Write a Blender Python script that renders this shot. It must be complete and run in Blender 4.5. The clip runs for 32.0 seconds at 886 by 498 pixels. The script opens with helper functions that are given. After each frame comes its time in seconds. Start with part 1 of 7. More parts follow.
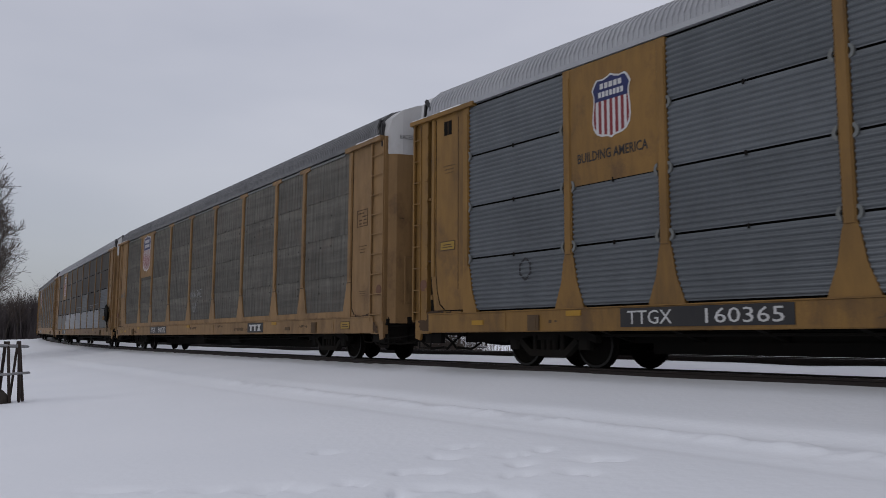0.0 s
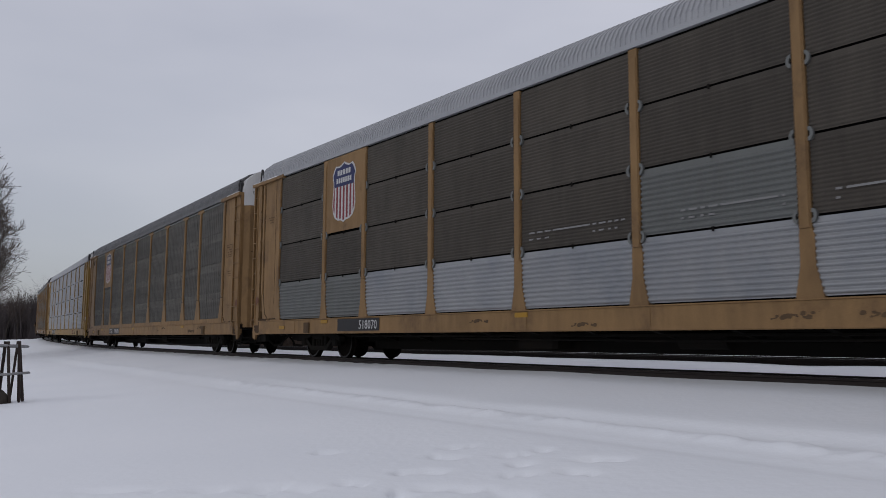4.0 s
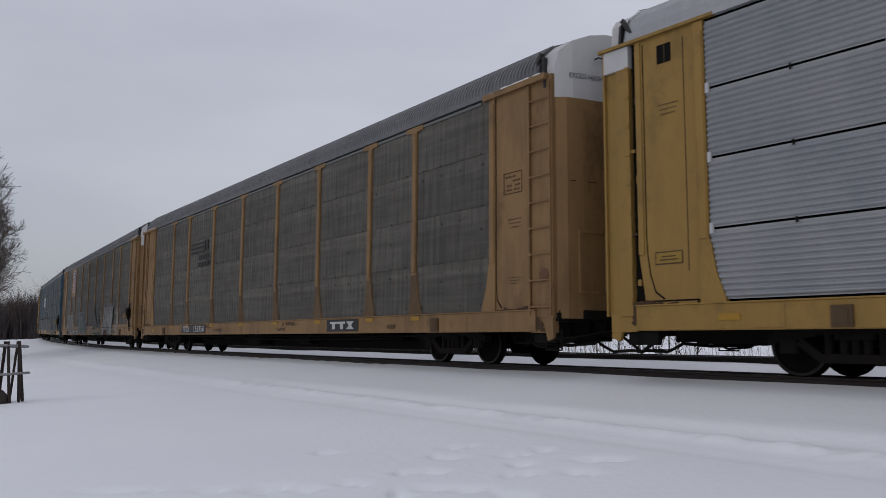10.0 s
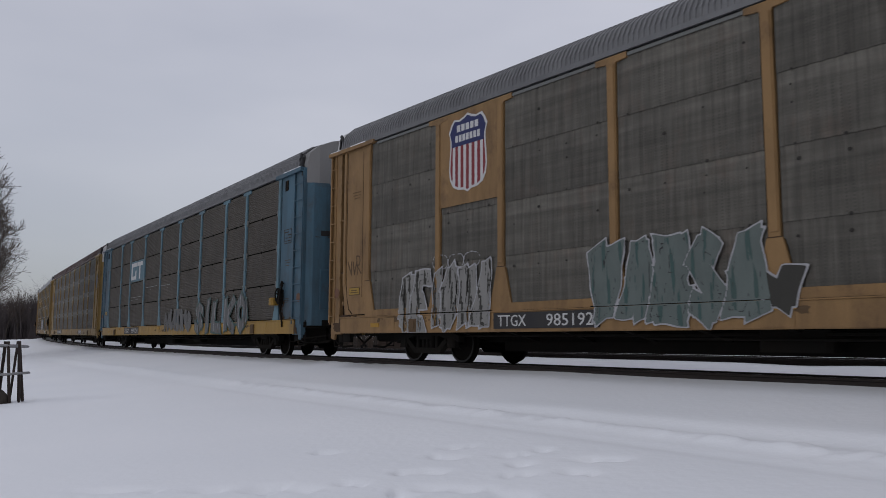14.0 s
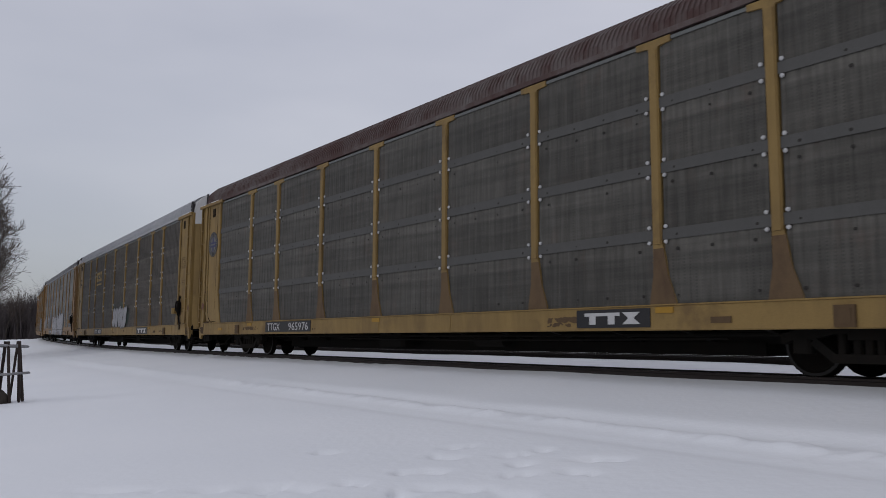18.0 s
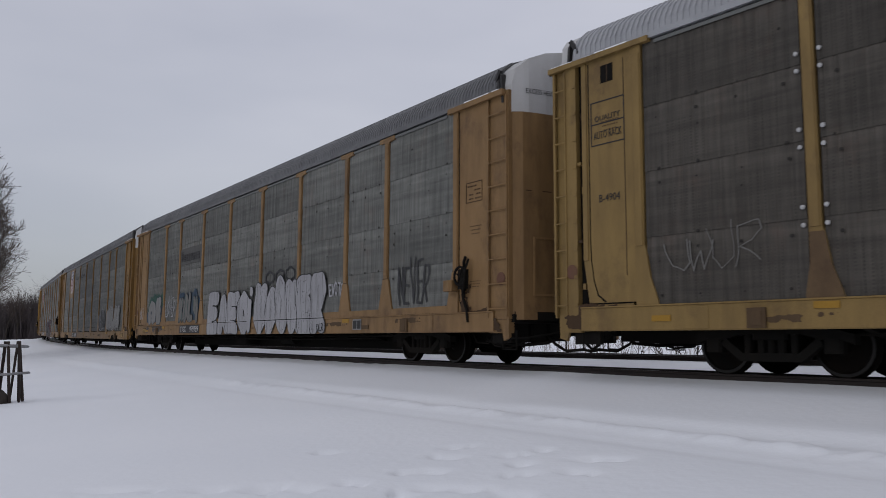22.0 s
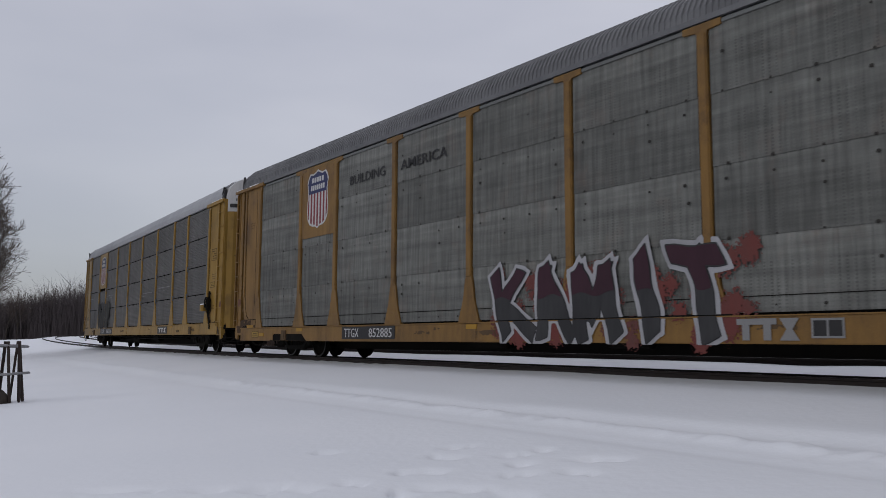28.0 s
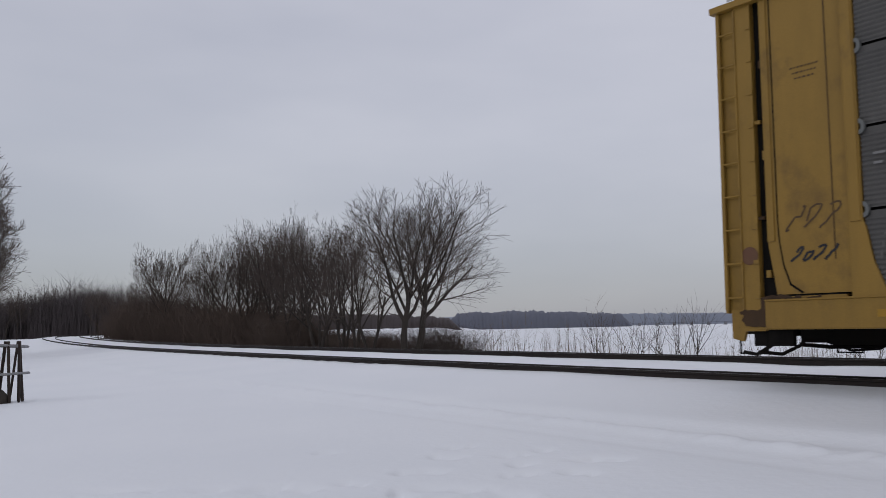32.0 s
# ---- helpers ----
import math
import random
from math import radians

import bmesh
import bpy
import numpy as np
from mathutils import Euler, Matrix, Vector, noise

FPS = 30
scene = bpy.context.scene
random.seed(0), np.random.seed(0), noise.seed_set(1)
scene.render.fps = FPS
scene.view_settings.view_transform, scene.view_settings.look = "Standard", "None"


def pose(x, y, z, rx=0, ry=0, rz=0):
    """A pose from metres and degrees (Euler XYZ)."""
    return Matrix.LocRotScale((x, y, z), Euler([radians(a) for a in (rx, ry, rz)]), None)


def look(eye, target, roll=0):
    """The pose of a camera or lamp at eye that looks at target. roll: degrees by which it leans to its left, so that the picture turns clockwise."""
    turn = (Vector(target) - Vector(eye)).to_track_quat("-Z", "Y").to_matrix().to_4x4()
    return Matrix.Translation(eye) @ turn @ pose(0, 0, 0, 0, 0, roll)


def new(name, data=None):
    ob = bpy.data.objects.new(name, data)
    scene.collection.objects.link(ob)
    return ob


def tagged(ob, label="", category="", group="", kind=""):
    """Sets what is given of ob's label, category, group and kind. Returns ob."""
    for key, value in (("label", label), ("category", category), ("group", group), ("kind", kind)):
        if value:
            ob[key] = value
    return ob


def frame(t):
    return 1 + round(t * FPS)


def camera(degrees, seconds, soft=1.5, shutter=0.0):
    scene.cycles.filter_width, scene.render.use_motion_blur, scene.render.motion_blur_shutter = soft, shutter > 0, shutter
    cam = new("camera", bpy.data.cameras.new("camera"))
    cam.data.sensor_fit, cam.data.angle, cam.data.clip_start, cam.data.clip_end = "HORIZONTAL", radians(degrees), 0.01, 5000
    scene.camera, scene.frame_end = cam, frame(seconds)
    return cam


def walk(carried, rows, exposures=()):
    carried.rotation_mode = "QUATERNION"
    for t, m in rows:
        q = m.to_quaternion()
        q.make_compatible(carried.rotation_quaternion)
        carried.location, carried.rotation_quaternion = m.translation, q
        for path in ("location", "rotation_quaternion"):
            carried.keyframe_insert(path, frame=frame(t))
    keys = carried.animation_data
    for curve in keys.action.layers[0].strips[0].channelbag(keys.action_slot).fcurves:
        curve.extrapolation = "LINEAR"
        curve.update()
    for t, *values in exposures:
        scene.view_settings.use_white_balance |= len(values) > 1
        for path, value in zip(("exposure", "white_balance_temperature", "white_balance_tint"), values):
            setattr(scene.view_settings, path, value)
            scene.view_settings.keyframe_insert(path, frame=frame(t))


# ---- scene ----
# The camera stands still on a tripod beside a snowed-in double track.
EYE_Z = 0.76
cam = camera(57.59, 32.0, soft=0.7, shutter=0.08)
STAND = pose(0, 0, EYE_Z, 95.511, 0, 0) @ pose(0, 0, 0, 0, 0, -1.0785)
walk(cam, [(0, STAND), (32, STAND)])

# ---- light: a closed grey winter sky ----
world = bpy.data.worlds.new("overcast")
scene.world = world
world.use_nodes = True
wt = world.node_tree
wt.nodes.clear()


def wnode(kind, **kw):
    n = wt.nodes.new(kind)
    for k, v in kw.items():
        n.inputs[k].default_value = v
    return n


sky = wt.nodes.new("ShaderNodeTexSky")
sky.sky_type = "NISHITA"
sky.sun_disc = False
sky.sun_elevation, sky.sun_rotation = radians(24), radians(150)
coord = wnode("ShaderNodeTexCoord")
sep = wnode("ShaderNodeSeparateXYZ")
wt.links.new(coord.outputs["Generated"], sep.inputs[0])
ramp = wnode("ShaderNodeValToRGB")
ramp.color_ramp.elements[0].position, ramp.color_ramp.elements[0].color = 0.0, (0.365, 0.374, 0.418, 1)
ramp.color_ramp.elements[1].position, ramp.color_ramp.elements[1].color = 1.0, (0.70, 0.71, 0.80, 1)
mid = ramp.color_ramp.elements.new(0.12)
mid.color = (0.452, 0.460, 0.519, 1)
mid = ramp.color_ramp.elements.new(0.23)
mid.color = (0.545, 0.551, 0.619, 1)
mid = ramp.color_ramp.elements.new(0.45)
mid.color = (0.575, 0.582, 0.662, 1)
wt.links.new(sep.outputs["Z"], ramp.inputs[0])
stretch = wnode("ShaderNodeMapping")
stretch.inputs["Scale"].default_value = (1.0, 1.0, 3.2)
wt.links.new(coord.outputs["Generated"], stretch.inputs[0])
cloud = wnode("ShaderNodeTexNoise", Scale=1.9, Detail=4.0, Roughness=0.5)
wt.links.new(stretch.outputs[0], cloud.inputs[0])
cramp = wnode("ShaderNodeValToRGB")
cramp.color_ramp.elements[0].position, cramp.color_ramp.elements[0].color = 0.32, (0.905, 0.91, 0.925, 1)
cramp.color_ramp.elements[1].position, cramp.color_ramp.elements[1].color = 0.70, (1.08, 1.07, 1.055, 1)
wt.links.new(cloud.outputs[0], cramp.inputs[0])
mul = wt.nodes.new("ShaderNodeMix")
mul.data_type, mul.blend_type = "RGBA", "MULTIPLY"
mul.inputs[0].default_value = 1.0
wt.links.new(ramp.outputs[0], mul.inputs[6])
wt.links.new(cramp.outputs[0], mul.inputs[7])
side = wnode("ShaderNodeMapRange")
side.inputs[1].default_value, side.inputs[2].default_value, side.inputs[3].default_value, side.inputs[4].default_value = -0.62, 0.45, 0.875, 1.06
wt.links.new(sep.outputs["X"], side.inputs[0])
dim = wnode("ShaderNodeVectorMath")
dim.operation = "SCALE"
wt.links.new(mul.outputs[2], dim.inputs[0])
wt.links.new(side.outputs[0], dim.inputs["Scale"])
blend = wt.nodes.new("ShaderNodeMix")
blend.data_type = "RGBA"
blend.inputs[0].default_value = 0.985
wt.links.new(sky.outputs[0], blend.inputs[6])
wt.links.new(dim.outputs[0], blend.inputs[7])
back = wnode("ShaderNodeBackground", Strength=0.895)
wt.links.new(blend.outputs[2], back.inputs[0])
wout = wt.nodes.new("ShaderNodeOutputWorld")
wt.links.new(back.outputs[0], wout.inputs[0])

sun_data = bpy.data.lights.new("sun", "SUN")
sun_data.energy, sun_data.angle, sun_data.color = 0.36, radians(25), (1.0, 0.97, 0.93)
sun = new("sun", sun_data)
sun.matrix_world = look((0, 0, 60), (36, 22, 35))

# ---- the line of the track: arc length u (growing towards the far end), offset l (towards the camera) ----
TRACK_D, TRACK_HEADING, CANT = 11.604, 0.66036, 0.02936
TRACK_GAP = 4.62
RAIL_DROP = 0.022  # rail heads and trucks sit this much below the level that car heights run from
CAR_PITCH, TRUCK_HALF = 28.6, 10.06
US = np.arange(-460.0, 480.0, 1.0)
BEND = np.interp(US, [-120, -60, -20, 20, 50, 80, 120, 200, 320, 330], [0, 0.0019, 0.0019, 0.00237, 0.00148, 0.00111, 0.00243, 0.00297, 0.00297, 0])


def run_from_zero(values):
    """The integral of values over US, zero at u = 0."""
    total = np.concatenate([[0.0], np.cumsum((values[1:] + values[:-1]) / 2)])
    return total - np.interp(0.0, US, total)


HEAD = TRACK_HEADING - run_from_zero(BEND)
TX = run_from_zero(-np.sin(HEAD)) + TRACK_D * math.cos(TRACK_HEADING)
TY = run_from_zero(np.cos(HEAD)) + TRACK_D * math.sin(TRACK_HEADING)


def rise(u):
    s = np.clip((np.asarray(u, float) - 45.0) / 105.0, 0, 1)
    return 0.45 * s * s * (3 - 2 * s)


def on_track(u, l=0.0, h=0.0, cant=True):
    """World place of a point beside the track."""
    x, y, t = np.interp(u, US, TX), np.interp(u, US, TY), np.interp(u, US, HEAD)
    c = CANT if cant else 0.0
    l2 = 0.75 + (l - 0.75) * math.cos(c) - h * math.sin(c)
    z = h * math.cos(c) + (l - 0.75) * math.sin(c) + rise(u)
    return np.array([x - l2 * np.cos(t), y - l2 * np.sin(t), z])


def beside(x, y):
    """Track coordinates (u, l) of world places, by the nearest point of the line."""
    x, y = np.asarray(x, float).ravel(), np.asarray(y, float).ravel()
    u, l = np.empty(len(x)), np.empty(len(x))
    for i in range(0, len(x), 20000):
        dx, dy = x[i:i + 20000, None] - TX[None], y[i:i + 20000, None] - TY[None]
        j = np.argmin(dx * dx + dy * dy, axis=1)
        k = np.arange(len(j))
        dx, dy, t = dx[k, j], dy[k, j], HEAD[j]
        u[i:i + 20000] = US[j] + (-np.sin(t) * dx + np.cos(t) * dy)
        l[i:i + 20000] = -(np.cos(t) * dx + np.sin(t) * dy)
    return u, l


# ---- the train's travel: place of the coupling behind the first car ----
TRAVEL_T = np.array([0, 2, 4, 7, 9, 11, 13, 15, 17, 19, 21, 23, 25, 27, 28, 29, 30.3, 32.0])
TRAVEL_E = np.array([0.07, 0.11, 0.18, 0.13, 0.16, 0.11, 0.05, 0.03, 0.05, 0.02, -0.08, -0.21, -0.40, -0.54, -0.57, -0.71, -0.80, -1.06])
SLACK = [0.0] * 7 + [0.46] + [0.6] * 4 + [0.54, 0.6]  # stretched couplings further down the train


def coupling(t):
    e, tt = 0.0, min(max(t, 0.0), 32.0)
    i = min(max(int(np.searchsorted(TRAVEL_T, tt)) - 1, 0), len(TRAVEL_T) - 2)
    slope = np.gradient(TRAVEL_E, TRAVEL_T)
    w = TRAVEL_T[i + 1] - TRAVEL_T[i]
    s = (tt - TRAVEL_T[i]) / w
    e = ((2 * s**3 - 3 * s**2 + 1) * TRAVEL_E[i] + (s**3 - 2 * s**2 + s) * w * slope[i]
         + (-2 * s**3 + 3 * s**2) * TRAVEL_E[i + 1] + (s**3 - s**2) * w * slope[i + 1])
    return 14.789 - 12.0806 * t + 0.0073435 * t * t + e


def car_pose(i, t):
    u = coupling(t) + CAR_PITCH * i + SLACK[i] - CAR_PITCH / 2
    a, b = on_track(u + TRUCK_HALF, 0, 0), on_track(u - TRUCK_HALF, 0, 0)
    m, d = (a + b) / 2, a - b
    slope = math.atan2(d[2], math.hypot(d[0], d[1]))
    return (Matrix.Translation(m) @ Matrix.Rotation(math.atan2(d[1], d[0]), 4, "Z")
            @ Matrix.Rotation(-slope, 4, "Y") @ Matrix.Rotation(CANT, 4, "X"))


# ---- materials ----
def material(name, color, rough=0.6, metal=0.0, grime=0.35, grime_color=(0.05, 0.045, 0.04), scale=1.0, streak=5.0, bump=0.15, fine=60.0, vary=0.0, patch=0.0, patch_color=(0.06, 0.035, 0.022), spec=0.22):
    """A weathered surface: broad stains drawn out downwards, fine grain, a light relief."""
    m = bpy.data.materials.new(name)
    m.use_nodes = True
    nt = m.node_tree
    n, li = nt.nodes, nt.links
    bsdf = n["Principled BSDF"]
    bsdf.inputs["Metallic"].default_value = metal
    bsdf.inputs["Specular IOR Level"].default_value = spec + 0.3 * metal
    tc = n.new("ShaderNodeTexCoord")
    info = n.new("ShaderNodeObjectInfo")
    off = n.new("ShaderNodeVectorMath")
    off.operation = "MULTIPLY_ADD"
    comb = n.new("ShaderNodeCombineXYZ")
    li.new(info.outputs["Random"], comb.inputs[0])
    li.new(info.outputs["Random"], comb.inputs[2])
    li.new(comb.outputs[0], off.inputs[0])
    off.inputs[1].default_value = (37.0, 0.0, 19.0)
    li.new(tc.outputs["Object"], off.inputs[2])
    mp = n.new("ShaderNodeMapping")
    mp.inputs["Scale"].default_value = (streak * scale, streak * scale, scale)
    li.new(off.outputs[0], mp.inputs[0])
    a = n.new("ShaderNodeTexNoise")
    a.inputs["Scale"].default_value, a.inputs["Detail"].default_value, a.inputs["Roughness"].default_value = 0.9, 6.0, 0.65
    li.new(mp.outputs[0], a.inputs[0])
    b = n.new("ShaderNodeTexNoise")
    b.inputs["Scale"].default_value, b.inputs["Detail"].default_value = 0.55, 3.0
    li.new(off.outputs[0], b.inputs[0])
    f = n.new("ShaderNodeTexNoise")
    f.inputs["Scale"].default_value, f.inputs["Detail"].default_value = fine, 3.0
    li.new(tc.outputs["Object"], f.inputs[0])
    mixn = n.new("ShaderNodeMath")
    mixn.operation = "MULTIPLY"
    li.new(a.outputs[0], mixn.inputs[0])
    li.new(b.outputs[0], mixn.inputs[1])
    rg = n.new("ShaderNodeMapRange")
    rg.inputs[1].default_value, rg.inputs[2].default_value, rg.inputs[3].default_value, rg.inputs[4].default_value = 0.16, 0.40, 0.0, 1.0
    li.new(mixn.outputs[0], rg.inputs[0])
    gm = n.new("ShaderNodeMath")
    gm.operation = "MULTIPLY"
    gm.inputs[1].default_value = grime
    li.new(rg.outputs[0], gm.inputs[0])
    base = n.new("ShaderNodeMix")
    base.data_type = "RGBA"
    base.inputs[6].default_value = (*color, 1)
    base.inputs[7].default_value = (*[c * 0.72 for c in color], 1)
    li.new(f.outputs[0], base.inputs[0])
    top = n.new("ShaderNodeMix")
    top.data_type = "RGBA"
    li.new(gm.outputs[0], top.inputs[0])
    li.new(base.outputs[2], top.inputs[6])
    top.inputs[7].default_value = (*grime_color, 1)
    last = top.outputs[2]
    if patch:
        pn = n.new("ShaderNodeTexNoise")
        pn.inputs["Scale"].default_value, pn.inputs["Detail"].default_value, pn.inputs["Roughness"].default_value = 1.15, 9.0, 0.72
        pm = n.new("ShaderNodeMapping")
        pm.inputs["Scale"].default_value = (1.0, 1.0, 0.7)
        li.new(off.outputs[0], pm.inputs[0])
        li.new(pm.outputs[0], pn.inputs[0])
        pr = n.new("ShaderNodeMapRange")
        pr.inputs[1].default_value, pr.inputs[2].default_value, pr.inputs[4].default_value = 0.53, 0.66, patch
        li.new(pn.outputs[0], pr.inputs[0])
        px = n.new("ShaderNodeMix")
        px.data_type = "RGBA"
        li.new(pr.outputs[0], px.inputs[0])
        li.new(last, px.inputs[6])
        px.inputs[7].default_value = (*patch_color, 1)
        last = px.outputs[2]
    if vary:
        hv = n.new("ShaderNodeHueSaturation")
        vr = n.new("ShaderNodeMapRange")
        vr.inputs[3].default_value, vr.inputs[4].default_value = 1 - vary, 1 + vary
        li.new(info.outputs["Random"], vr.inputs[0])
        li.new(vr.outputs[0], hv.inputs["Value"])
        li.new(last, hv.inputs["Color"])
        last = hv.outputs[0]
    li.new(last, bsdf.inputs["Base Color"])
    rr = n.new("ShaderNodeMapRange")
    rr.inputs[3].default_value, rr.inputs[4].default_value = rough - 0.1, min(rough + 0.15, 1)
    li.new(a.outputs[0], rr.inputs[0])
    li.new(rr.outputs[0], bsdf.inputs["Roughness"])
    if bump:
        bp = n.new("ShaderNodeBump")
        bp.inputs["Strength"].default_value, bp.inputs["Distance"].default_value = bump, 0.01
        li.new(f.outputs[0], bp.inputs["Height"])
        li.new(bp.outputs[0], bsdf.inputs["Normal"])
    return m


def perforated(name, color, holes=0.38, dash=1.0, lap=1.16, vary=0.10):
    """A galvanised screen sheet: rows of small slots, dull streaks, reflections painted as lighter bands."""
    m = material(name, color, rough=0.62, metal=0.15, grime=0.5, grime_color=tuple(c * 0.45 for c in color), scale=0.8, streak=9.0, bump=0.1, vary=vary, patch=0.45, patch_color=(color[0] * 0.92, color[1] * 0.72, color[2] * 0.66))
    nt = m.node_tree
    n, li = nt.nodes, nt.links
    bsdf = n["Principled BSDF"]
    src = bsdf.inputs["Base Color"].links[0].from_socket
    tc = n.new("ShaderNodeTexCoord")
    se = n.new("ShaderNodeSeparateXYZ")
    li.new(tc.outputs["Object"], se.inputs[0])

    def wave(sock, period, width):
        mu = n.new("ShaderNodeMath")
        mu.operation = "MULTIPLY"
        mu.inputs[1].default_value = 1 / period
        li.new(sock, mu.inputs[0])
        fr = n.new("ShaderNodeMath")
        fr.operation = "FRACT"
        li.new(mu.outputs[0], fr.inputs[0])
        lt = n.new("ShaderNodeMath")
        lt.operation = "LESS_THAN"
        lt.inputs[1].default_value = width
        li.new(fr.outputs[0], lt.inputs[0])
        return lt.outputs[0]

    h1, h2 = wave(se.outputs["X"], 0.105 * dash, 0.34), wave(se.outputs["Z"], 0.048, 0.5)
    # the upper quarter of every sheet is a smooth lap without slots, its lower edge uneven
    ed = n.new("ShaderNodeTexNoise")
    ed.inputs["Scale"].default_value, ed.inputs["Detail"].default_value = 1.6, 5.0
    li.new(tc.outputs["Object"], ed.inputs[0])
    ez = n.new("ShaderNodeMath")
    ez.operation = "MULTIPLY_ADD"
    ez.inputs[1].default_value = 0.10
    li.new(ed.outputs[0], ez.inputs[0])
    li.new(se.outputs["Z"], ez.inputs[2])
    lp = n.new("ShaderNodeMapRange")
    lp.inputs[1].default_value, lp.inputs[2].default_value = 0.755, 0.80
    li.new(ez.outputs[0], lp.inputs[0])
    plain = n.new("ShaderNodeMath")
    plain.operation = "SUBTRACT"
    plain.inputs[0].default_value = 1.0
    li.new(lp.outputs[0], plain.inputs[1])
    lift = n.new("ShaderNodeMapRange")
    lift.inputs[3].default_value, lift.inputs[4].default_value = 0.97, lap
    li.new(lp.outputs[0], lift.inputs[0])
    an = n.new("ShaderNodeMath")
    an.operation = "MULTIPLY"
    li.new(h1, an.inputs[0])
    li.new(h2, an.inputs[1])
    st = n.new("ShaderNodeMapping")
    st.inputs["Scale"].default_value = (3.2, 1.0, 0.8)
    li.new(tc.outputs["Object"], st.inputs[0])
    nz = n.new("ShaderNodeTexNoise")
    nz.inputs["Scale"].default_value, nz.inputs["Detail"].default_value = 1.3, 4.0
    li.new(st.outputs[0], nz.inputs[0])
    cl = n.new("ShaderNodeMapRange")
    cl.inputs[1].default_value, cl.inputs[2].default_value, cl.inputs[4].default_value = 0.38, 0.62, holes
    li.new(nz.outputs[0], cl.inputs[0])
    am = n.new("ShaderNodeMath")
    am.operation = "MULTIPLY"
    slots = n.new("ShaderNodeMath")
    slots.operation = "MULTIPLY"
    li.new(an.outputs[0], slots.inputs[0])
    li.new(plain.outputs[0], slots.inputs[1])
    li.new(slots.outputs[0], am.inputs[0])
    li.new(cl.outputs[0], am.inputs[1])
    # reflections of the wavy sheet painted as lighter bands, and dull upright streaks
    wb = n.new("ShaderNodeMapping")
    wb.inputs["Scale"].default_value = (0.30, 1.0, 4.2)
    rot = n.new("ShaderNodeVectorMath")
    rot.operation = "ADD"
    li.new(tc.outputs["Object"], rot.inputs[0])
    inf = n.new("ShaderNodeObjectInfo")
    li.new(inf.outputs["Random"], rot.inputs[1])
    li.new(rot.outputs[0], wb.inputs[0])
    wn = n.new("ShaderNodeTexNoise")
    wn.inputs["Scale"].default_value, wn.inputs["Detail"].default_value, wn.inputs["Roughness"].default_value = 1.7, 5.0, 0.6
    li.new(wb.outputs[0], wn.inputs[0])
    wr = n.new("ShaderNodeMapRange")
    wr.inputs[1].default_value, wr.inputs[2].default_value, wr.inputs[3].default_value, wr.inputs[4].default_value = 0.35, 0.70, 0.88, 1.34
    li.new(wn.outputs[0], wr.inputs[0])
    sv = n.new("ShaderNodeMapping")
    sv.inputs["Scale"].default_value = (9.0, 1.0, 0.55)
    li.new(rot.outputs[0], sv.inputs[0])
    sn = n.new("ShaderNodeTexNoise")
    sn.inputs["Scale"].default_value, sn.inputs["Detail"].default_value = 1.4, 5.0
    li.new(sv.outputs[0], sn.inputs[0])
    sr = n.new("ShaderNodeMapRange")
    sr.inputs[1].default_value, sr.inputs[2].default_value, sr.inputs[3].default_value, sr.inputs[4].default_value = 0.32, 0.68, 0.80, 1.18
    li.new(sn.outputs[0], sr.inputs[0])
    both = n.new("ShaderNodeMath")
    both.operation = "MULTIPLY"
    li.new(wr.outputs[0], both.inputs[0])
    li.new(sr.outputs[0], both.inputs[1])
    vm = n.new("ShaderNodeVectorMath")
    vm.operation = "SCALE"
    li.new(src, vm.inputs[0])
    sheen_tone = n.new("ShaderNodeMath")
    sheen_tone.operation = "MULTIPLY"
    li.new(both.outputs[0], sheen_tone.inputs[0])
    li.new(lift.outputs[0], sheen_tone.inputs[1])
    li.new(sheen_tone.outputs[0], vm.inputs["Scale"])
    mx = n.new("ShaderNodeMix")
    mx.data_type = "RGBA"
    li.new(am.outputs[0], mx.inputs[0])
    li.new(vm.outputs[0], mx.inputs[6])
    mx.inputs[7].default_value = (*[c * 0.35 for c in color], 1)
    li.new(mx.outputs[2], bsdf.inputs["Base Color"])
    return m


def snow_material():
    m = bpy.data.materials.new("snow")
    m.use_nodes = True
    n, li = m.node_tree.nodes, m.node_tree.links
    bsdf = n["Principled BSDF"]
    bsdf.inputs["Roughness"].default_value = 0.75
    tc = n.new("ShaderNodeTexCoord")
    a = n.new("ShaderNodeTexNoise")
    a.inputs["Scale"].default_value, a.inputs["Detail"].default_value = 0.35, 6.0
    b = n.new("ShaderNodeTexNoise")
    b.inputs["Scale"].default_value, b.inputs["Detail"].default_value = 9.0, 5.0
    li.new(tc.outputs["Object"], a.inputs[0])
    li.new(tc.outputs["Object"], b.inputs[0])
    mx = n.new("ShaderNodeMix")
    mx.data_type = "RGBA"
    mx.inputs[6].default_value, mx.inputs[7].default_value = (0.715, 0.737, 0.768, 1), (0.795, 0.807, 0.828, 1)
    li.new(a.outputs[0], mx.inputs[0])
    li.new(mx.outputs[2], bsdf.inputs["Base Color"])
    bp = n.new("ShaderNodeBump")
    bp.inputs["Strength"].default_value, bp.inputs["Distance"].default_value = 0.35, 0.02
    li.new(b.outputs[0], bp.inputs["Height"])
    li.new(bp.outputs[0], bsdf.inputs["Normal"])
    return m


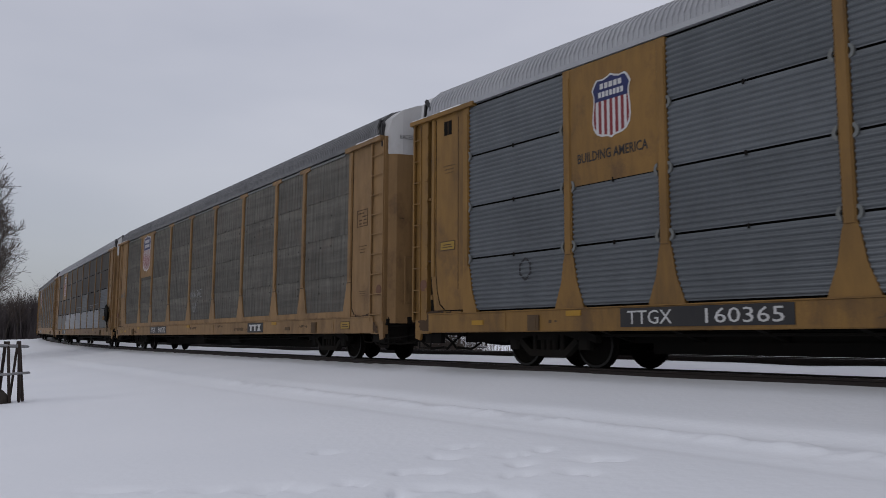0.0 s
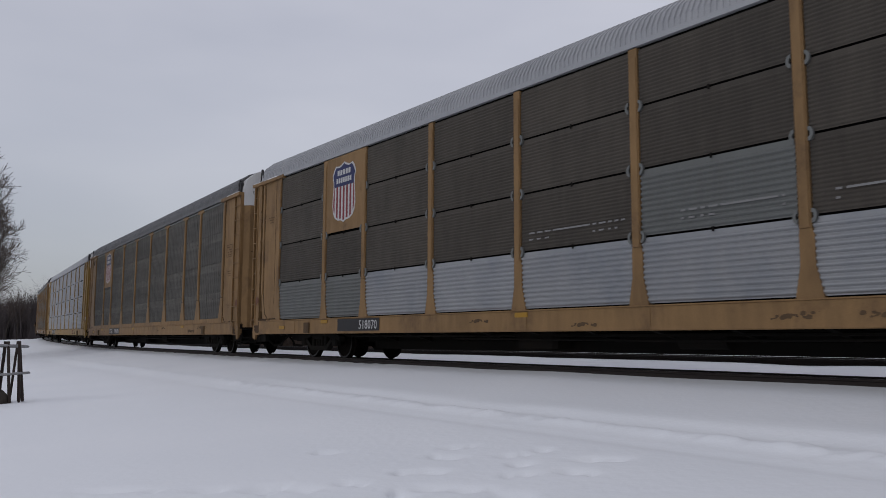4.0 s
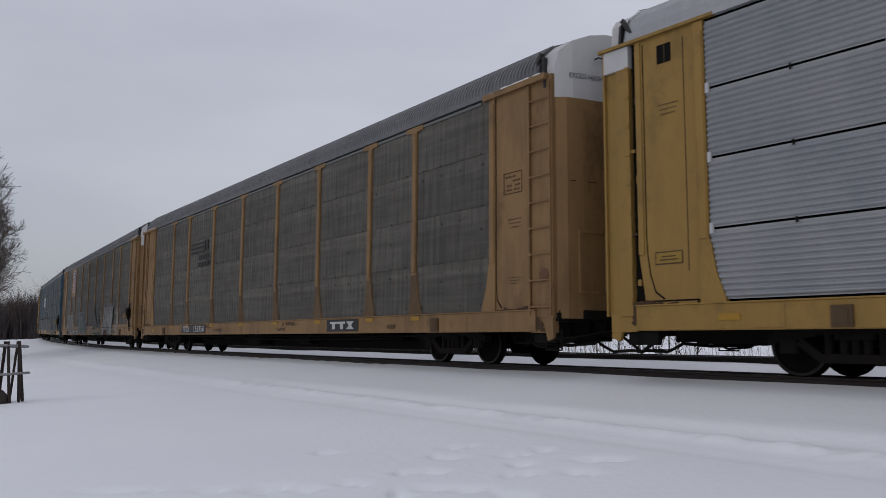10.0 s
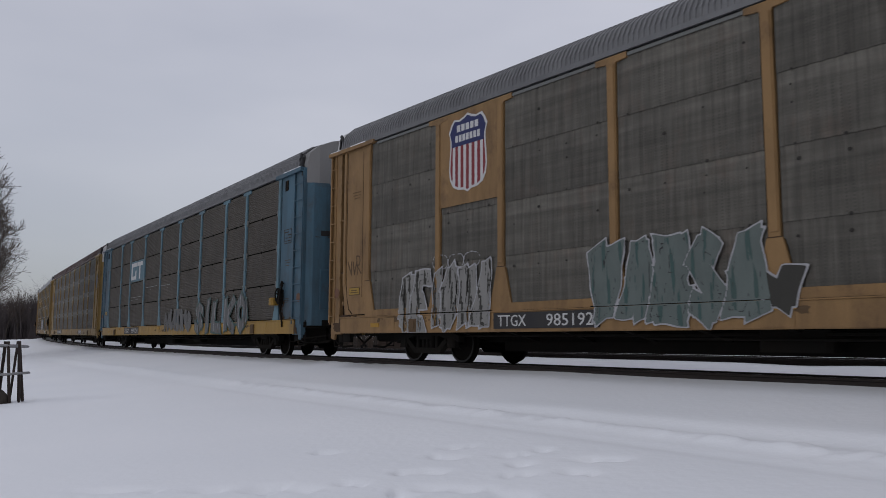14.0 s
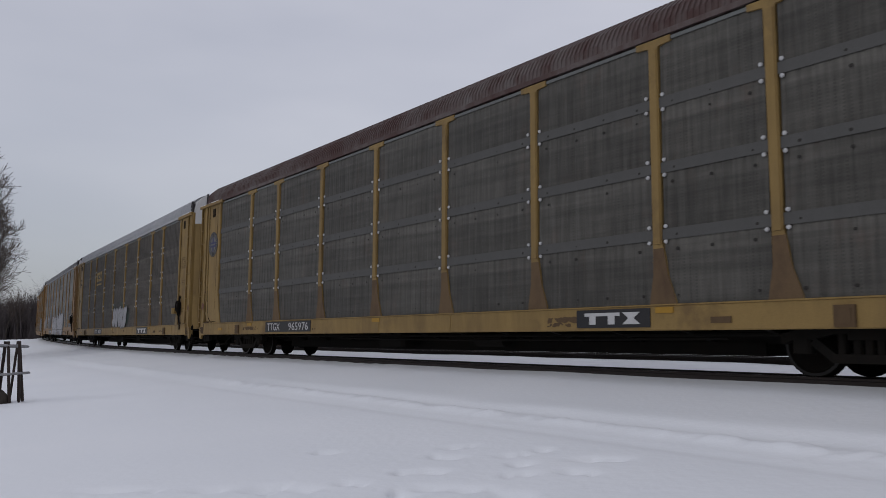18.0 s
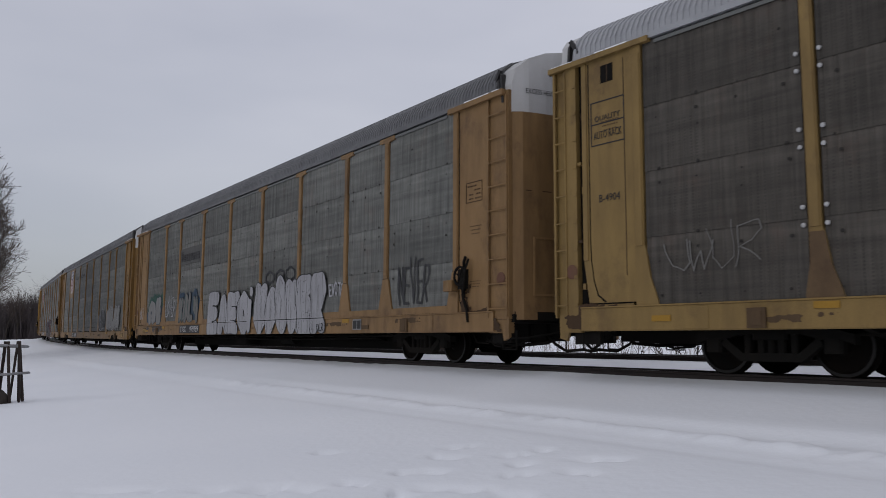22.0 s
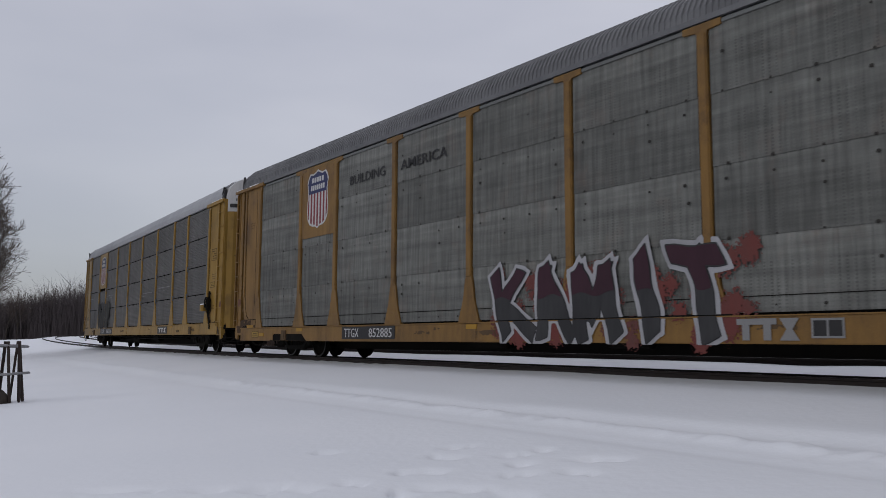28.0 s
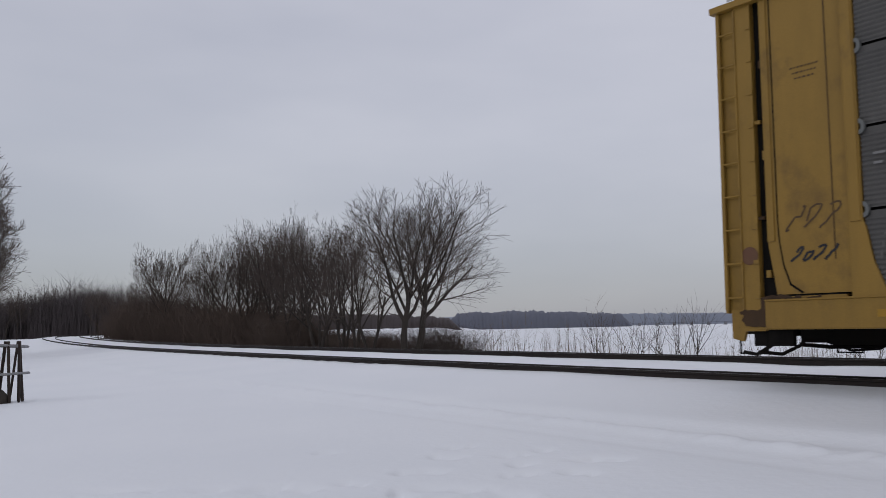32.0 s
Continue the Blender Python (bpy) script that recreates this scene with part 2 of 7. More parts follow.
YEL = (0.228, 0.125, 0.034)
SNOW = snow_material()
M = {
    "yellow": material("weathered_yellow_paint", YEL, 0.5, 0, 0.60, (0.065, 0.040, 0.02), bump=0.08, patch=0.55),
    "tan": material("faded_tan_paint", (0.256, 0.153, 0.066), 0.55, 0, 0.52, (0.083, 0.051, 0.026), bump=0.08, patch=0.50),
    "straw": material("dull_straw_paint", (0.262, 0.172, 0.060), 0.55, 0, 0.45, (0.075, 0.048, 0.024), bump=0.08, patch=0.45),
    "clean": material("clean_yellow_paint", (0.300, 0.182, 0.048), 0.5, 0, 0.25, (0.10, 0.065, 0.028), bump=0.06, patch=0.30),
    "bright": material("fresh_yellow_paint", (0.290, 0.172, 0.036), 0.45, 0, 0.25, (0.079, 0.053, 0.020), bump=0.06, patch=0.40),
    "blue": material("blue_paint", (0.060, 0.124, 0.172), 0.5, 0, 0.55, (0.031, 0.031, 0.031), bump=0.08, patch=0.40),
    "lightblue": material("pale_blue_paint", (0.110, 0.195, 0.240), 0.55, 0, 0.4, (0.043, 0.043, 0.043), bump=0.08, patch=0.45),
    "silver": material("bright_galvanised_sheet", (0.318, 0.324, 0.330), 0.45, 0.25, 0.5, (0.148, 0.170, 0.200), scale=0.7, streak=2.0, bump=0.08, vary=0.07),
    "galv": material("galvanised_sheet", (0.135, 0.147, 0.158), 0.5, 0.25, 0.55, (0.070, 0.077, 0.083), scale=0.8, streak=2.0, bump=0.08, vary=0.08),
    "steel": material("dull_grey_sheet", (0.112, 0.108, 0.102), 0.55, 0.2, 0.5, (0.049, 0.049, 0.049), scale=0.8, streak=3.0, bump=0.08, vary=0.07),
    "brown": material("sooty_brown_sheet", (0.078, 0.068, 0.056), 0.65, 0.1, 0.5, (0.030, 0.027, 0.024), scale=0.8, streak=4.0, bump=0.1, vary=0.12),
    "patch": material("pale_replacement_sheet", (0.150, 0.157, 0.152), 0.55, 0.15, 0.35, (0.102, 0.102, 0.095), bump=0.06),
    "perf": perforated("grey_green_screen_sheet", (0.096, 0.090, 0.077)),
    "perfdark": perforated("dark_grey_screen_sheet", (0.078, 0.074, 0.065), lap=1.22),
    "perfbrown": perforated("brown_grey_screen_sheet", (0.068, 0.061, 0.052)),
    "perfgreen": perforated("pale_green_screen_sheet", (0.136, 0.138, 0.127), holes=0.5, lap=1.12, vary=0.17),
    "band": material("pale_joint_strip", (0.090, 0.088, 0.083), 0.6, 0.1, 0.45, (0.062, 0.062, 0.059), bump=0.05),
    "roofgrey": material("grey_roof_sheet", (0.165, 0.167, 0.171), 0.5, 0.3, 0.4, (0.062, 0.062, 0.068), bump=0.05, patch=0.30, patch_color=(0.06, 0.06, 0.062)),
    "rooflight": material("frosted_roof_sheet", (0.376, 0.384, 0.400), 0.55, 0.15, 0.4, (0.216, 0.224, 0.240), bump=0.05),
    "roofbrown": material("rust_brown_roof_sheet", (0.065, 0.032, 0.028), 0.6, 0.1, 0.75, (0.136, 0.124, 0.118), scale=2.0, streak=2.0, bump=0.05),
    "white": material("white_paint", (0.527, 0.527, 0.527), 0.5, 0, 0.35, (0.297, 0.281, 0.264), bump=0.05, patch=0.25, patch_color=(0.30, 0.27, 0.24)),
    "gray": material("grey_paint", (0.231, 0.231, 0.231), 0.5, 0, 0.35, (0.140, 0.133, 0.126), bump=0.05),
    "black": material("black_paint", (0.022, 0.022, 0.024), 0.5, 0, 0.4, (0.05, 0.045, 0.04), bump=0.05),
    # near-black stands in for shade inside the cars, in joints and openings
    "inside": material("painted_interior_shade", (0.009, 0.0085, 0.008), 0.95, 0, 0.2, bump=0.0, spec=0.02),
    "under": material("sooty_underframe_steel", (0.011, 0.0105, 0.0095), 0.85, 0.0, 0.5, (0.018, 0.014, 0.011), bump=0.2, spec=0.05),
    "wheel": material("worn_wheel_steel", (0.006, 0.0055, 0.005), 0.8, 0.0, 0.5, (0.010, 0.007, 0.005), bump=0.15, spec=0.03),
    "rim": material("polished_tread", (0.016, 0.015, 0.014), 0.4, 0.7, 0.4, (0.013, 0.011, 0.010), bump=0.1),
    "rail": material("rusty_rail_steel", (0.029, 0.022, 0.020), 0.7, 0.3, 0.5, (0.015, 0.013, 0.012), bump=0.2),
    "railtop": material("polished_rail_head", (0.072, 0.066, 0.060), 0.4, 0.6, 0.4, (0.030, 0.024, 0.021), bump=0.1),
    "navy": material("navy_paint", (0.021, 0.027, 0.096), 0.45, 0, 0.25, (0.036, 0.036, 0.054), bump=0.03),
    "red": material("red_paint", (0.195, 0.023, 0.029), 0.45, 0, 0.25, (0.130, 0.065, 0.065), bump=0.03),
    "spraywhite": material("white_spray_paint", (0.365, 0.365, 0.380), 0.6, 0, 0.6, (0.190, 0.190, 0.198), scale=2.0, streak=2.0, bump=0.05),
    "spraydull": material("dull_white_spray_paint", (0.165, 0.160, 0.150), 0.65, 0, 0.5, (0.10, 0.095, 0.09), scale=2.0, streak=2.0, bump=0.05),
    "spraydark": material("dark_olive_spray_paint", (0.046, 0.044, 0.038), 0.65, 0, 0.5, (0.03, 0.03, 0.027), scale=2.0, streak=2.0, bump=0.05),
    "sprayrust": material("faded_red_spray_paint", (0.085, 0.052, 0.047), 0.65, 0, 0.7, (0.075, 0.066, 0.06), scale=2.0, streak=2.0, bump=0.05),
    "reflector": material("faded_red_reflector", (0.135, 0.060, 0.040), 0.6, 0, 0.7, (0.12, 0.07, 0.035), bump=0.05),
    "soil": material("road_dirt_on_paint", (0.105, 0.066, 0.034), 0.75, 0, 0.6, (0.05, 0.034, 0.022), scale=3.0, bump=0.1),
    "fresh": material("fresh_retouch_yellow", (0.36, 0.20, 0.025), 0.5, 0, 0.3, (0.16, 0.09, 0.02), bump=0.05),
    "footdirt": material("rust_browned_paint", (0.135, 0.088, 0.046), 0.75, 0, 0.8, (0.07, 0.043, 0.027), scale=2.5, streak=2.0, bump=0.1, patch=0.5),
    "dirt": material("rusty_brown_pad", (0.068, 0.038, 0.018), 0.75, 0, 0.7, (0.03, 0.021, 0.014), scale=2.0, streak=3.0, bump=0.1),
    "sprayblack": material("black_spray_paint", (0.025, 0.025, 0.027), 0.6, 0, 0.4, (0.08, 0.08, 0.08), bump=0.05),
    "sprayred": material("red_spray_paint", (0.149, 0.037, 0.031), 0.6, 0, 0.6, (0.074, 0.043, 0.037), bump=0.05),
    "sprayteal": material("teal_spray_paint", (0.050, 0.092, 0.086), 0.6, 0, 0.5, (0.056, 0.077, 0.070), bump=0.05),
    "sprayblue": material("blue_spray_paint", (0.032, 0.059, 0.091), 0.6, 0, 0.5, (0.042, 0.049, 0.056), bump=0.05),
    "spraypale": material("pale_grey_spray_paint", (0.235, 0.232, 0.222), 0.65, 0, 0.6, (0.13, 0.128, 0.12), scale=2.0, streak=2.0, bump=0.05),
    "sprayoff": material("thin_white_spray_paint", (0.255, 0.255, 0.262), 0.65, 0, 0.6, (0.16, 0.16, 0.165), scale=2.0, streak=2.0, bump=0.05),
    "spraymint": material("grey_green_spray_paint", (0.125, 0.150, 0.142), 0.65, 0, 0.6, (0.075, 0.09, 0.085), scale=2.0, streak=2.0, bump=0.05),
    "spraymoss": material("moss_spray_paint", (0.040, 0.062, 0.050), 0.65, 0, 0.5, (0.05, 0.058, 0.05), scale=2.0, bump=0.05),
    "spraygreen": material("green_spray_paint", (0.030, 0.088, 0.066), 0.65, 0, 0.5, (0.05, 0.075, 0.065), scale=2.0, bump=0.05),
    "spraygray": material("grey_spray_paint", (0.120, 0.120, 0.120), 0.6, 0, 0.5, (0.066, 0.066, 0.066), bump=0.05),
    "sprayplum": material("plum_spray_paint", (0.045, 0.015, 0.025), 0.6, 0, 0.5, (0.021, 0.010, 0.014), bump=0.05),
    "logoyellow": material("yellow_lettering", (0.300, 0.190, 0.035), 0.5, 0, 0.3, (0.175, 0.112, 0.028), bump=0.03),
    "bark": material("bare_winter_bark", (0.060, 0.050, 0.043), 0.9, 0, 0.5, (0.03, 0.026, 0.022), bump=0.4),
    "twig": material("bare_twigs", (0.086, 0.068, 0.059), 0.9, 0, 0.4, (0.06, 0.048, 0.042), bump=0),
    "brush": material("brown_brushwood", (0.100, 0.074, 0.060), 0.95, 0, 0.4, (0.065, 0.05, 0.043), bump=0),
    # farbrush, farwood and farhill carry distance haze in their base colour
    "farbrush": material("haze_tinted_brushwood", (0.082, 0.070, 0.071), 0.95, 0, 0.4, (0.058, 0.05, 0.052), bump=0),
    "reed": material("dry_reed", (0.17, 0.13, 0.085), 0.9, 0, 0.4, (0.09, 0.07, 0.05), bump=0),
    "farwood": material("haze_tinted_woods", (0.155, 0.165, 0.205), 0.95, 0, 0.4, (0.12, 0.125, 0.155), scale=0.05, bump=0),
    "farhill": material("haze_tinted_hills", (0.235, 0.26, 0.315), 0.95, 0, 0.3, (0.20, 0.225, 0.275), scale=0.01, bump=0),
    "iron": material("rusty_iron_stake", (0.040, 0.030, 0.027), 0.8, 0.3, 0.4, (0.07, 0.05, 0.04), bump=0.3),
    "wire": material("galvanised_wire", (0.30, 0.30, 0.31), 0.5, 0.5, 0.3, (0.12, 0.12, 0.12), bump=0.1),
    "skirt": material("grey_brown_underfloor_sheet", (0.10, 0.082, 0.058), 0.7, 0, 0.5, (0.03, 0.026, 0.02), bump=0.1),
    "bolt": material("dark_bolt_steel", (0.030, 0.028, 0.025), 0.8, 0, 0.5, (0.045, 0.04, 0.034), bump=0.0),
    "concrete": material("grey_concrete", (0.22, 0.22, 0.24), 0.9, 0, 0.4, (0.14, 0.14, 0.15), bump=0.2),
}


# ---- building blocks ----
class Shape:
    """Collects faces of one mesh."""

    def __init__(self):
        self.v, self.f, self.mi = [], [], []

    def add(self, verts, faces, mi=0):
        o = len(self.v)
        self.v += [tuple(p) for p in verts]
        self.f += [tuple(i + o for i in q) for q in faces]
        self.mi += [mi] * len(faces)
        return self

    def box(self, x0, x1, y0, y1, z0, z1, c=0.0, mi=0):
        """A box; c chamfers the four edges that run along its longest side's front."""
        v = [(x0, y0, z0), (x1, y0, z0), (x1, y1, z0), (x0, y1, z0), (x0, y0, z1), (x1, y0, z1), (x1, y1, z1), (x0, y1, z1)]
        if not c:
            return self.add(v, [(0, 3, 2, 1), (4, 5, 6, 7), (0, 1, 5, 4), (1, 2, 6, 5), (2, 3, 7, 6), (3, 0, 4, 7)], mi)
        ring = [(x0, y0), (x1, y0), (x1, y1 - c), (x1 - c, y1), (x0 + c, y1), (x0, y1 - c)]
        return self.prism_z(ring, z0, z1, mi)

    def prism_z(self, ring, z0, z1, mi=0):
        n = len(ring)
        v = [(x, y, z0) for x, y in ring] + [(x, y, z1) for x, y in ring]
        return self.add(v, [tuple(range(n))[::-1], tuple(range(n, 2 * n))] + [(i, (i + 1) % n, n + (i + 1) % n, n + i) for i in range(n)], mi)

    def prism_y(self, ring, y0, y1, mi=0):
        """ring: (x, z) points; extruded from y0 to y1."""
        n = len(ring)
        v = [(x, y0, z) for x, z in ring] + [(x, y1, z) for x, z in ring]
        return self.add(v, [tuple(range(n)), tuple(range(n, 2 * n))[::-1]] + [(i, n + i, n + (i + 1) % n, (i + 1) % n) for i in range(n)], mi)

    def prism_x(self, ring, x0, x1, mi=0):
        """ring: (y, z) points; extruded from x0 to x1."""
        n = len(ring)
        v = [(x0, y, z) for y, z in ring] + [(x1, y, z) for y, z in ring]
        return self.add(v, [tuple(range(n)), tuple(range(n, 2 * n))[::-1]] + [(i, n + i, n + (i + 1) % n, (i + 1) % n) for i in range(n)], mi)

    def tube(self, path, radii, sides=6, mi=0, cap=True):
        pts = [Vector(p) for p in path]
        if not hasattr(radii, "__len__"):
            radii = [radii] * len(pts)
        v, prev = [], None
        for i, p in enumerate(pts):
            d = (pts[min(i + 1, len(pts) - 1)] - pts[max(i - 1, 0)]).normalized()
            ref = prev if prev is not None else (Vector((0, 0, 1)) if abs(d.z) < 0.9 else Vector((1, 0, 0)))
            a = (ref - d * ref.dot(d)).normalized()
            prev = a
            b = d.cross(a)
            for k in range(sides):
                w = 2 * math.pi * k / sides
                v.append(p + (a * math.cos(w) + b * math.sin(w)) * radii[i])
        f = [(i * sides + k, i * sides + (k + 1) % sides, (i + 1) * sides + (k + 1) % sides, (i + 1) * sides + k)
             for i in range(len(pts) - 1) for k in range(sides)]
        if cap:
            f += [tuple(range(sides))[::-1], tuple(range((len(pts) - 1) * sides, len(pts) * sides))]
        return self.add(v, f, mi)

    def lathe_y(self, profile, cx=0.0, cz=0.0, seg=28, mi=0, cap=True):
        """profile: (radius, y) points, turned about an axle along y."""
        v = [(cx + r * math.cos(2 * math.pi * k / seg), y, cz + r * math.sin(2 * math.pi * k / seg)) for r, y in profile for k in range(seg)]
        n = len(profile)
        f = [(i * seg + k, i * seg + (k + 1) % seg, (i + 1) * seg + (k + 1) % seg, (i + 1) * seg + k) for i in range(n - 1) for k in range(seg)]
        if cap:
            f += [tuple(range(seg))[::-1], tuple(range((n - 1) * seg, n * seg))]
        return self.add(v, f, mi)

    def mesh(self, name, *mats, smooth=False):
        me = bpy.data.meshes.new(name)
        me.from_pydata(self.v, [], self.f)
        for m in mats:
            me.materials.append(m)
        if len(mats) > 1:
            me.polygons.foreach_set("material_index", self.mi)
        if smooth:
            me.polygons.foreach_set("use_smooth", [True] * len(me.polygons))
        me.update()
        return me


CACHE = {}


def part(name, data, parent, label="", at=(0, 0, 0)):
    """Links a mesh as one part under a thing or a part."""
    ob = new(name, data)
    ob.parent = parent
    ob.location = at
    if label:
        ob["label"] = label
    return ob


def cached(key, build):
    if key not in CACHE:
        CACHE[key] = build()
    return CACHE[key]


def lettering(text, height, width=None, mat="white", offset=0.0, shear=0.0, extrude=0.002, space=1.0):
    """Letters as a mesh standing in the x-z plane, facing +y, read towards -x, their lower left corner at the origin."""
    cu = bpy.data.curves.new("letters", "FONT")
    cu.body, cu.size, cu.offset, cu.shear, cu.extrude, cu.space_character = text, 1.0, offset, shear, extrude, space
    cu.resolution_u = 2
    ob = bpy.data.objects.new("letters", cu)
    me = bpy.data.meshes.new_from_object(ob)
    bpy.data.objects.remove(ob)
    co = np.empty(len(me.vertices) * 3)
    me.vertices.foreach_get("co", co)
    co = co.reshape(-1, 3)
    lo, hi = co.min(0), co.max(0)
    sz = height / (hi[1] - lo[1])
    sx = (width / (hi[0] - lo[0])) if width else sz
    out = np.stack([-(co[:, 0] - lo[0]) * sx, co[:, 2], (co[:, 1] - lo[1]) * sz], -1)
    me.vertices.foreach_set("co", out.ravel())
    me.materials.clear()
    me.materials.append(M[mat])
    me.update()
    return me

# ---- the auto carriers: lengths a run from the rear coupling forwards, heights from the rail head ----
HALF = CAR_PITCH / 2
POSTS = [2.35, 5.17, 7.20, 10.03, 12.87, 15.73, 18.57, 21.40, 23.43, 26.25]
PANEL_Y, POST_Y = 1.465, 1.50
EAVE = 5.30


def ax(a):
    return HALF - a


def roof_ring():
    return [(1.50, EAVE), (1.47, 5.50), (1.36, 5.72), (1.12, 5.93), (0.75, 6.08), (0.35, 6.16), (0.0, 6.18),
            (-0.35, 6.16), (-0.75, 6.08), (-1.12, 5.93), (-1.36, 5.72), (-1.47, 5.50), (-1.50, EAVE)]


def build_roof(ribbed, mat, pitch=0.11):
    """Arched roof sheets, with pressed ribs across."""
    s = Shape()
    x0, x1 = ax(27.62), ax(0.98)
    xs = []
    x = x0
    while x < x1:
        xs += [(x, 0.0), (x + pitch * 0.40, 0.0), (x + pitch * 0.5, 0.022), (x + pitch * 0.9, 0.022)] if ribbed else [(x, 0.0), (x + pitch * 0.97, 0.0), (x + pitch * 0.98, 0.006)]
        x += pitch
    xs = [(min(x, x1), d) for x, d in xs if x < x1] + [(x1, 0.0)]
    ring = roof_ring()
    n = len(ring)
    v = []
    for x, d in xs:
        for j, (y, z) in enumerate(ring):
            k = d if 0 < j < n - 1 else 0
            v.append((x, y * (1 + k / 1.6), z + k * 0.8))
    f = [(i * n + j, i * n + j + 1, (i + 1) * n + j + 1, (i + 1) * n + j) for i in range(len(xs) - 1) for j in range(n - 1)]
    f += [tuple(range(n)), tuple(range((len(xs) - 1) * n, len(xs) * n))[::-1]]
    s.add(v, f)
    return s.mesh("roof", mat)


def build_corrugated(w, h, cut, mat, fine=False):
    """A sheet with ridges along it; its lower corners cut off for the flared post feet. Origin at its lower middle."""
    s = Shape()
    pitch, k = (0.062, 0.5) if fine else (0.088, 1.0)
    zs = [(0.0, 0.0)]
    z = 0.02
    while z + pitch < h - 0.01:
        zs += [(z, 0.0), (z + pitch * 0.23, 0.020 * k), (z + pitch * 0.39, 0.027 * k), (z + pitch * 0.57, 0.022 * k), (z + pitch * 0.80, 0.0)]
        z += pitch
    zs.append((h, 0.0))
    v = []
    for z, d in zs:
        k = foot_inset(z) if cut else 0.0
        v += [(-w / 2 + k, d, z), (w / 2 - k, d, z)]
    f = [(2 * i, 2 * i + 2, 2 * i + 3, 2 * i + 1) for i in range(len(zs) - 1)]
    s.add(v, f)
    s.box(-w / 2, w / 2, -0.03, -0.001, h - 0.03, h)
    return s.mesh("panel", mat)


def build_clip(mat):
    """A forged clip: half a ring that bulges away from the post; a plain block on the white ones."""
    s = Shape()
    if mat == M["white"]:
        return s.box(0.0, 0.06, -0.03, 0.012, -0.075, 0.075, 0.01).mesh("clip", mat)
    pts = [(0.072 * math.sin(w), 0.10 * math.cos(w)) for w in [math.pi * k / 8 for k in range(9)]]
    s.prism_y(pts + [(x * 0.36, z * 0.46) for x, z in pts[::-1]], -0.03, 0.012)
    return s.mesh("clip", mat)


def foot_inset(z, straight=False):
    """How far a sheet's edge steps back beside a flared post foot, at height z over the sheet's own foot."""
    if straight:
        return float(np.interp(z + 0.08, [0, 0.03, 0.86, 0.88], [0.252, 0.245, 0.030, 0.0]))
    return float(np.interp(z + 0.08, [0, 0.10, 0.45, 0.86, 0.95], [0.252, 0.228, 0.099, 0.030, 0.0]))


def build_screen(w, h, mat, cut=False, straight=False):
    """A flat screen sheet with shallow upright pressings, its foot lapped over the sheet below."""
    s = Shape()
    n = max(3, round(w / 0.21))
    xs = []
    for i in range(n):
        x = -w / 2 + i * w / n
        xs += [(x, 0.0), (x + 0.62 * w / n, 0.0), (x + 0.70 * w / n, -0.008), (x + 0.92 * w / n, -0.008)]
    xs.append((w / 2, 0.0))
    v = []
    zs = [0.0, 0.06, 0.2, 0.37, 0.55, 0.78, 0.8, 0.9, h] if cut else [-0.03, 0.0, h]
    m = len(zs)
    for x, d in xs:
        for z in zs:
            e = w / 2 - (foot_inset(z, straight) if cut else 0.0)
            v.append((min(max(x, -e), e), d + 0.009 - 0.012 * max(z, 0) / h, z))
    f = [(m * i + j, m * i + m + j, m * i + m + 1 + j, m * i + 1 + j) for i in range(len(xs) - 1) for j in range(m - 1)]
    s.add(v, f)
    if not cut:
        s.box(-w / 2, w / 2, -0.012, 0.004, -0.032, -0.026)
    return s.mesh("panel", mat)


def foot_profile(foot, bottom, straight):
    """The flared edge of a post's foot, from its toe upwards."""
    w = 0.088
    if straight:
        return [(-foot, bottom), (-foot * 0.98, bottom + 0.03), (-w - 0.03, bottom + 0.86), (-w, bottom + 0.88)]
    return [(-foot, bottom), (-foot * 0.93, bottom + 0.10), (-foot * 0.55, bottom + 0.45), (-w - 0.03, bottom + 0.86), (-w, bottom + 0.95)]


def build_post(foot, top, bottom, cap, mat, straight=False, back=1.0, flip=1):
    """An upright with a widening foot and, on some cars, a T-shaped head. Origin on the rail level. back: the flare's share on the trailing side."""
    s = Shape()
    w = 0.088
    left = foot_profile(foot, bottom, straight) if foot else [(-w, bottom)]
    left = left + [(-w, top - 0.16)] + ([(-w - 0.02, top - 0.12), (-0.34, top - 0.10), (-0.34, top)] if cap else [(-w, top)])
    ring = left + [(-x if z > bottom + 0.96 else max(w, -x * back), z) for x, z in left[::-1]]
    if flip < 0:
        ring = [(-x, z) for x, z in ring[::-1]]
    s.prism_y(ring, PANEL_Y - 0.05, POST_Y)
    s.box(-w + 0.02, w - 0.02, POST_Y - 0.002, POST_Y + 0.018, bottom + 0.95, top - 0.16, 0.008)
    if straight:
        s.box(-w - 0.02, w + 0.02, POST_Y + 0.0005, POST_Y + 0.003, bottom + 0.865, bottom + 0.882, mi=1)
    return s.mesh("post", mat, M["dirt"])


def build_foot_plate(foot, bottom, straight, back):
    """The worn plate that faces a post's foot."""
    left = foot_profile(foot - 0.006, bottom, straight)[:-1]
    ring = left + [(max(0.08, -x * back), z) for x, z in left[::-1]]
    return Shape().prism_y(ring, POST_Y + 0.0005, POST_Y + 0.004).mesh("foot_plate", M["footdirt"])


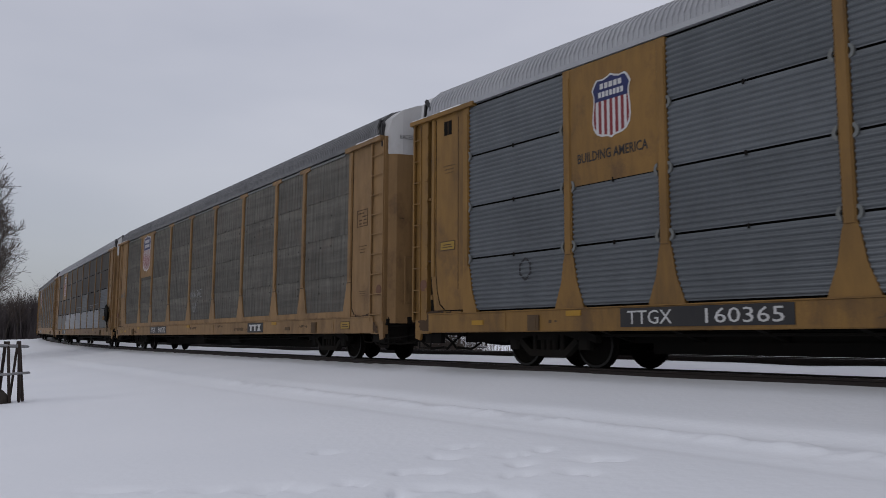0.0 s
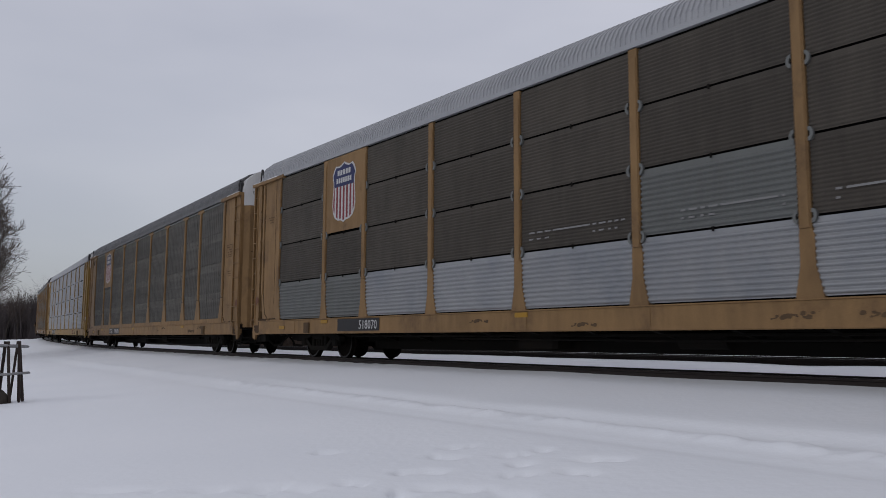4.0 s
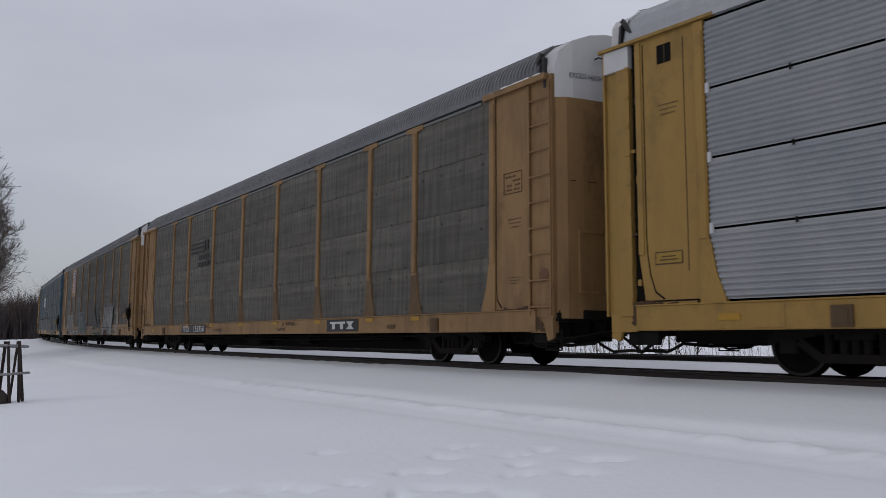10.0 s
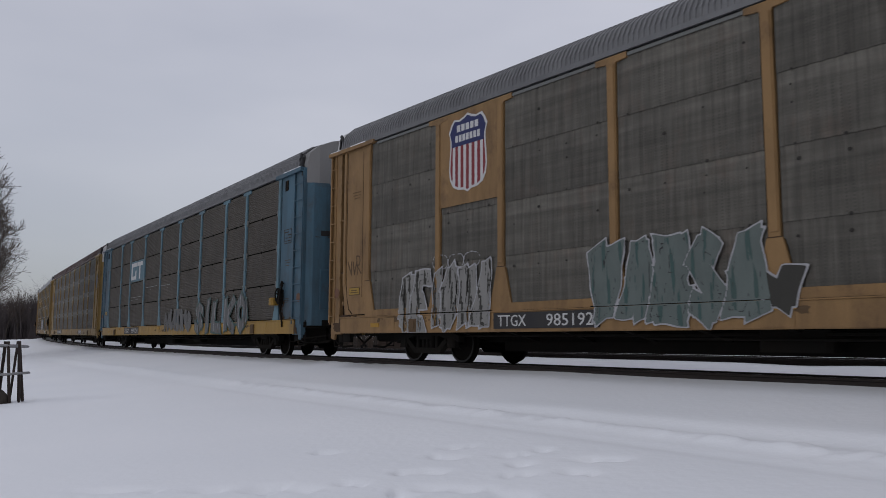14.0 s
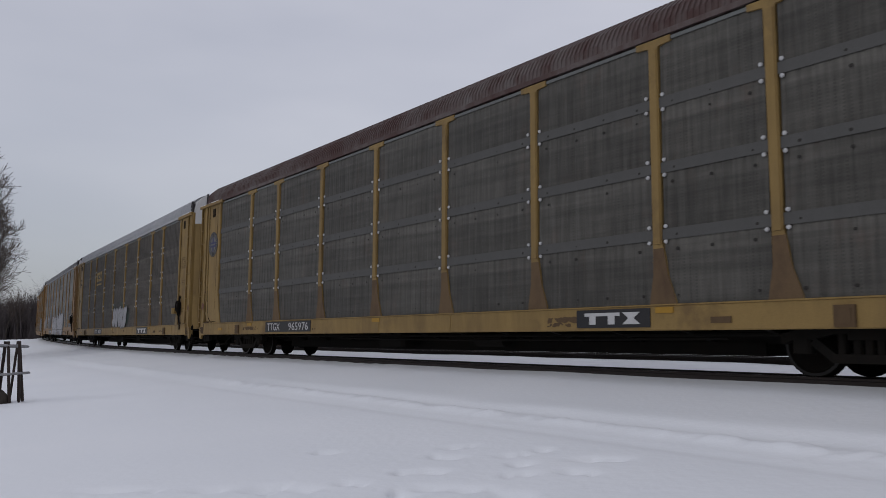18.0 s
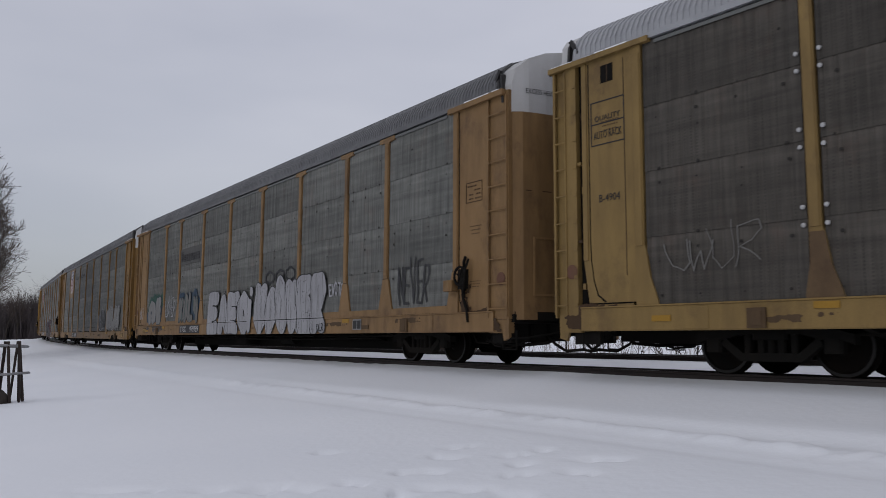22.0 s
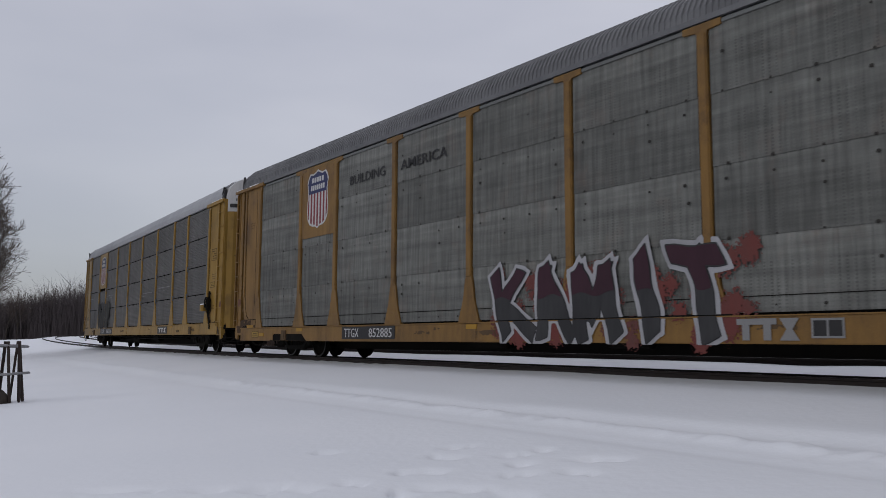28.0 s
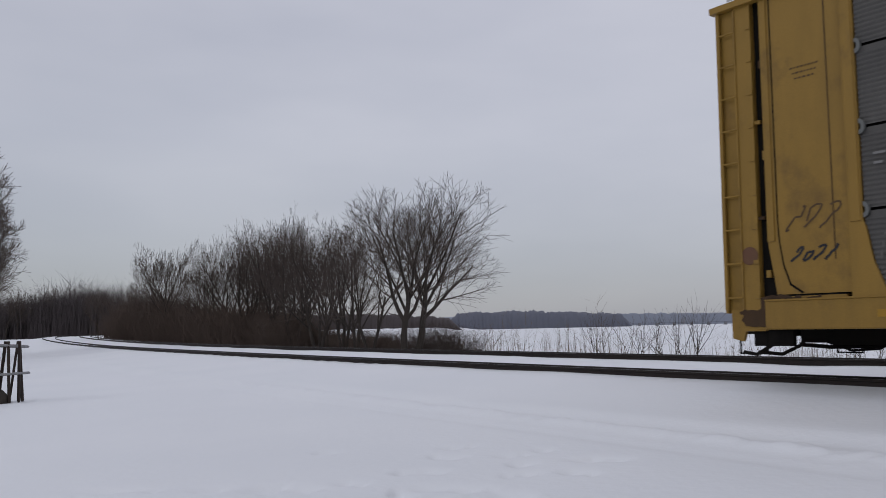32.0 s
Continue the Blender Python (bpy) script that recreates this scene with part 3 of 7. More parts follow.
def build_wheelset():
    s = Shape()
    for side in (1, -1):
        prof = [(0.05, 0.60), (0.12, 0.60), (0.13, 0.685), (0.33, 0.69), (0.36, 0.675), (0.452, 0.675), (0.455, 0.70), (0.43, 0.712), (0.421, 0.725), (0.418, 0.80), (0.37, 0.805), (0.34, 0.775), (0.16, 0.775), (0.11, 0.815), (0.05, 0.815)]
        s.lathe_y([(r, y * side) for r, y in prof], mi=0)
        s.lathe_y([(0.372, 0.8065 * side), (0.412, 0.8025 * side)], mi=1, cap=False)
        s.lathe_y([(0.05, 0.81 * side), (0.075, 0.98 * side), (0.075, 1.06 * side), (0.04, 1.07 * side)], seg=14)
        for k in range(3):
            w = 2 * math.pi * k / 3
            s.lathe_y([(0.014, 1.06 * side), (0.014, 1.085 * side)], 0.045 * math.cos(w), 0.045 * math.sin(w), seg=6, mi=1)
    s.lathe_y([(0.075, -0.62), (0.065, 0.0), (0.075, 0.62)], seg=14)
    return s.mesh("wheelset", M["wheel"], M["rim"], smooth=False)


def build_sideframe():
    """A cast truck side: arched top chord, lower chord, two windows for the bolster, pedestals over the axle boxes."""
    s = Shape()
    y0, y1 = 0.96, 1.12
    top = [(-1.18, 0.44), (-1.18, 0.58), (-0.95, 0.64), (-0.62, 0.68), (-0.38, 0.72), (0.38, 0.72), (0.62, 0.68), (0.95, 0.64), (1.18, 0.58), (1.18, 0.44),
           (1.02, 0.50), (0.76, 0.50), (0.46, 0.58), (-0.46, 0.58), (-0.76, 0.50), (-1.02, 0.50)]
    s.prism_y(top, y0, y1)
    low = [(-0.76, 0.44), (-0.70, 0.54), (-0.42, 0.32), (0.42, 0.32), (0.70, 0.54), (0.76, 0.44), (0.46, 0.20), (-0.46, 0.20)]
    s.prism_y(low, y0 + 0.01, y1 - 0.01)
    for x in (-0.40, 0.30):
        s.box(x, x + 0.10, y0 + 0.02, y1 - 0.02, 0.28, 0.62, 0.02)
    for x in (-0.22, -0.07, 0.08):
        s.tube([(x + 0.07, 1.04, 0.30), (x + 0.07, 1.04, 0.50)], 0.062, 8)
    s.box(-0.26, 0.26, 0.90, 1.13, 0.50, 0.60, 0.03)
    for x in (-0.89, 0.89):
        s.box(x - 0.13, x + 0.13, 0.985, 1.13, 0.32, 0.53, 0.04)
    return s.mesh("side_frame", M["under"])


def build_truck(parent, x, name="truck"):
    t = part(name, cached("bolster", lambda: Shape().box(-0.2, 0.2, -0.95, 0.95, 0.40, 0.58).box(-0.32, 0.32, -0.4, 0.4, 0.55, 0.66)
                          .tube([(-0.62, -0.72, 0.36), (-0.62, 0.72, 0.36)], 0.05, 6).tube([(0.62, -0.72, 0.36), (0.62, 0.72, 0.36)], 0.05, 6).mesh("truck", M["under"])), parent, at=(x, 0, -RAIL_DROP))
    fr = cached("side_frame", build_sideframe)
    part("side_frame", fr, t)
    b = part("side_frame", fr, t)
    b.rotation_euler = (0, 0, math.pi)
    wheels = []
    for dx in (0.89, -0.89):
        wheels.append(part("wheelset", cached("wheelset", build_wheelset), t, at=(dx, 0, 0.42)))
    return t, wheels


def shield_ring(w, h, n=6):
    """The outline of a heater shield with a scalloped top, lower tip at z = 0."""
    half = [(0, 1.0), (0.10, 0.965), (0.22, 0.94), (0.36, 0.955), (0.43, 0.90), (0.50, 0.80), (0.455, 0.70), (0.452, 0.60), (0.475, 0.45), (0.49, 0.30), (0.46, 0.18), (0.38, 0.09), (0.25, 0.045), (0.10, 0.035), (0, 0.0)]
    ring = half + [(-x, z) for x, z in half[-2:0:-1]]
    return [(x * w, z * h) for x, z in ring]


def clip_between(ring, z0, z1, x0, x1):
    """The part of a convex-ish outline inside a rectangle."""
    def cut(pts, inside, cross):
        out = []
        for i, p in enumerate(pts):
            q = pts[i - 1]
            if inside(p) != inside(q):
                out.append(cross(q, p))
            if inside(p):
                out.append(p)
        return out

    def at_x(c):
        return lambda q, p: (c, q[1] + (p[1] - q[1]) * (c - q[0]) / (p[0] - q[0]))

    def at_z(c):
        return lambda q, p: (q[0] + (p[0] - q[0]) * (c - q[1]) / (p[1] - q[1]), c)

    ring = cut(ring, lambda p: p[1] >= z0, at_z(z0))
    ring = cut(ring, lambda p: p[1] <= z1, at_z(z1)) if ring else ring
    ring = cut(ring, lambda p: p[0] >= x0, at_x(x0)) if ring else ring
    return cut(ring, lambda p: p[0] <= x1, at_x(x1)) if ring else ring


def build_shield(w, h):
    """A painted railway shield: white rim, blue head with two rows of pale bars, red and white stripes."""
    s = Shape()
    s.prism_y(shield_ring(w, h), 0.0, 0.004, 0)
    inner = [(x * 0.93, h * 0.03 + z * 0.94) for x, z in shield_ring(w, h)]
    split = h * 0.60
    top = clip_between(inner, split, h, -w, w)
    s.prism_y(top, 0.0041, 0.007, 1)
    sw = w * 0.93 / 13
    for k in range(-6, 7, 2):
        st = clip_between(inner, 0, split, (k - 0.5) * sw, (k + 0.5) * sw)
        if len(st) > 2:
            s.prism_y(st, 0.0041, 0.007, 2)
    for row, z in enumerate((0.655, 0.785)):
        n = 7 if row == 0 else 5
        span = w * (0.66 if row == 0 else 0.58)
        for k in range(n):
            x = -span / 2 + (k + 0.5) * span / n
            s.box(x - span / n * 0.36, x + span / n * 0.36, 0.0071, 0.010, h * z, h * (z + 0.085), mi=0)
    return s.mesh("shield", M["white"], M["navy"], M["red"])


def letter_blocks(name, rects, mat):
    """Plain painted bars (x0, x1, z0, z1), x running in reading direction."""
    s = Shape()
    for x0, x1, z0, z1 in rects:
        s.box(-x1, -x0, 0.0, 0.004, z0, z1)
    return s.mesh(name, mat)


def number_board(car, a0, a1, z0, z1, text, y, mark_share=0.36, board=True, ink="white", loop=None):
    """The reporting mark and number on a dark board on the side sill."""
    a0, a1 = a0 + 0.05, a1 + 0.05
    if board:
        part("number_board", Shape().box(ax(a1), ax(a0), y, y + 0.006, z0, z1).mesh("number_board", M["black"]), car, "black number board on the sill")
    w, h = a1 - a0, (z1 - z0)
    mark, num = text
    pad = 0.05 * w
    lw = w - 2 * pad
    if mark:
        part("lettering", lettering(mark, h * 0.72, lw * mark_share), car, "white stencilled reporting mark", (ax(a0 + pad), y + 0.009, z0 + h * 0.14))
    part("lettering", lettering(num, h * 0.72, lw * 0.46), car, "white stencilled car number", (ax(a0 + pad + lw * 0.54), y + 0.009, z0 + h * 0.14))


def slab_mark(car, a0, a1, z0, z1, y, mat, board=None):
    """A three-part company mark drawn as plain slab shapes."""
    a0, a1 = a0 + 0.05, a1 + 0.05
    if board:
        part("mark_board", Shape().box(ax(a1), ax(a0), y, y + 0.006, z0, z1).mesh("mark_board", M[board]), car, "dark board under the company mark")
        d = (a1 - a0) * 0.12
        a0, a1, z0, z1 = a0 + d, a1 - d, z0 + (z1 - z0) * 0.18, z1 - (z1 - z0) * 0.18
    w, h = a1 - a0, z1 - z0
    s = Shape()
    s.box(-w * 0.645, 0, 0, 0.004, h * 0.72, h)
    for x in (0.09, 0.435):
        s.box(-w * (x + 0.12), -w * x, 0, 0.004, 0, h * 0.719)
    c = -w * 0.84
    s.prism_y([(c - w * 0.15, 0), (c + w * 0.15, 0), (c + w * 0.045, h * 0.5), (c + w * 0.15, h), (c - w * 0.15, h), (c - w * 0.045, h * 0.5)], 0, 0.004)
    part("company_mark", s.mesh("company_mark", M[mat]), car, "slab-shaped company mark", (ax(a0), y + 0.008, z0))


STROKES = {
    "A": [[(0, 0), (0.5, 1), (1, 0)], [(0.22, 0.36), (0.78, 0.36)]],
    "B": [[(0, 0), (0, 1), (0.7, 1), (0.82, 0.76), (0.6, 0.54), (0, 0.52)], [(0.6, 0.54), (0.98, 0.3), (0.8, 0), (0, 0)]],
    "C": [[(1, 0.85), (0.6, 1), (0.12, 0.8), (0, 0.4), (0.3, 0), (1, 0.12)]],
    "D": [[(0, 0), (0, 1), (0.6, 0.95), (1, 0.55), (0.7, 0.05), (0, 0)]],
    "E": [[(1, 1), (0, 1), (0, 0), (1, 0)], [(0, 0.5), (0.8, 0.5)]],
    "F": [[(1, 1), (0, 1), (0, 0)], [(0, 0.55), (0.8, 0.55)]],
    "G": [[(1, 0.85), (0.6, 1), (0.12, 0.8), (0, 0.4), (0.3, 0), (1, 0.1), (1, 0.45), (0.55, 0.45)]],
    "H": [[(0, 0), (0, 1)], [(1, 0), (1, 1)], [(0, 0.5), (1, 0.5)]],
    "I": [[(0.5, 0), (0.5, 1)]],
    "J": [[(0.9, 1), (0.8, 0.2), (0.45, 0), (0, 0.25)]],
    "K": [[(0, 0), (0, 1)], [(0.95, 1), (0.1, 0.48), (1, 0)]],
    "L": [[(0, 1), (0, 0), (1, 0)]],
    "M": [[(0, 0), (0.1, 1), (0.5, 0.35), (0.9, 1), (1, 0)]],
    "N": [[(0, 0), (0.05, 1), (0.95, 0), (1, 1)]],
    "O": [[(0.5, 1), (0.08, 0.75), (0.05, 0.3), (0.5, 0), (0.95, 0.3), (0.92, 0.75), (0.5, 1)]],
    "R": [[(0, 0), (0, 1), (0.75, 0.98), (0.9, 0.74), (0.6, 0.5), (0.05, 0.48), (1, 0)]],
    "S": [[(0.95, 0.86), (0.5, 1), (0.08, 0.78), (0.5, 0.52), (0.95, 0.26), (0.5, 0), (0, 0.14)]],
    "T": [[(0, 1), (1, 1)], [(0.5, 1), (0.5, 0)]],
    "U": [[(0, 1), (0.05, 0.25), (0.5, 0), (0.95, 0.25), (1, 1)]],
    "V": [[(0, 1), (0.5, 0), (1, 1)]],
    "W": [[(0, 1), (0.22, 0), (0.5, 0.7), (0.78, 0), (1, 1)]],
    "X": [[(0, 0), (1, 1)], [(0, 1), (1, 0)]],
    "Y": [[(0, 1), (0.12, 0.55), (0.5, 0.42), (0.88, 0.55)], [(0.95, 1), (0.88, 0.5), (0.7, 0)]],
    "h": [[(0, 0), (0.15, 1), (0.3, 0.9), (0.08, 0.2)], [(0.08, 0.4), (0.6, 0.55), (0.8, 0)]],
    "e": [[(0.1, 0.3), (0.8, 0.35), (0.5, 0.62), (0.1, 0.4), (0.3, 0.02), (0.9, 0.1)]],
    "t": [[(0.6, 1), (0.35, 0.1), (0.8, 0)], [(0.1, 0.68), (1, 0.75)]],
    "o": [[(0.5, 0.6), (0.1, 0.4), (0.3, 0.02), (0.8, 0.15), (0.75, 0.55), (0.4, 0.6)]],
    "s": [[(1, 0.62), (0.4, 0.55), (0.7, 0.25), (0.5, -0.05), (0, 0.05)]],
    "i": [[(0.4, 0), (0.5, 0.6)], [(0.6, 0.86), (0.62, 0.9)]],
}


def letter_fields(text, w, h, r, bulge, lean, jitter, seed, squeeze, step, warp=0.0):
    """For each letter the distance to its strokes over a grid that covers the word, with the grid's axes; warp bends the letters by hand-drawn unevenness."""
    rnd = random.Random(seed)
    pad = 0.30
    gx, gz = np.arange(-pad, w + pad, step), np.arange(-pad, h + pad, step)
    X, Z = np.meshgrid(gx, gz, indexing="ij")
    if warp:
        p = [rnd.uniform(0, 6.28) for k in range(6)]
        X, Z = (X + warp * (np.sin(2.3 * Z + 1.1 * X + p[0]) + 0.6 * np.sin(5.1 * Z - 2.3 * X + p[1]) + 0.35 * np.sin(9.7 * Z + 4.0 * X + p[2])),
                Z + warp * (np.sin(2.0 * X + p[3]) + 0.6 * np.sin(4.7 * X + 1.9 * Z + p[4]) + 0.35 * np.sin(11.0 * X - 3.0 * Z + p[5])))
    cell = w / len(text)
    fields = []
    for k, ch in enumerate(text):
        jx, jz, js = rnd.uniform(-jitter, jitter) * cell, rnd.uniform(-jitter, jitter) * h, 1 + rnd.uniform(-jitter, jitter)
        tilt = rnd.uniform(-1, 1) * jitter * 1.4
        swell = 1 + rnd.uniform(-1, 1) * min(jitter * 1.5, 0.25)
        best = np.full(X.shape, 9.0)
        if ch == " ":
            continue
        for line in STROKES[ch]:
            pts = [(cell * k + r + (cell * squeeze - 2 * r) * x + jx + (lean + tilt) * h * (z - 0.5), r + (h - 2 * r) * z * js + jz * z) for x, z in line]
            for (x0, z0), (x1, z1) in zip(pts, pts[1:]):
                n = math.hypot(x1 - x0, z1 - z0)
                if n < 1e-5:
                    continue
                dx, dz = (x1 - x0) / n, (z1 - z0) / n
                along, across = (X - x0) * dx + (Z - z0) * dz, -(X - x0) * dz + (Z - z0) * dx
                if bulge:
                    d = np.hypot(across, along - np.clip(along, 0, n))
                else:
                    cut = along + 0.35 * across
                    d = np.maximum(np.abs(across), np.abs(cut - n / 2) - n / 2 + 0.35 * r)
                best = np.minimum(best, d)
        fields.append(best / swell)
    return fields, gx, gz


def mottle(gx, gz, seed, fx=3.0, fz=3.0):
    """Smooth unevenness between about -1 and 1 over a grid."""
    rnd = random.Random(seed)
    out = np.zeros((len(gx), len(gz)))
    for k in range(7):
        q = 1.6 ** k
        out += np.sin(gx[:, None] * fx * q * rnd.uniform(0.7, 1.3) + gz[None, :] * fz * q * rnd.uniform(-1, 1) + rnd.uniform(0, 6.28)) / (1 + 0.5 * k)
    return out / 2.4


def haze(car, a0, a1, z0, z1, mat, seed, y, label, blobs=30, cover=0.0):
    """A ragged cloud of sprayed paint with a speckled edge."""
    rnd = random.Random(seed)
    w, h = a1 - a0, z1 - z0
    gx, gz = np.arange(-0.3, w + 0.3, 0.022), np.arange(-0.3, h + 0.3, 0.022)
    X, Z = np.meshgrid(gx, gz, indexing="ij")
    d = np.full(X.shape, 9.0)
    for k in range(blobs):
        bx, bz, br = rnd.uniform(0, w), rnd.uniform(0, h), rnd.uniform(0.10, 0.24)
        d = np.minimum(d, np.hypot(X - bx, Z - bz) - br)
    grain = np.random.RandomState(seed).rand(*X.shape) - 0.5
    d = d + 0.06 * mottle(gx, gz, seed, 6, 6) + 0.20 * grain - 0.05 - cover
    d[0], d[-1], d[:, 0], d[:, -1] = 1, 1, 1, 1
    ob = part("graffiti_haze", sheet_from_field("graffiti_haze", d, gx, gz, mat), car, label, (ax(a0), y, z0))
    ob["kind"] = "stuff"
    return ob


def sheet_from_field(name, field, gx, gz, mat):
    """The region where field is below zero, as one thin sheet with a clean outline (marching squares)."""
    nz = len(gz)
    inside = field < 0
    s = Shape()
    index = {}

    def corner(i, j):
        key = (i, j, 0)
        if key not in index:
            index[key] = len(s.v)
            s.v.append((-gx[i], 0.0, gz[j]))
        return index[key]

    def edge(i, j, i2, j2):
        key = (i, j, 1 if i2 > i else 2)
        if key not in index:
            t = field[i, j] / (field[i, j] - field[i2, j2])
            index[key] = len(s.v)
            s.v.append((-(gx[i] + (gx[i2] - gx[i]) * t), 0.0, gz[j] + (gz[j2] - gz[j]) * t))
        return index[key]

    count = inside[:-1, :-1].astype(int) + inside[1:, :-1] + inside[1:, 1:] + inside[:-1, 1:]
    for i, j in zip(*np.nonzero(count)):
        ring = []
        cs = ((i, j), (i + 1, j), (i + 1, j + 1), (i, j + 1))
        for k in range(4):
            p, q = cs[k], cs[(k + 1) % 4]
            if inside[p]:
                ring.append(corner(*p))
            if inside[p] != inside[q]:
                ring.append(edge(*min(p, q), *max(p, q)))
        if len(ring) > 2:
            s.f.append(tuple(ring))
            s.mi.append(0)
    return s.mesh(name, M[mat])


def spray(car, text, a0, a1, z0, z1, fill, edge, y=None, lean=0.0, weight=0.16, line=0.04, bulge=True, seed=1, jitter=0.05, label="sprayed graffiti lettering", squeeze=1.0, top=None, halo=None, inner=None, warp=None, shade=None, hollow=False, seam=None):
    """Sprayed letters: an outline sheet under a fill, each letter set off from the next; top: a second colour for the upper halves; halo: a wide backing;
    shade: a second tone in patches over the fill; hollow: outlines alone; seam: the height of an open joint that crosses the letters."""
    y = POST_Y + 0.020 if y is None else y
    w, h = a1 - a0, z1 - z0
    step = max(0.012, min(0.024, weight * 0.3))
    fields, gx, gz = letter_fields(text, w, h, weight, bulge, lean, jitter, seed, squeeze, step, min(0.035, h * 0.03) if warp is None else warp)
    whole = np.minimum.reduce(fields)
    low = (-gz - z0 + 0.40 if z0 < 0.5 else -gz - z0 + 0.62)[None, :] + np.zeros_like(whole)
    if seam:
        low = np.maximum(low, 0.012 - np.abs(gz + z0 - seam)[None, :])
    worn = 0.35 * line * mottle(gx, gz, seed + 50, 9, 9)
    e = None
    if halo:
        e = part("graffiti", sheet_from_field("graffiti", np.maximum(whole - weight - halo[1] + 2 * worn, low), gx, gz, halo[0]), car, label, (ax(a0), y - 0.006, z0))
    region = np.full_like(whole, 9.0)
    for k, f in enumerate(fields):
        own = f - weight
        for g in fields[k + 1:]:
            own = np.maximum(own, (weight + line) - g) if edge else own
        region = np.minimum(region, own)
    region = np.maximum(region, low)
    if edge:
        body = np.maximum(whole - weight - line + worn, low)
        if hollow:
            body = np.maximum(body, -region - 0.004)
        me = sheet_from_field("graffiti", body, gx, gz, edge)
        e = part("outline", me, e, at=(0, 0.006, 0)) if e else part("graffiti", me, car, label, (ax(a0), y, z0))
        if halo:
            e = e.parent
    lift = 0.005 + (0.006 if halo else 0)
    if fill:
        me = sheet_from_field("graffiti_fill", np.maximum(region, 0.06 * mottle(gx, gz, seed + 9, 11, 3.0) - 0.03) if hollow else region, gx, gz, fill)
        if e:
            part("graffiti_fill", me, e, at=(0, lift, 0))
        else:
            e = part("graffiti", me, car, label, (ax(a0), y, z0))
    if fill or hollow:
        if shade:
            tone = np.maximum(region + 0.012, 0.05 * mottle(gx, gz, seed + 21, 17.0, 4.0) + 0.022)
            part("graffiti_shade", sheet_from_field("graffiti_shade", tone, gx, gz, shade), e, "thin patchy second coat", (0, lift + 0.003, 0))["kind"] = "stuff"
        if inner:
            ring = np.full_like(whole, 9.0)
            for f in fields:
                ring = np.minimum(ring, np.abs(f - weight * 0.55 + 0.03 * np.sin(gx * 7.0 + seed)[:, None]) - 0.007)
            ring = np.maximum(ring, 0.3 * mottle(gx, gz, seed + 3, 4, 4) - 0.08)
            part("graffiti_line", sheet_from_field("graffiti_line", np.maximum(np.maximum(ring, region + 0.01), low), gx, gz, inner), e, "thin inner lines", (0, lift + 0.006, 0))["kind"] = "stuff"
        if top:
            wave = top[1] * h + 0.04 * np.sin(gx * 9.0)[:, None] - gz[None, :]
            part("graffiti_fill", sheet_from_field("graffiti_fill", np.maximum(region + 0.012, wave), gx, gz, top[0]), e, "second colour in the upper halves", (0, lift + 0.004, 0))
    if seam:
        part("seam", Shape().box(ax(a1), ax(a0), 0, 0.004, seam - 0.014, seam + 0.014).mesh("seam", M["inside"]), car, "open joint over the sill", (0, y - 0.010, 0))
    return e


def scribble(car, a0, a1, z0, z1, mat, seed, strokes=6, r=0.018, y=None):
    """A looping sprayed line."""
    rnd = random.Random(seed)
    y = POST_Y + 0.022 if y is None else y
    s = Shape()
    w, h = a1 - a0, z1 - z0
    for k in range(strokes):
        cx = a0 + w * (k + 0.5) / strokes
        p = []
        ph = rnd.random() * 6
        for i in range(9):
            t = i / 8
            p.append((ax(cx + w / strokes * (0.55 * math.sin(ph + t * 5.0) + 0.2 * (t - 0.5))), y, z0 + h * (0.5 + 0.46 * math.cos(ph * 0.7 + t * (3.5 + rnd.random())))))
        for p0, p1 in zip(p, p[1:]):
            d = Vector((p1[0] - p0[0], 0, p1[2] - p0[2]))
            if d.length < 1e-4:
                continue
            nrm = Vector((-d.z, 0, d.x)).normalized() * r
            s.add([Vector(p0) - nrm, Vector(p1) - nrm, Vector(p1) + nrm, Vector(p0) + nrm], [(0, 1, 2, 3)])
    part("graffiti_tag", s.mesh("graffiti_tag", M[mat]), car, "thin sprayed scribble")["kind"] = "stuff"


def build_stain(w, h, seed, cover=0.0, mat="dirt"):
    """A ragged rust or soot stain within w x h, ragged most at its edges. Origin at its lower middle, x in reading direction."""
    step = max(0.016, w / 70)
    gx, gz = np.arange(-w / 2, w / 2 + step, step), np.arange(0, h + step, step)
    field = np.empty((len(gx), len(gz)))
    for i, x in enumerate(gx):
        for j, z in enumerate(gz):
            n = noise.noise((x * 4 + seed, z * 4, 0)) * 0.6 + noise.noise((x * 14, z * 14 + seed, 5)) * 0.35
            edge = max(abs(x) / (w / 2), abs(z - h / 2) / (h / 2))
            field[i, j] = edge ** 3 * 0.8 - 0.12 - cover + n
    field[0], field[-1] = 1.0, 1.0
    field[:, 0], field[:, -1] = 1.0, 1.0
    return sheet_from_field("stain", field, gx, gz, mat)


def add_stains(car, i, low):
    """Rust and soot on the bolster plates and the sill."""
    rnd = random.Random(100 + i)
    for k in range(2):
        part("stain", cached(("stain_end", k), lambda: build_stain(0.95, 0.42, 3 + k, 0.22)), car, "rust stain", (ax(1.45) if k == 0 else ax(26.95), 1.4835, 0.68))
    for k in range(6):
        kind = rnd.randrange(4)
        part("stain", cached(("stain_sill", kind), lambda: build_stain(0.5 + 0.35 * kind, 0.09 + 0.02 * kind, 20 + kind, 0.02, "soil")), car, "dirt stain", (ax(rnd.uniform(3.0, 25.6)), POST_Y - 0.001, 0.66 - low + rnd.uniform(0, 0.2)))


HOOD_Z = 4.84


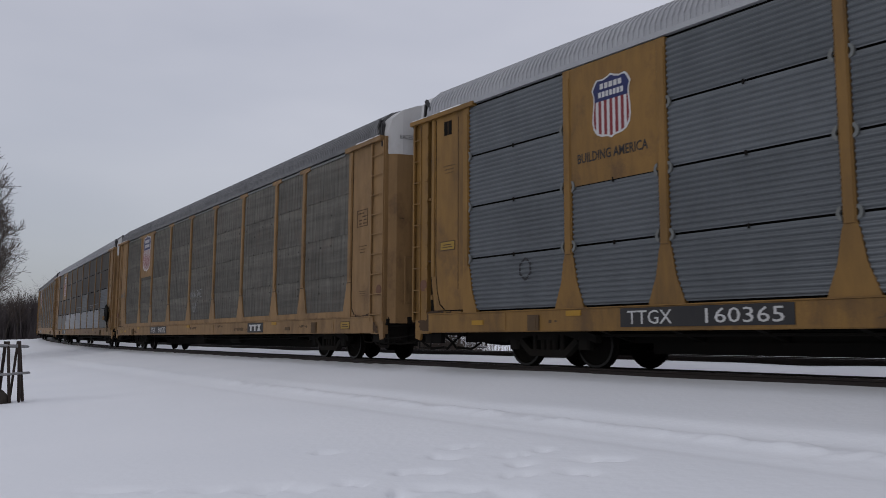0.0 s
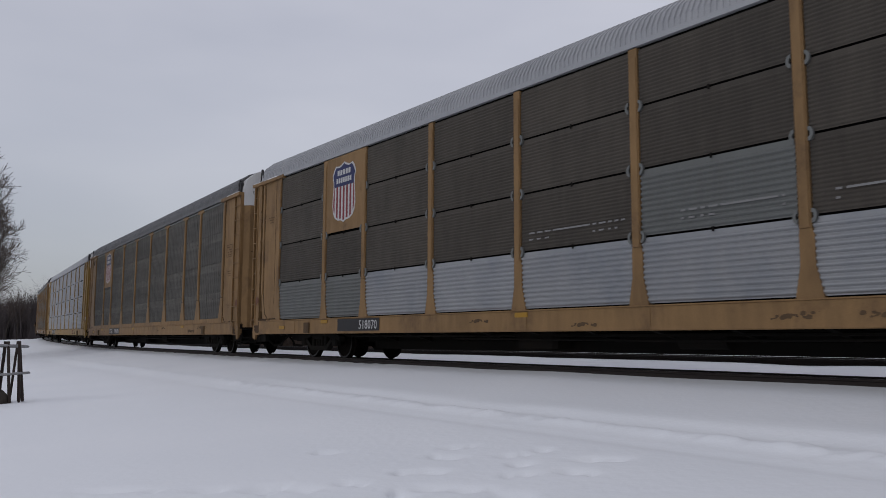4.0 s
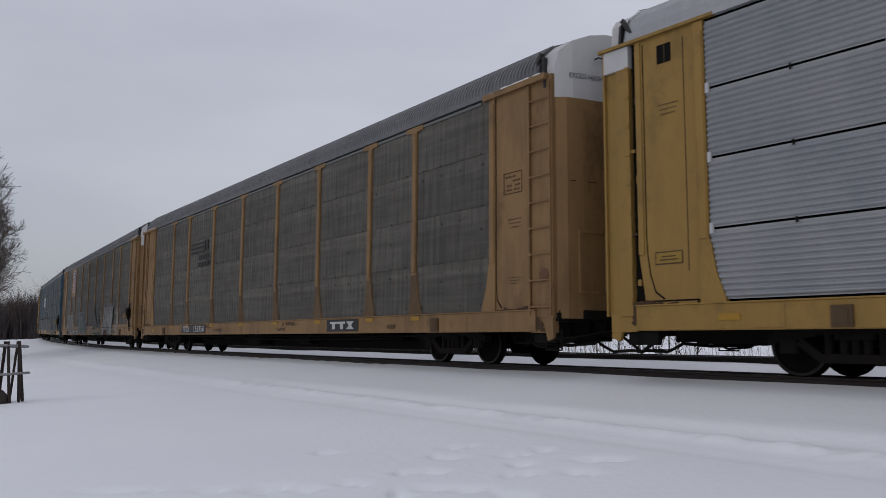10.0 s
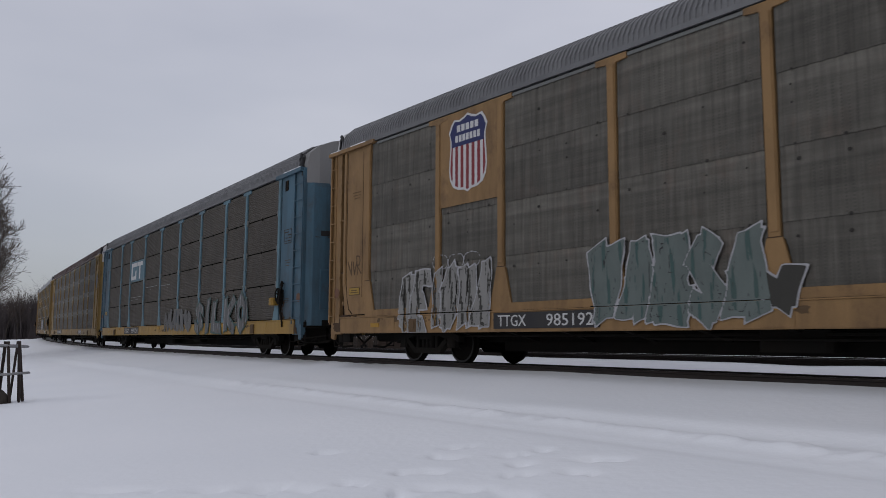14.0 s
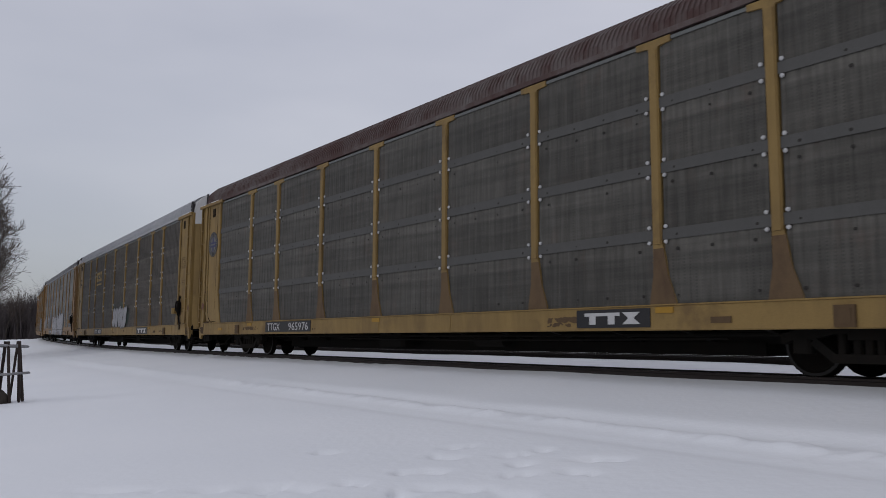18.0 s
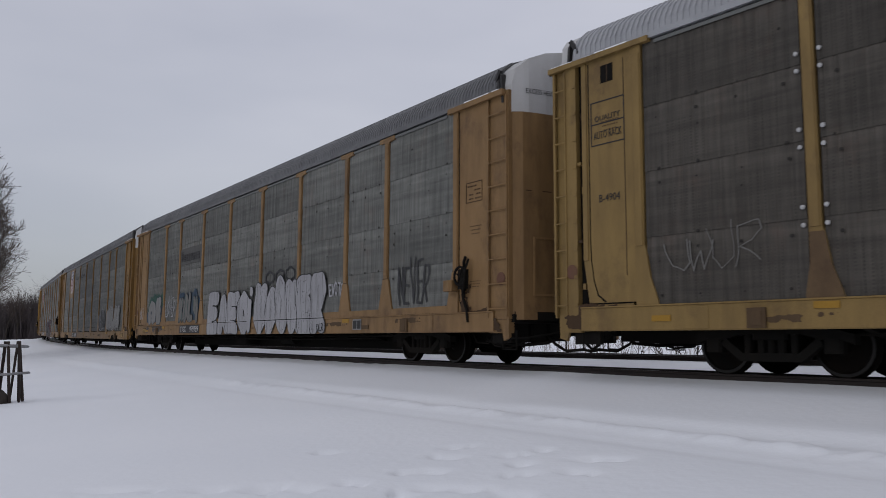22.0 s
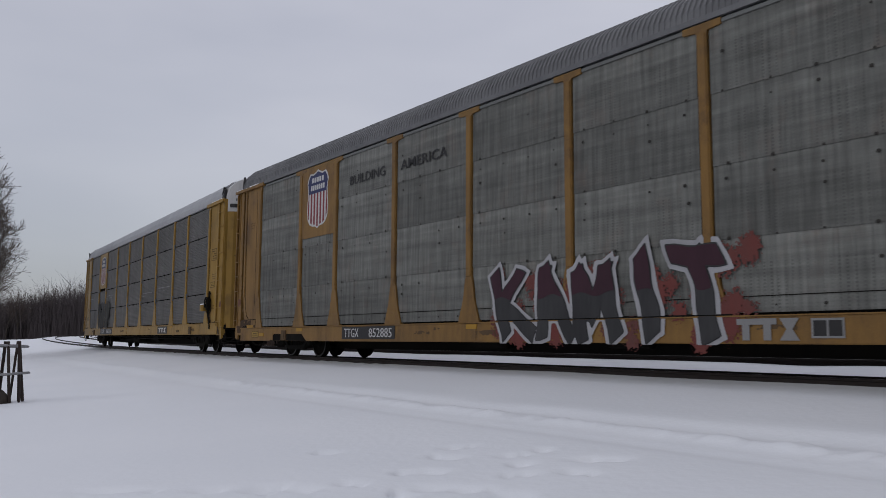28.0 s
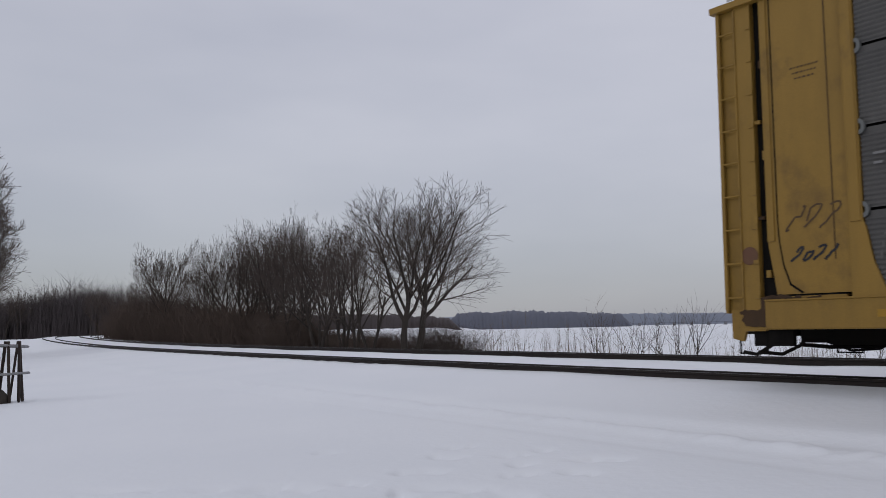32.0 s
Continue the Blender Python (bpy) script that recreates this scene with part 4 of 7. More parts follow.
def end_section(car, spec, rear):
    """One end bay: side sheet, corner strip with ladder, curved end doors and the hood over them."""
    paint, gable = spec.get("ends", spec["paint"]), spec.get("gable", "white")
    ladder_paint, clean = spec.get("ladder", paint), spec.get("clean", False)
    turn = (0, 0, math.pi if rear else 0)
    e = part("end_frame", cached(("end_frame", paint, rear, clean), lambda: build_end_frame(M[paint], rear, clean)), car, "end frame with corner strips")
    mid, half = (0.66, 0.125) if rear else (27.63, 0.285)
    if not clean:
        lad = cached(("ladder", ladder_paint, rear), lambda: build_ladder(M[ladder_paint], half))
        l = part("ladder", lad[0], e, at=(ax(mid), POST_Y - 0.03, 0))
        for z in lad[2]:
            part("rung", lad[1], l, at=(0, 0, z))
    if clean and rear:
        part("strip_head", cached("strip_head", lambda: Shape().box(ax(1.035), ax(0.53), 1.36, 1.4905, EAVE - 0.42, EAVE - 0.058).mesh("strip_head", M["white"])), e, "white-painted head of the corner strip")
    disc = cached(("reflector", clean), lambda: build_disc(clean))
    if not (clean and rear):
        part("reflector", disc, e, "white disc with a red rim and a black bar" if clean else "round faded red reflector", (ax(0.90 if rear else 27.70), POST_Y - 0.012 if rear else 1.462, 1.63))
    if spec.get("vents", "none") in ("both", "rear" if rear else "front"):
        # flat plate; the opening's shade is its near-black colour
        part("vent", cached("end_vent", lambda: Shape().box(-0.13, 0.13, 0, 0.006, 0, 0.30, mi=0).box(-0.02, 0.0, 0.006, 0.010, 0.0, 0.30, mi=1).mesh("vent", M["inside"], M["dirt"])), e, "square opening painted as a near-black plate", (ax(1.72 if rear else 26.72), 1.4712, 4.78))
    d = part("end_door", cached(("end_door", paint), lambda: build_end_door(M[paint])), car, "tall curved end doors", (0, 0, 0))
    d.rotation_euler = turn
    g = part("gable", cached(("gable", gable), lambda: build_gable(M[gable])), car, "painted hood over the end doors")
    g.rotation_euler = turn
    part("roof_edge", cached("roof_edge", build_roof_edge), g, "black roof end edge")
    slot = spec.get("slot", "seam")
    if slot == "wide":
        part("door_slot", cached("door_slot", lambda: door_strip(0.20, 1.02, 3.34, 3.49, 0.012).mesh("door_slot", M["black"])), d, "dark slot")
    elif slot == "short":
        part("door_slot", cached("door_short", lambda: door_strip(0.30, 0.98, 3.36, 3.43, 0.010).mesh("door_slot", M["dirt"])), d, "narrow worn slot")
    part("door_seam", cached("door_seam", lambda: door_strip(-1.30, 1.16, 3.30, 3.318, 0.004).mesh("door_seam", M["dirt"])), d, "thin dark seam")
    part("kick_plate", cached("kick_plate", lambda: door_strip(-1.36, 1.36, 0.84, 1.0, 0.006).mesh("kick_plate", M["under"])), d, "sooty lower edge of the doors")
    part("hatch", cached(("hatch", paint), lambda: build_hatch(M[paint])), d)
    if not clean:
        part("eave_snow", cached(("eave_snow", rear), lambda: build_eave_snow(0.5, 2.3, 3) if rear else build_eave_snow(26.2, 27.7, 4)), e, "crust of snow on the eave bar")
    rigging = part("brake_hose", cached("brake_hose", build_hoses), car, "tangle of air hoses and rods under the end")
    rigging.rotation_euler = turn
    for y in (1.40, -1.40):
        st = part("stirrup", cached("stirrup", lambda: Shape().tube([(0.2, 0, 0.66), (0.2, 0, 0.30), (-0.2, 0, 0.30), (-0.2, 0, 0.66)], 0.018, 5).mesh("stirrup", M["under"])), car, at=(ax(0.86 if rear else 27.88), y, 0))
    if not rear:
        if gable == "white":
            part("lettering", cached("excess", lambda: turned_letters("EXCESS HEIGHT CAR", 0.10, 1.0, 1.16)), g, "small black lettering", (0, 1.16, HOOD_Z + 0.37))
            if spec.get("strip"):
                part("black_strip", cached("black_strip", lambda: door_strip(0.55, 1.34, HOOD_Z + 0.14, HOOD_Z + 0.27, 0.012).mesh("black_strip", M["black"])), g)
            part("grab_iron", cached("grab_iron", lambda: Shape().tube([(-13.90, 0.62, 5.62), (-13.98, 0.60, 5.64), (-14.0, 0.30, 5.64), (-13.93, 0.28, 5.62)], 0.014, 5).mesh("grab_iron", M["under"])), g)
        part("placard", cached("placard_box", build_placard_box), car, "outlined placard of small lettering", (ax(26.86), 1.474, 3.22))
        if spec.get("yellow_card", False):
            part("placard", cached("placard_yellow", build_card), car, "small yellow placard", (ax(26.80), 1.474, 2.27))
        part("notice", cached("notice_rows", build_notice_rows), car, "three short rows of worn stencil bars", (ax(26.9), 1.474, 2.72))
        part("notice", cached("notice_rows", build_notice_rows), car, "three short rows of worn stencil bars", (ax(26.9), 1.474, 1.62)).scale = (0.9, 1, 0.7)
    else:
        part("notice", cached("notice_rows", build_notice_rows), car, "three short rows of worn stencil bars", (ax(1.76), 1.474, 4.10))
        for z in spec.get("rear_card", ()):
            part("placard", cached("placard_yellow", build_card), car, "small yellow placard", (ax(1.72), 1.474, z))
    for o in car.children:
        if o.name.startswith("notice"):
            o["kind"] = "stuff"
    if not clean:
        a = 1.80 if rear else 26.45
        part("paint_patch", cached("corner_patch", lambda: Shape().box(-0.24, 0.24, 0, 0.004, 0, 0.20).mesh("paint_patch", M["fresh"])), car, "bright retouched patch on the bolster plate", (ax(a), 1.4845, 0.70))
        for k, (da, z, kind) in enumerate(((0.22, 0.61, 0), (0.62, 0.65, 1), (1.05, 0.62, 2))):
            part("stain", cached(("stain_corner", kind), lambda: build_stain((0.95, 0.74, 0.88)[kind], (0.34, 0.31, 0.36)[kind], 41 + kind, (0.14, 0.0, 0.02)[kind], "dirt" if kind != 1 else "under")), car, "greasy rust stain", (ax((0.86 if rear else 27.52) + da * (1 if rear else -1)), 1.4860 + 0.0012 * k, z))


def build_disc(sign):
    """A round reflector, or a white disc with a red rim crossed by a black bar."""
    s = Shape()
    if not sign:
        return s.lathe_y([(0.125, 0.0), (0.125, 0.006), (0.11, 0.010)], seg=20).mesh("reflector", M["reflector"])
    s.lathe_y([(0.19, 0.0), (0.19, 0.006)], seg=24, mi=0)
    s.lathe_y([(0.15, 0.0062), (0.15, 0.009)], seg=24, mi=1)
    s.prism_y([(0.12, 0.085), (0.085, 0.12), (-0.12, -0.085), (-0.085, -0.12)], 0.0092, 0.012, 2)
    return s.mesh("reflector", M["red"], M["white"], M["black"])


def build_card():
    return Shape().box(-0.25, 0.25, 0, 0.004, 0, 0.20, mi=0).box(-0.23, 0.23, 0.0041, 0.007, 0.02, 0.18, mi=1).box(-0.17, 0.17, 0.0071, 0.009, 0.06, 0.08, mi=0).box(-0.13, 0.13, 0.0071, 0.009, 0.11, 0.13, mi=0).mesh("placard", M["soil"], M["logoyellow"])


def build_notice_rows():
    s, rnd = Shape(), random.Random(7)
    for r in range(3):
        x = -0.20 + 0.03 * r
        while x < 0.18 - 0.02 * r:
            w = rnd.uniform(0.02, 0.05)
            s.box(x, x + w, 0, 0.002, -0.075 * r, -0.075 * r + 0.022)
            x += w + 0.02
    return s.mesh("notice", M["soil"])


def build_hatch(mat):
    """A recess low in the doors: four raised edges round a sunk sheet."""
    s = door_strip(0.42, 0.46, 1.30, 2.42, 0.022)
    for y0, y1, z0, z1 in ((0.98, 1.02, 1.30, 2.42), (0.46, 0.98, 2.38, 2.42), (0.46, 0.98, 1.30, 1.34)):
        t = door_strip(y0, y1, z0, z1, 0.022)
        s.add(t.v, t.f)
    return s.mesh("hatch", mat)


def build_hoses():
    """Sagging air hoses, a cut lever and brake rods that hang under one end."""
    s = Shape()
    for sy in (1, -1):
        s.tube([(-13.5, 0.35 * sy, 0.58), (-13.75, 0.42 * sy, 0.40), (-14.0, 0.36 * sy, 0.27), (-14.3, 0.2 * sy, 0.30)], 0.030, 6)
    s.tube([(-13.45, 1.42, 0.60), (-13.62, 1.42, 0.50), (-13.9, 1.2, 0.52), (-14.05, 0.3, 0.66)], 0.018, 5)
    s.tube([(-12.6, 1.18, 0.52), (-12.9, 1.20, 0.36), (-13.3, 1.16, 0.33), (-13.7, 1.0, 0.50)], 0.022, 5)
    s.tube([(-12.3, 0.95, 0.46), (-12.8, 0.98, 0.40), (-13.5, 0.92, 0.38), (-13.9, 0.7, 0.42)], 0.034, 5)
    s.tube([(-12.2, 1.22, 0.60), (-12.35, 1.24, 0.42), (-12.7, 1.22, 0.40), (-12.85, 1.2, 0.60)], 0.015, 5)
    s.tube([(-13.1, 1.10, 0.62), (-13.12, 1.12, 0.40)], 0.028, 5)
    return s.mesh("brake_hose", M["under"])


def build_eave_snow(a0, a1, seed):
    """Broken lumps of snow lying along the eave bar."""
    s, rnd = Shape(), random.Random(seed)
    a = a0
    while a < a1:
        n = rnd.uniform(0.08, 0.35)
        b = min(a + n, a1)
        h = rnd.uniform(0.012, 0.045)
        s.prism_x([(1.45, EAVE + 0.005), (1.545, EAVE + 0.005), (1.535, EAVE + h * 0.7), (1.49, EAVE + 0.005 + h)], ax(b), ax(a))
        a = b + rnd.choice((0.0, 0.03, 0.12))
    return s.mesh("eave_snow", SNOW)


def build_end_frame(mat, rear, clean=False):
    """The end bay's side sheets, on both sides of the car; paint, dark seams and rust in one frame."""
    s = Shape()
    for sy in (1, -1):
        def box(a0, a1, y0, y1, z0, z1, mi=0):
            s.box(ax(a1), ax(a0), *sorted((sy * y0, sy * y1)), z0, z1, mi=mi)

        def plate(ring, y0, y1, mi=0):
            s.prism_y([(ax(a), z) for a, z in ring], *sorted((sy * y0, sy * y1)), mi)

        if rear:
            # the corner strip: a folded edge, a recess behind the rungs, a flat outer plate
            box(0.505, 0.54, 1.36, 1.49, 0.85, EAVE - 0.06)
            box(0.54, 0.78, 1.36, 1.435, 0.85, EAVE - 0.06)
            box(0.78, 1.03, 1.36, 1.485, 0.85, EAVE - 0.06)
            for k in range(9):
                box(0.96, 1.035, 1.485, 1.503, 1.04 + 0.475 * k, 1.09 + 0.475 * k)
            # hinge lugs in the open joint, no two alike
            for k, (z, w, h) in enumerate(((1.32, 0.06, 0.10), (2.12, 0.09, 0.04), (2.95, 0.05, 0.12), (3.46, 0.08, 0.05), (4.25, 0.06, 0.10))):
                box(1.03 if k % 2 else 1.18 - w, 1.03 + w if k % 2 else 1.18, 1.41, 1.462, z, z + h, 2 if k % 3 == 1 else 0)
            # the corner below the strip
            box(0.58, 1.08, 1.33, 1.465, 0.60, 0.90)
            plate([(0.58, 0.60), (0.58, 0.50), (0.74, 0.46), (0.78, 0.60)], 1.40, 1.46)
            # side sheet behind an open joint, its lower corner splayed
            plate([(1.17, EAVE), (1.17, 1.75), (1.27, 1.08), (2.30, 1.08), (2.30, EAVE)], 1.40, 1.47)
            box(1.17, 1.27, 1.47, 1.49, 1.8, EAVE - 0.05)
            box(1.305, 1.323, 1.462, 1.474, 2.1, EAVE - 0.12, 1)
            plate([(1.305, 2.1), (1.323, 2.1), (1.336, 1.80), (1.382, 1.48), (1.470, 1.22), (1.64, 1.10), (1.61, 1.085), (1.450, 1.20), (1.364, 1.47), (1.318, 1.80)], 1.462, 1.474, 1)
            box(2.06, 2.075, 1.462, 1.474, 1.5, EAVE - 0.2, 2)
            # bolster plate with its rust, and a pocket whose shade is a near-black plate
            box(1.0, 2.19, 1.36, 1.478, 0.63, 1.06)
            box(2.19, 2.205, 1.462, 1.482, 0.62, 1.02, 1)
            box(1.20, 2.19, 1.462, 1.4815, 1.055, 1.07, 1)
            plate([(1.74, 0.68), (1.70, 0.86), (1.99, 0.86), (2.02, 0.68)], 1.478, 1.484, 1)
            box(0.87, 1.42, 1.30, 1.40, 0.40, 0.84, 1)
            box(0.44, 2.62, 1.44, 1.535 if clean else 1.555, EAVE - (0.05 if clean else 0.09), EAVE)
        else:
            box(26.30, 27.34, 1.40, 1.47, 0.98, EAVE)
            box(26.345, 26.362, 1.462, 1.474, 1.5, EAVE - 0.12, 1)
            box(27.34, 27.90, 1.40, 1.455, 0.86, EAVE - 0.03)
            box(27.32, 27.35, 1.40, 1.50, 0.95, EAVE - 0.05)
            box(27.90, 27.955, 1.34, 1.475, 0.86, EAVE - 0.03)
            box(26.12, 27.34, 1.36, 1.478, 0.63, 1.02)
            box(26.10, 26.115, 1.462, 1.482, 0.62, 1.02, 1)
            box(26.36, 27.30, 1.462, 1.4815, 1.015, 1.03, 1)
            box(27.36, 27.92, 1.30, 1.40, 0.42, 0.84, 1)
            box(27.342, 27.93, 1.33, 1.465, 0.60, 0.855)
            plate([(27.93, 0.60), (27.93, 0.50), (27.78, 0.46), (27.74, 0.60)], 1.40, 1.46)
            for k in range(9):
                box(27.335, 27.39, 1.50, 1.515, 1.04 + 0.475 * k, 1.09 + 0.475 * k)
            plate([(26.362, 1.5), (26.345, 1.5), (26.37, 1.22), (26.50, 1.06), (26.53, 1.075), (26.39, 1.24)], 1.462, 1.474, 1)
            if not clean:
                box(26.02, 27.85, 1.44, 1.555, EAVE - 0.11, EAVE)
    return s.mesh("end_frame", mat, M["inside"], M["dirt"])


def build_ladder(mat, half):
    zs = [1.06 + 0.475 * k for k in range(9)]
    rail = Shape().box(-half - 0.014, -half + 0.014, 0.0, 0.035, 0.90, EAVE - 0.12).box(half - 0.024, half + 0.024, 0.0, 0.04, 0.90, EAVE - 0.12)
    rung = Shape().tube([(-half, 0.03, 0), (half, 0.03, 0)], 0.015, 6)
    return rail.mesh("ladder", mat), rung.mesh("rung", mat), zs


DOOR = [(1.38, -13.66), (1.22, -13.78), (0.9, -13.86), (0.45, -13.93), (0.0, -13.95)]


def door_x(y):
    """How far out the curved doors stand at a sideways place."""
    return float(np.interp(-abs(y), [-q[0] for q in DOOR], [q[1] for q in DOOR]))


def door_strip(y0, y1, z0, z1, proud):
    """A raised strip that follows the doors' curve."""
    ys = [y0 + (y1 - y0) * k / 6 for k in range(7)]
    ring = [(door_x(y) - proud, y) for y in ys] + [(door_x(y) + 0.01, y) for y in ys[::-1]]
    return Shape().prism_z(ring, z0, z1)


def build_end_door(mat):
    s = Shape()
    ring = [(x, y) for y, x in DOOR]
    ring = ring + [(x, -y) for x, y in ring[-2::-1]] + [(-13.5, -1.38), (-13.5, 1.38)]
    s.prism_z(ring, 0.85, HOOD_Z)
    for y in (0.02, -0.08):
        s.box(-13.98, -13.94, y, y + 0.06, 0.9, HOOD_Z - 0.04)
    return s.mesh("end_door", mat)


def build_roof_edge():
    """Dark edges where the roof sheets end in front of the hood."""
    s = Shape()
    ring = roof_ring()
    for (y0, z0), (y1, z1) in zip(ring, ring[1:]):
        s.add([(-13.30, y0, z0 + 0.03), (-13.30, y1, z1 + 0.03), (-13.345, y1 * 0.985, z1 + 0.03), (-13.345, y0 * 0.985, z0 + 0.03)], [(0, 1, 2, 3)])
    for sy in (1, -1):
        s.prism_y([(-13.08, EAVE + 0.01), (-13.15, EAVE + 0.01), (-13.42, 5.70), (-13.36, 5.74)], *sorted((sy * 1.42, sy * 1.478)))
        s.prism_y([(-13.44, 5.05), (-13.50, 5.05), (-13.44, 5.62), (-13.39, 5.66)], *sorted((sy * 1.36, sy * 1.47)))
    return s.mesh("roof_edge", M["black"])


def turned_letters(text, h, w, y0):
    """Letters that face the car's front and follow the doors' curve from y0 on."""
    me = lettering(text, h, w, "black")
    me.transform(Matrix.Rotation(math.pi / 2, 4, "Z"))
    for v in me.vertices:
        v.co.x = door_x(y0 + v.co.y) - 0.010
    return me


def build_placard_box():
    """A thin stencilled frame round rows of small bars."""
    s, rnd = Shape(), random.Random(3)
    for x0, x1, z0, z1 in ((-0.27, 0.27, 0, 0.016), (-0.27, 0.27, 0.40, 0.416), (-0.27, -0.254, 0.016, 0.40), (0.254, 0.27, 0.016, 0.40)):
        s.box(x0, x1, 0, 0.003, z0, z1)
    for r in range(4):
        x = -0.21
        while x < 0.17:
            w = rnd.uniform(0.02, 0.07)
            if rnd.random() < 0.75:
                s.box(x, x + w, 0, 0.003, 0.06 + r * 0.085, 0.09 + r * 0.085)
            x += w + 0.025
    return s.mesh("placard", M["dirt"])


def build_gable(mat):
    """The hood between the roof's end and the curved doors, arched like the roof."""
    s = Shape()
    ring = [(1.40, EAVE + 0.1)] + [(y * 0.975, z - 0.015) for y, z in roof_ring()[2:-2]] + [(-1.40, EAVE + 0.1)]
    ys = [r[0] for r in ring]
    n = len(ring)
    v = [(door_x(y) - 0.004, y, HOOD_Z) for y in ys] + [(door_x(y) - 0.004, y, z) for y, z in ring] + [(-13.28, y, z) for y, z in ring] + [(-13.28, y, HOOD_Z) for y in ys]
    f = []
    for i in range(n - 1):
        for k in range(3):
            f.append((k * n + i, k * n + i + 1, (k + 1) * n + i + 1, (k + 1) * n + i))
        f.append((3 * n + i, 3 * n + i + 1, i + 1, i))
    f += [(0, n, 2 * n, 3 * n), (n - 1, 4 * n - 1, 3 * n - 1, 2 * n - 1)]
    s.add(v, f)
    return s.mesh("gable", mat)


def build_underframe(low, mat, kind):
    s = Shape()
    s.box(-12.9, 12.9, -0.36, 0.36, 0.42 - low, 0.80)
    s.box(-8.2, 8.2, -0.42, 0.42, 0.24, 0.44)
    s.box(-13.7, 13.7, -1.40, 1.40, 0.80, 0.95)
    for k in range(-6, 7):
        x = k * 1.45
        s.prism_x([(-1.36, 0.80), (-1.36, 0.66), (-0.36, 0.44), (0.36, 0.44), (1.36, 0.66), (1.36, 0.80)], x - 0.05, x + 0.05)
    s.tube([(-9.0, 0.9, 0.56), (9.0, 0.9, 0.56)], 0.03, 6)
    s.tube([(-8.0, 1.05, 0.50), (-2.0, 1.05, 0.46), (4.0, 1.05, 0.50)], 0.022, 6)
    s.box(1.0, 2.1, 0.55, 0.95, 0.30, 0.62, 0.08)
    s.tube([(-2.6, 0.75, 0.47), (-1.7, 0.75, 0.47)], 0.15, 10)
    for sx in (1, -1):
        s.box(sx * 13.0 - 0.35, sx * 13.0 + 0.35, -0.3, 0.3, 0.45, 0.85)
    return s.mesh("underframe", mat)


def build_sill(z0, z1, y, mat):
    """A pressed channel along the car's side, with joint plates; side: the sign of y."""
    s = Shape()
    x0, x1 = -13.2, 13.2
    yy = y
    for sg in (1,):
        s.prism_x([(yy - 0.14, z0), (yy - 0.01, z0), (yy, z0 + 0.02), (yy, z1 - 0.03), (yy + 0.02, z1 - 0.02), (yy + 0.02, z1), (yy - 0.14, z1)], x0, x1)
    # near-black plates paint the shaded cut-outs over the trucks onto the sill
    if z0 < 0.5:
        for sx in (1, -1):
            s.prism_y([(sx * 8.6, z0 + 0.004), (sx * 8.9, z0 + 0.2), (sx * 10.7, z0 + 0.2), (sx * 11.0, z0 + 0.004)], yy + 0.0005, yy + 0.003, 1)
    for a in (3.3, 12.87, 15.73, 25.2):
        s.box(ax(a) - 0.24, ax(a) + 0.24, yy, yy + 0.008, z0 + 0.03, z1 - 0.05)
    return s.mesh("side_sill", mat, M["inside"])


def build_coupler():
    s = Shape()
    s.box(-14.22, -13.3, -0.11, 0.11, 0.62, 0.86, 0.03)
    s.box(-14.40, -14.10, -0.02, 0.22, 0.58, 0.92, 0.06)
    s.box(-13.75, -13.45, -0.28, 0.28, 0.55, 0.94)
    return s.mesh("coupler", M["under"])


def build_brake(wide):
    """A dished hand wheel on its gear case, the chain below it, and a lever guard."""
    s = Shape()
    r = 0.46 if wide else 0.20
    if wide:
        s.lathe_y([(0.03, 0.13), (r * 0.45, 0.15), (r * 0.9, 0.11), (r, 0.11), (r * 1.02, 0.14), (r * 0.92, 0.17), (r * 0.4, 0.18), (0.03, 0.18)], 0.0, 0.08, seg=22)
    else:
        s.lathe_y([(r * 0.84, 0.13), (r, 0.12), (r * 1.04, 0.145), (r, 0.17), (r * 0.84, 0.16), (r * 0.84, 0.13)], seg=22, cap=False)
        for k in range(4):
            w = math.pi * k / 2 + 0.4
            s.tube([(0, 0.15, 0), (r * 0.92 * math.cos(w), 0.145, r * 0.92 * math.sin(w))], 0.016, 5)
    s.box(-0.11, 0.11, 0.0, 0.14, -0.26, 0.14, 0.03)
    s.tube([(0.0, 0.06, -0.25), (-0.03, 0.08, -0.45), (-0.12, 0.06, -0.68), (-0.14, 0.05, -0.92)], [0.045, 0.03, 0.03, 0.028], 6)
    s.tube([(-0.16, 0.05, 0.34), (-0.20, 0.16, 0.12), (-0.18, 0.18, -0.18), (-0.06, 0.12, -0.36)], 0.022, 6)
    s.tube([(0.0, 0.04, 0.12), (-0.02, 0.06, 0.30), (-0.06, 0.05, 0.40)], 0.03, 6)
    return s.mesh("hand_brake", M["under"])


def add_brake(car, paint, kind):
    brake = part("hand_brake", cached(("hand_brake", kind), lambda: build_brake(kind == "wide")), car, "sooty hand brake wheel and chain", (ax(26.56), 1.46, 1.74))
    part("housing", cached(("brake_box", paint), lambda: Shape().box(-0.14, 0.14, 0, 0.22, -0.11, 0.11, 0.05).mesh("housing", M[paint])), brake, "painted gear housing", (0.36, 0.02, -0.18))
    if kind == "snowy":
        part("snow_cap", cached("snow_cap", lambda: Shape().prism_x([(0.03, 0.11), (0.20, 0.11), (0.18, 0.15), (0.10, 0.17), (0.04, 0.14)], -0.12, 0.13).mesh("snow_cap", SNOW)), brake, "cap of snow", (0.36, 0.02, -0.18))
    part("stain", cached("stain_brake", lambda: build_stain(0.42, 1.0, 33, 0.06)), car, "rust run below the hand brake", (ax(26.60), 1.4825, 0.70))


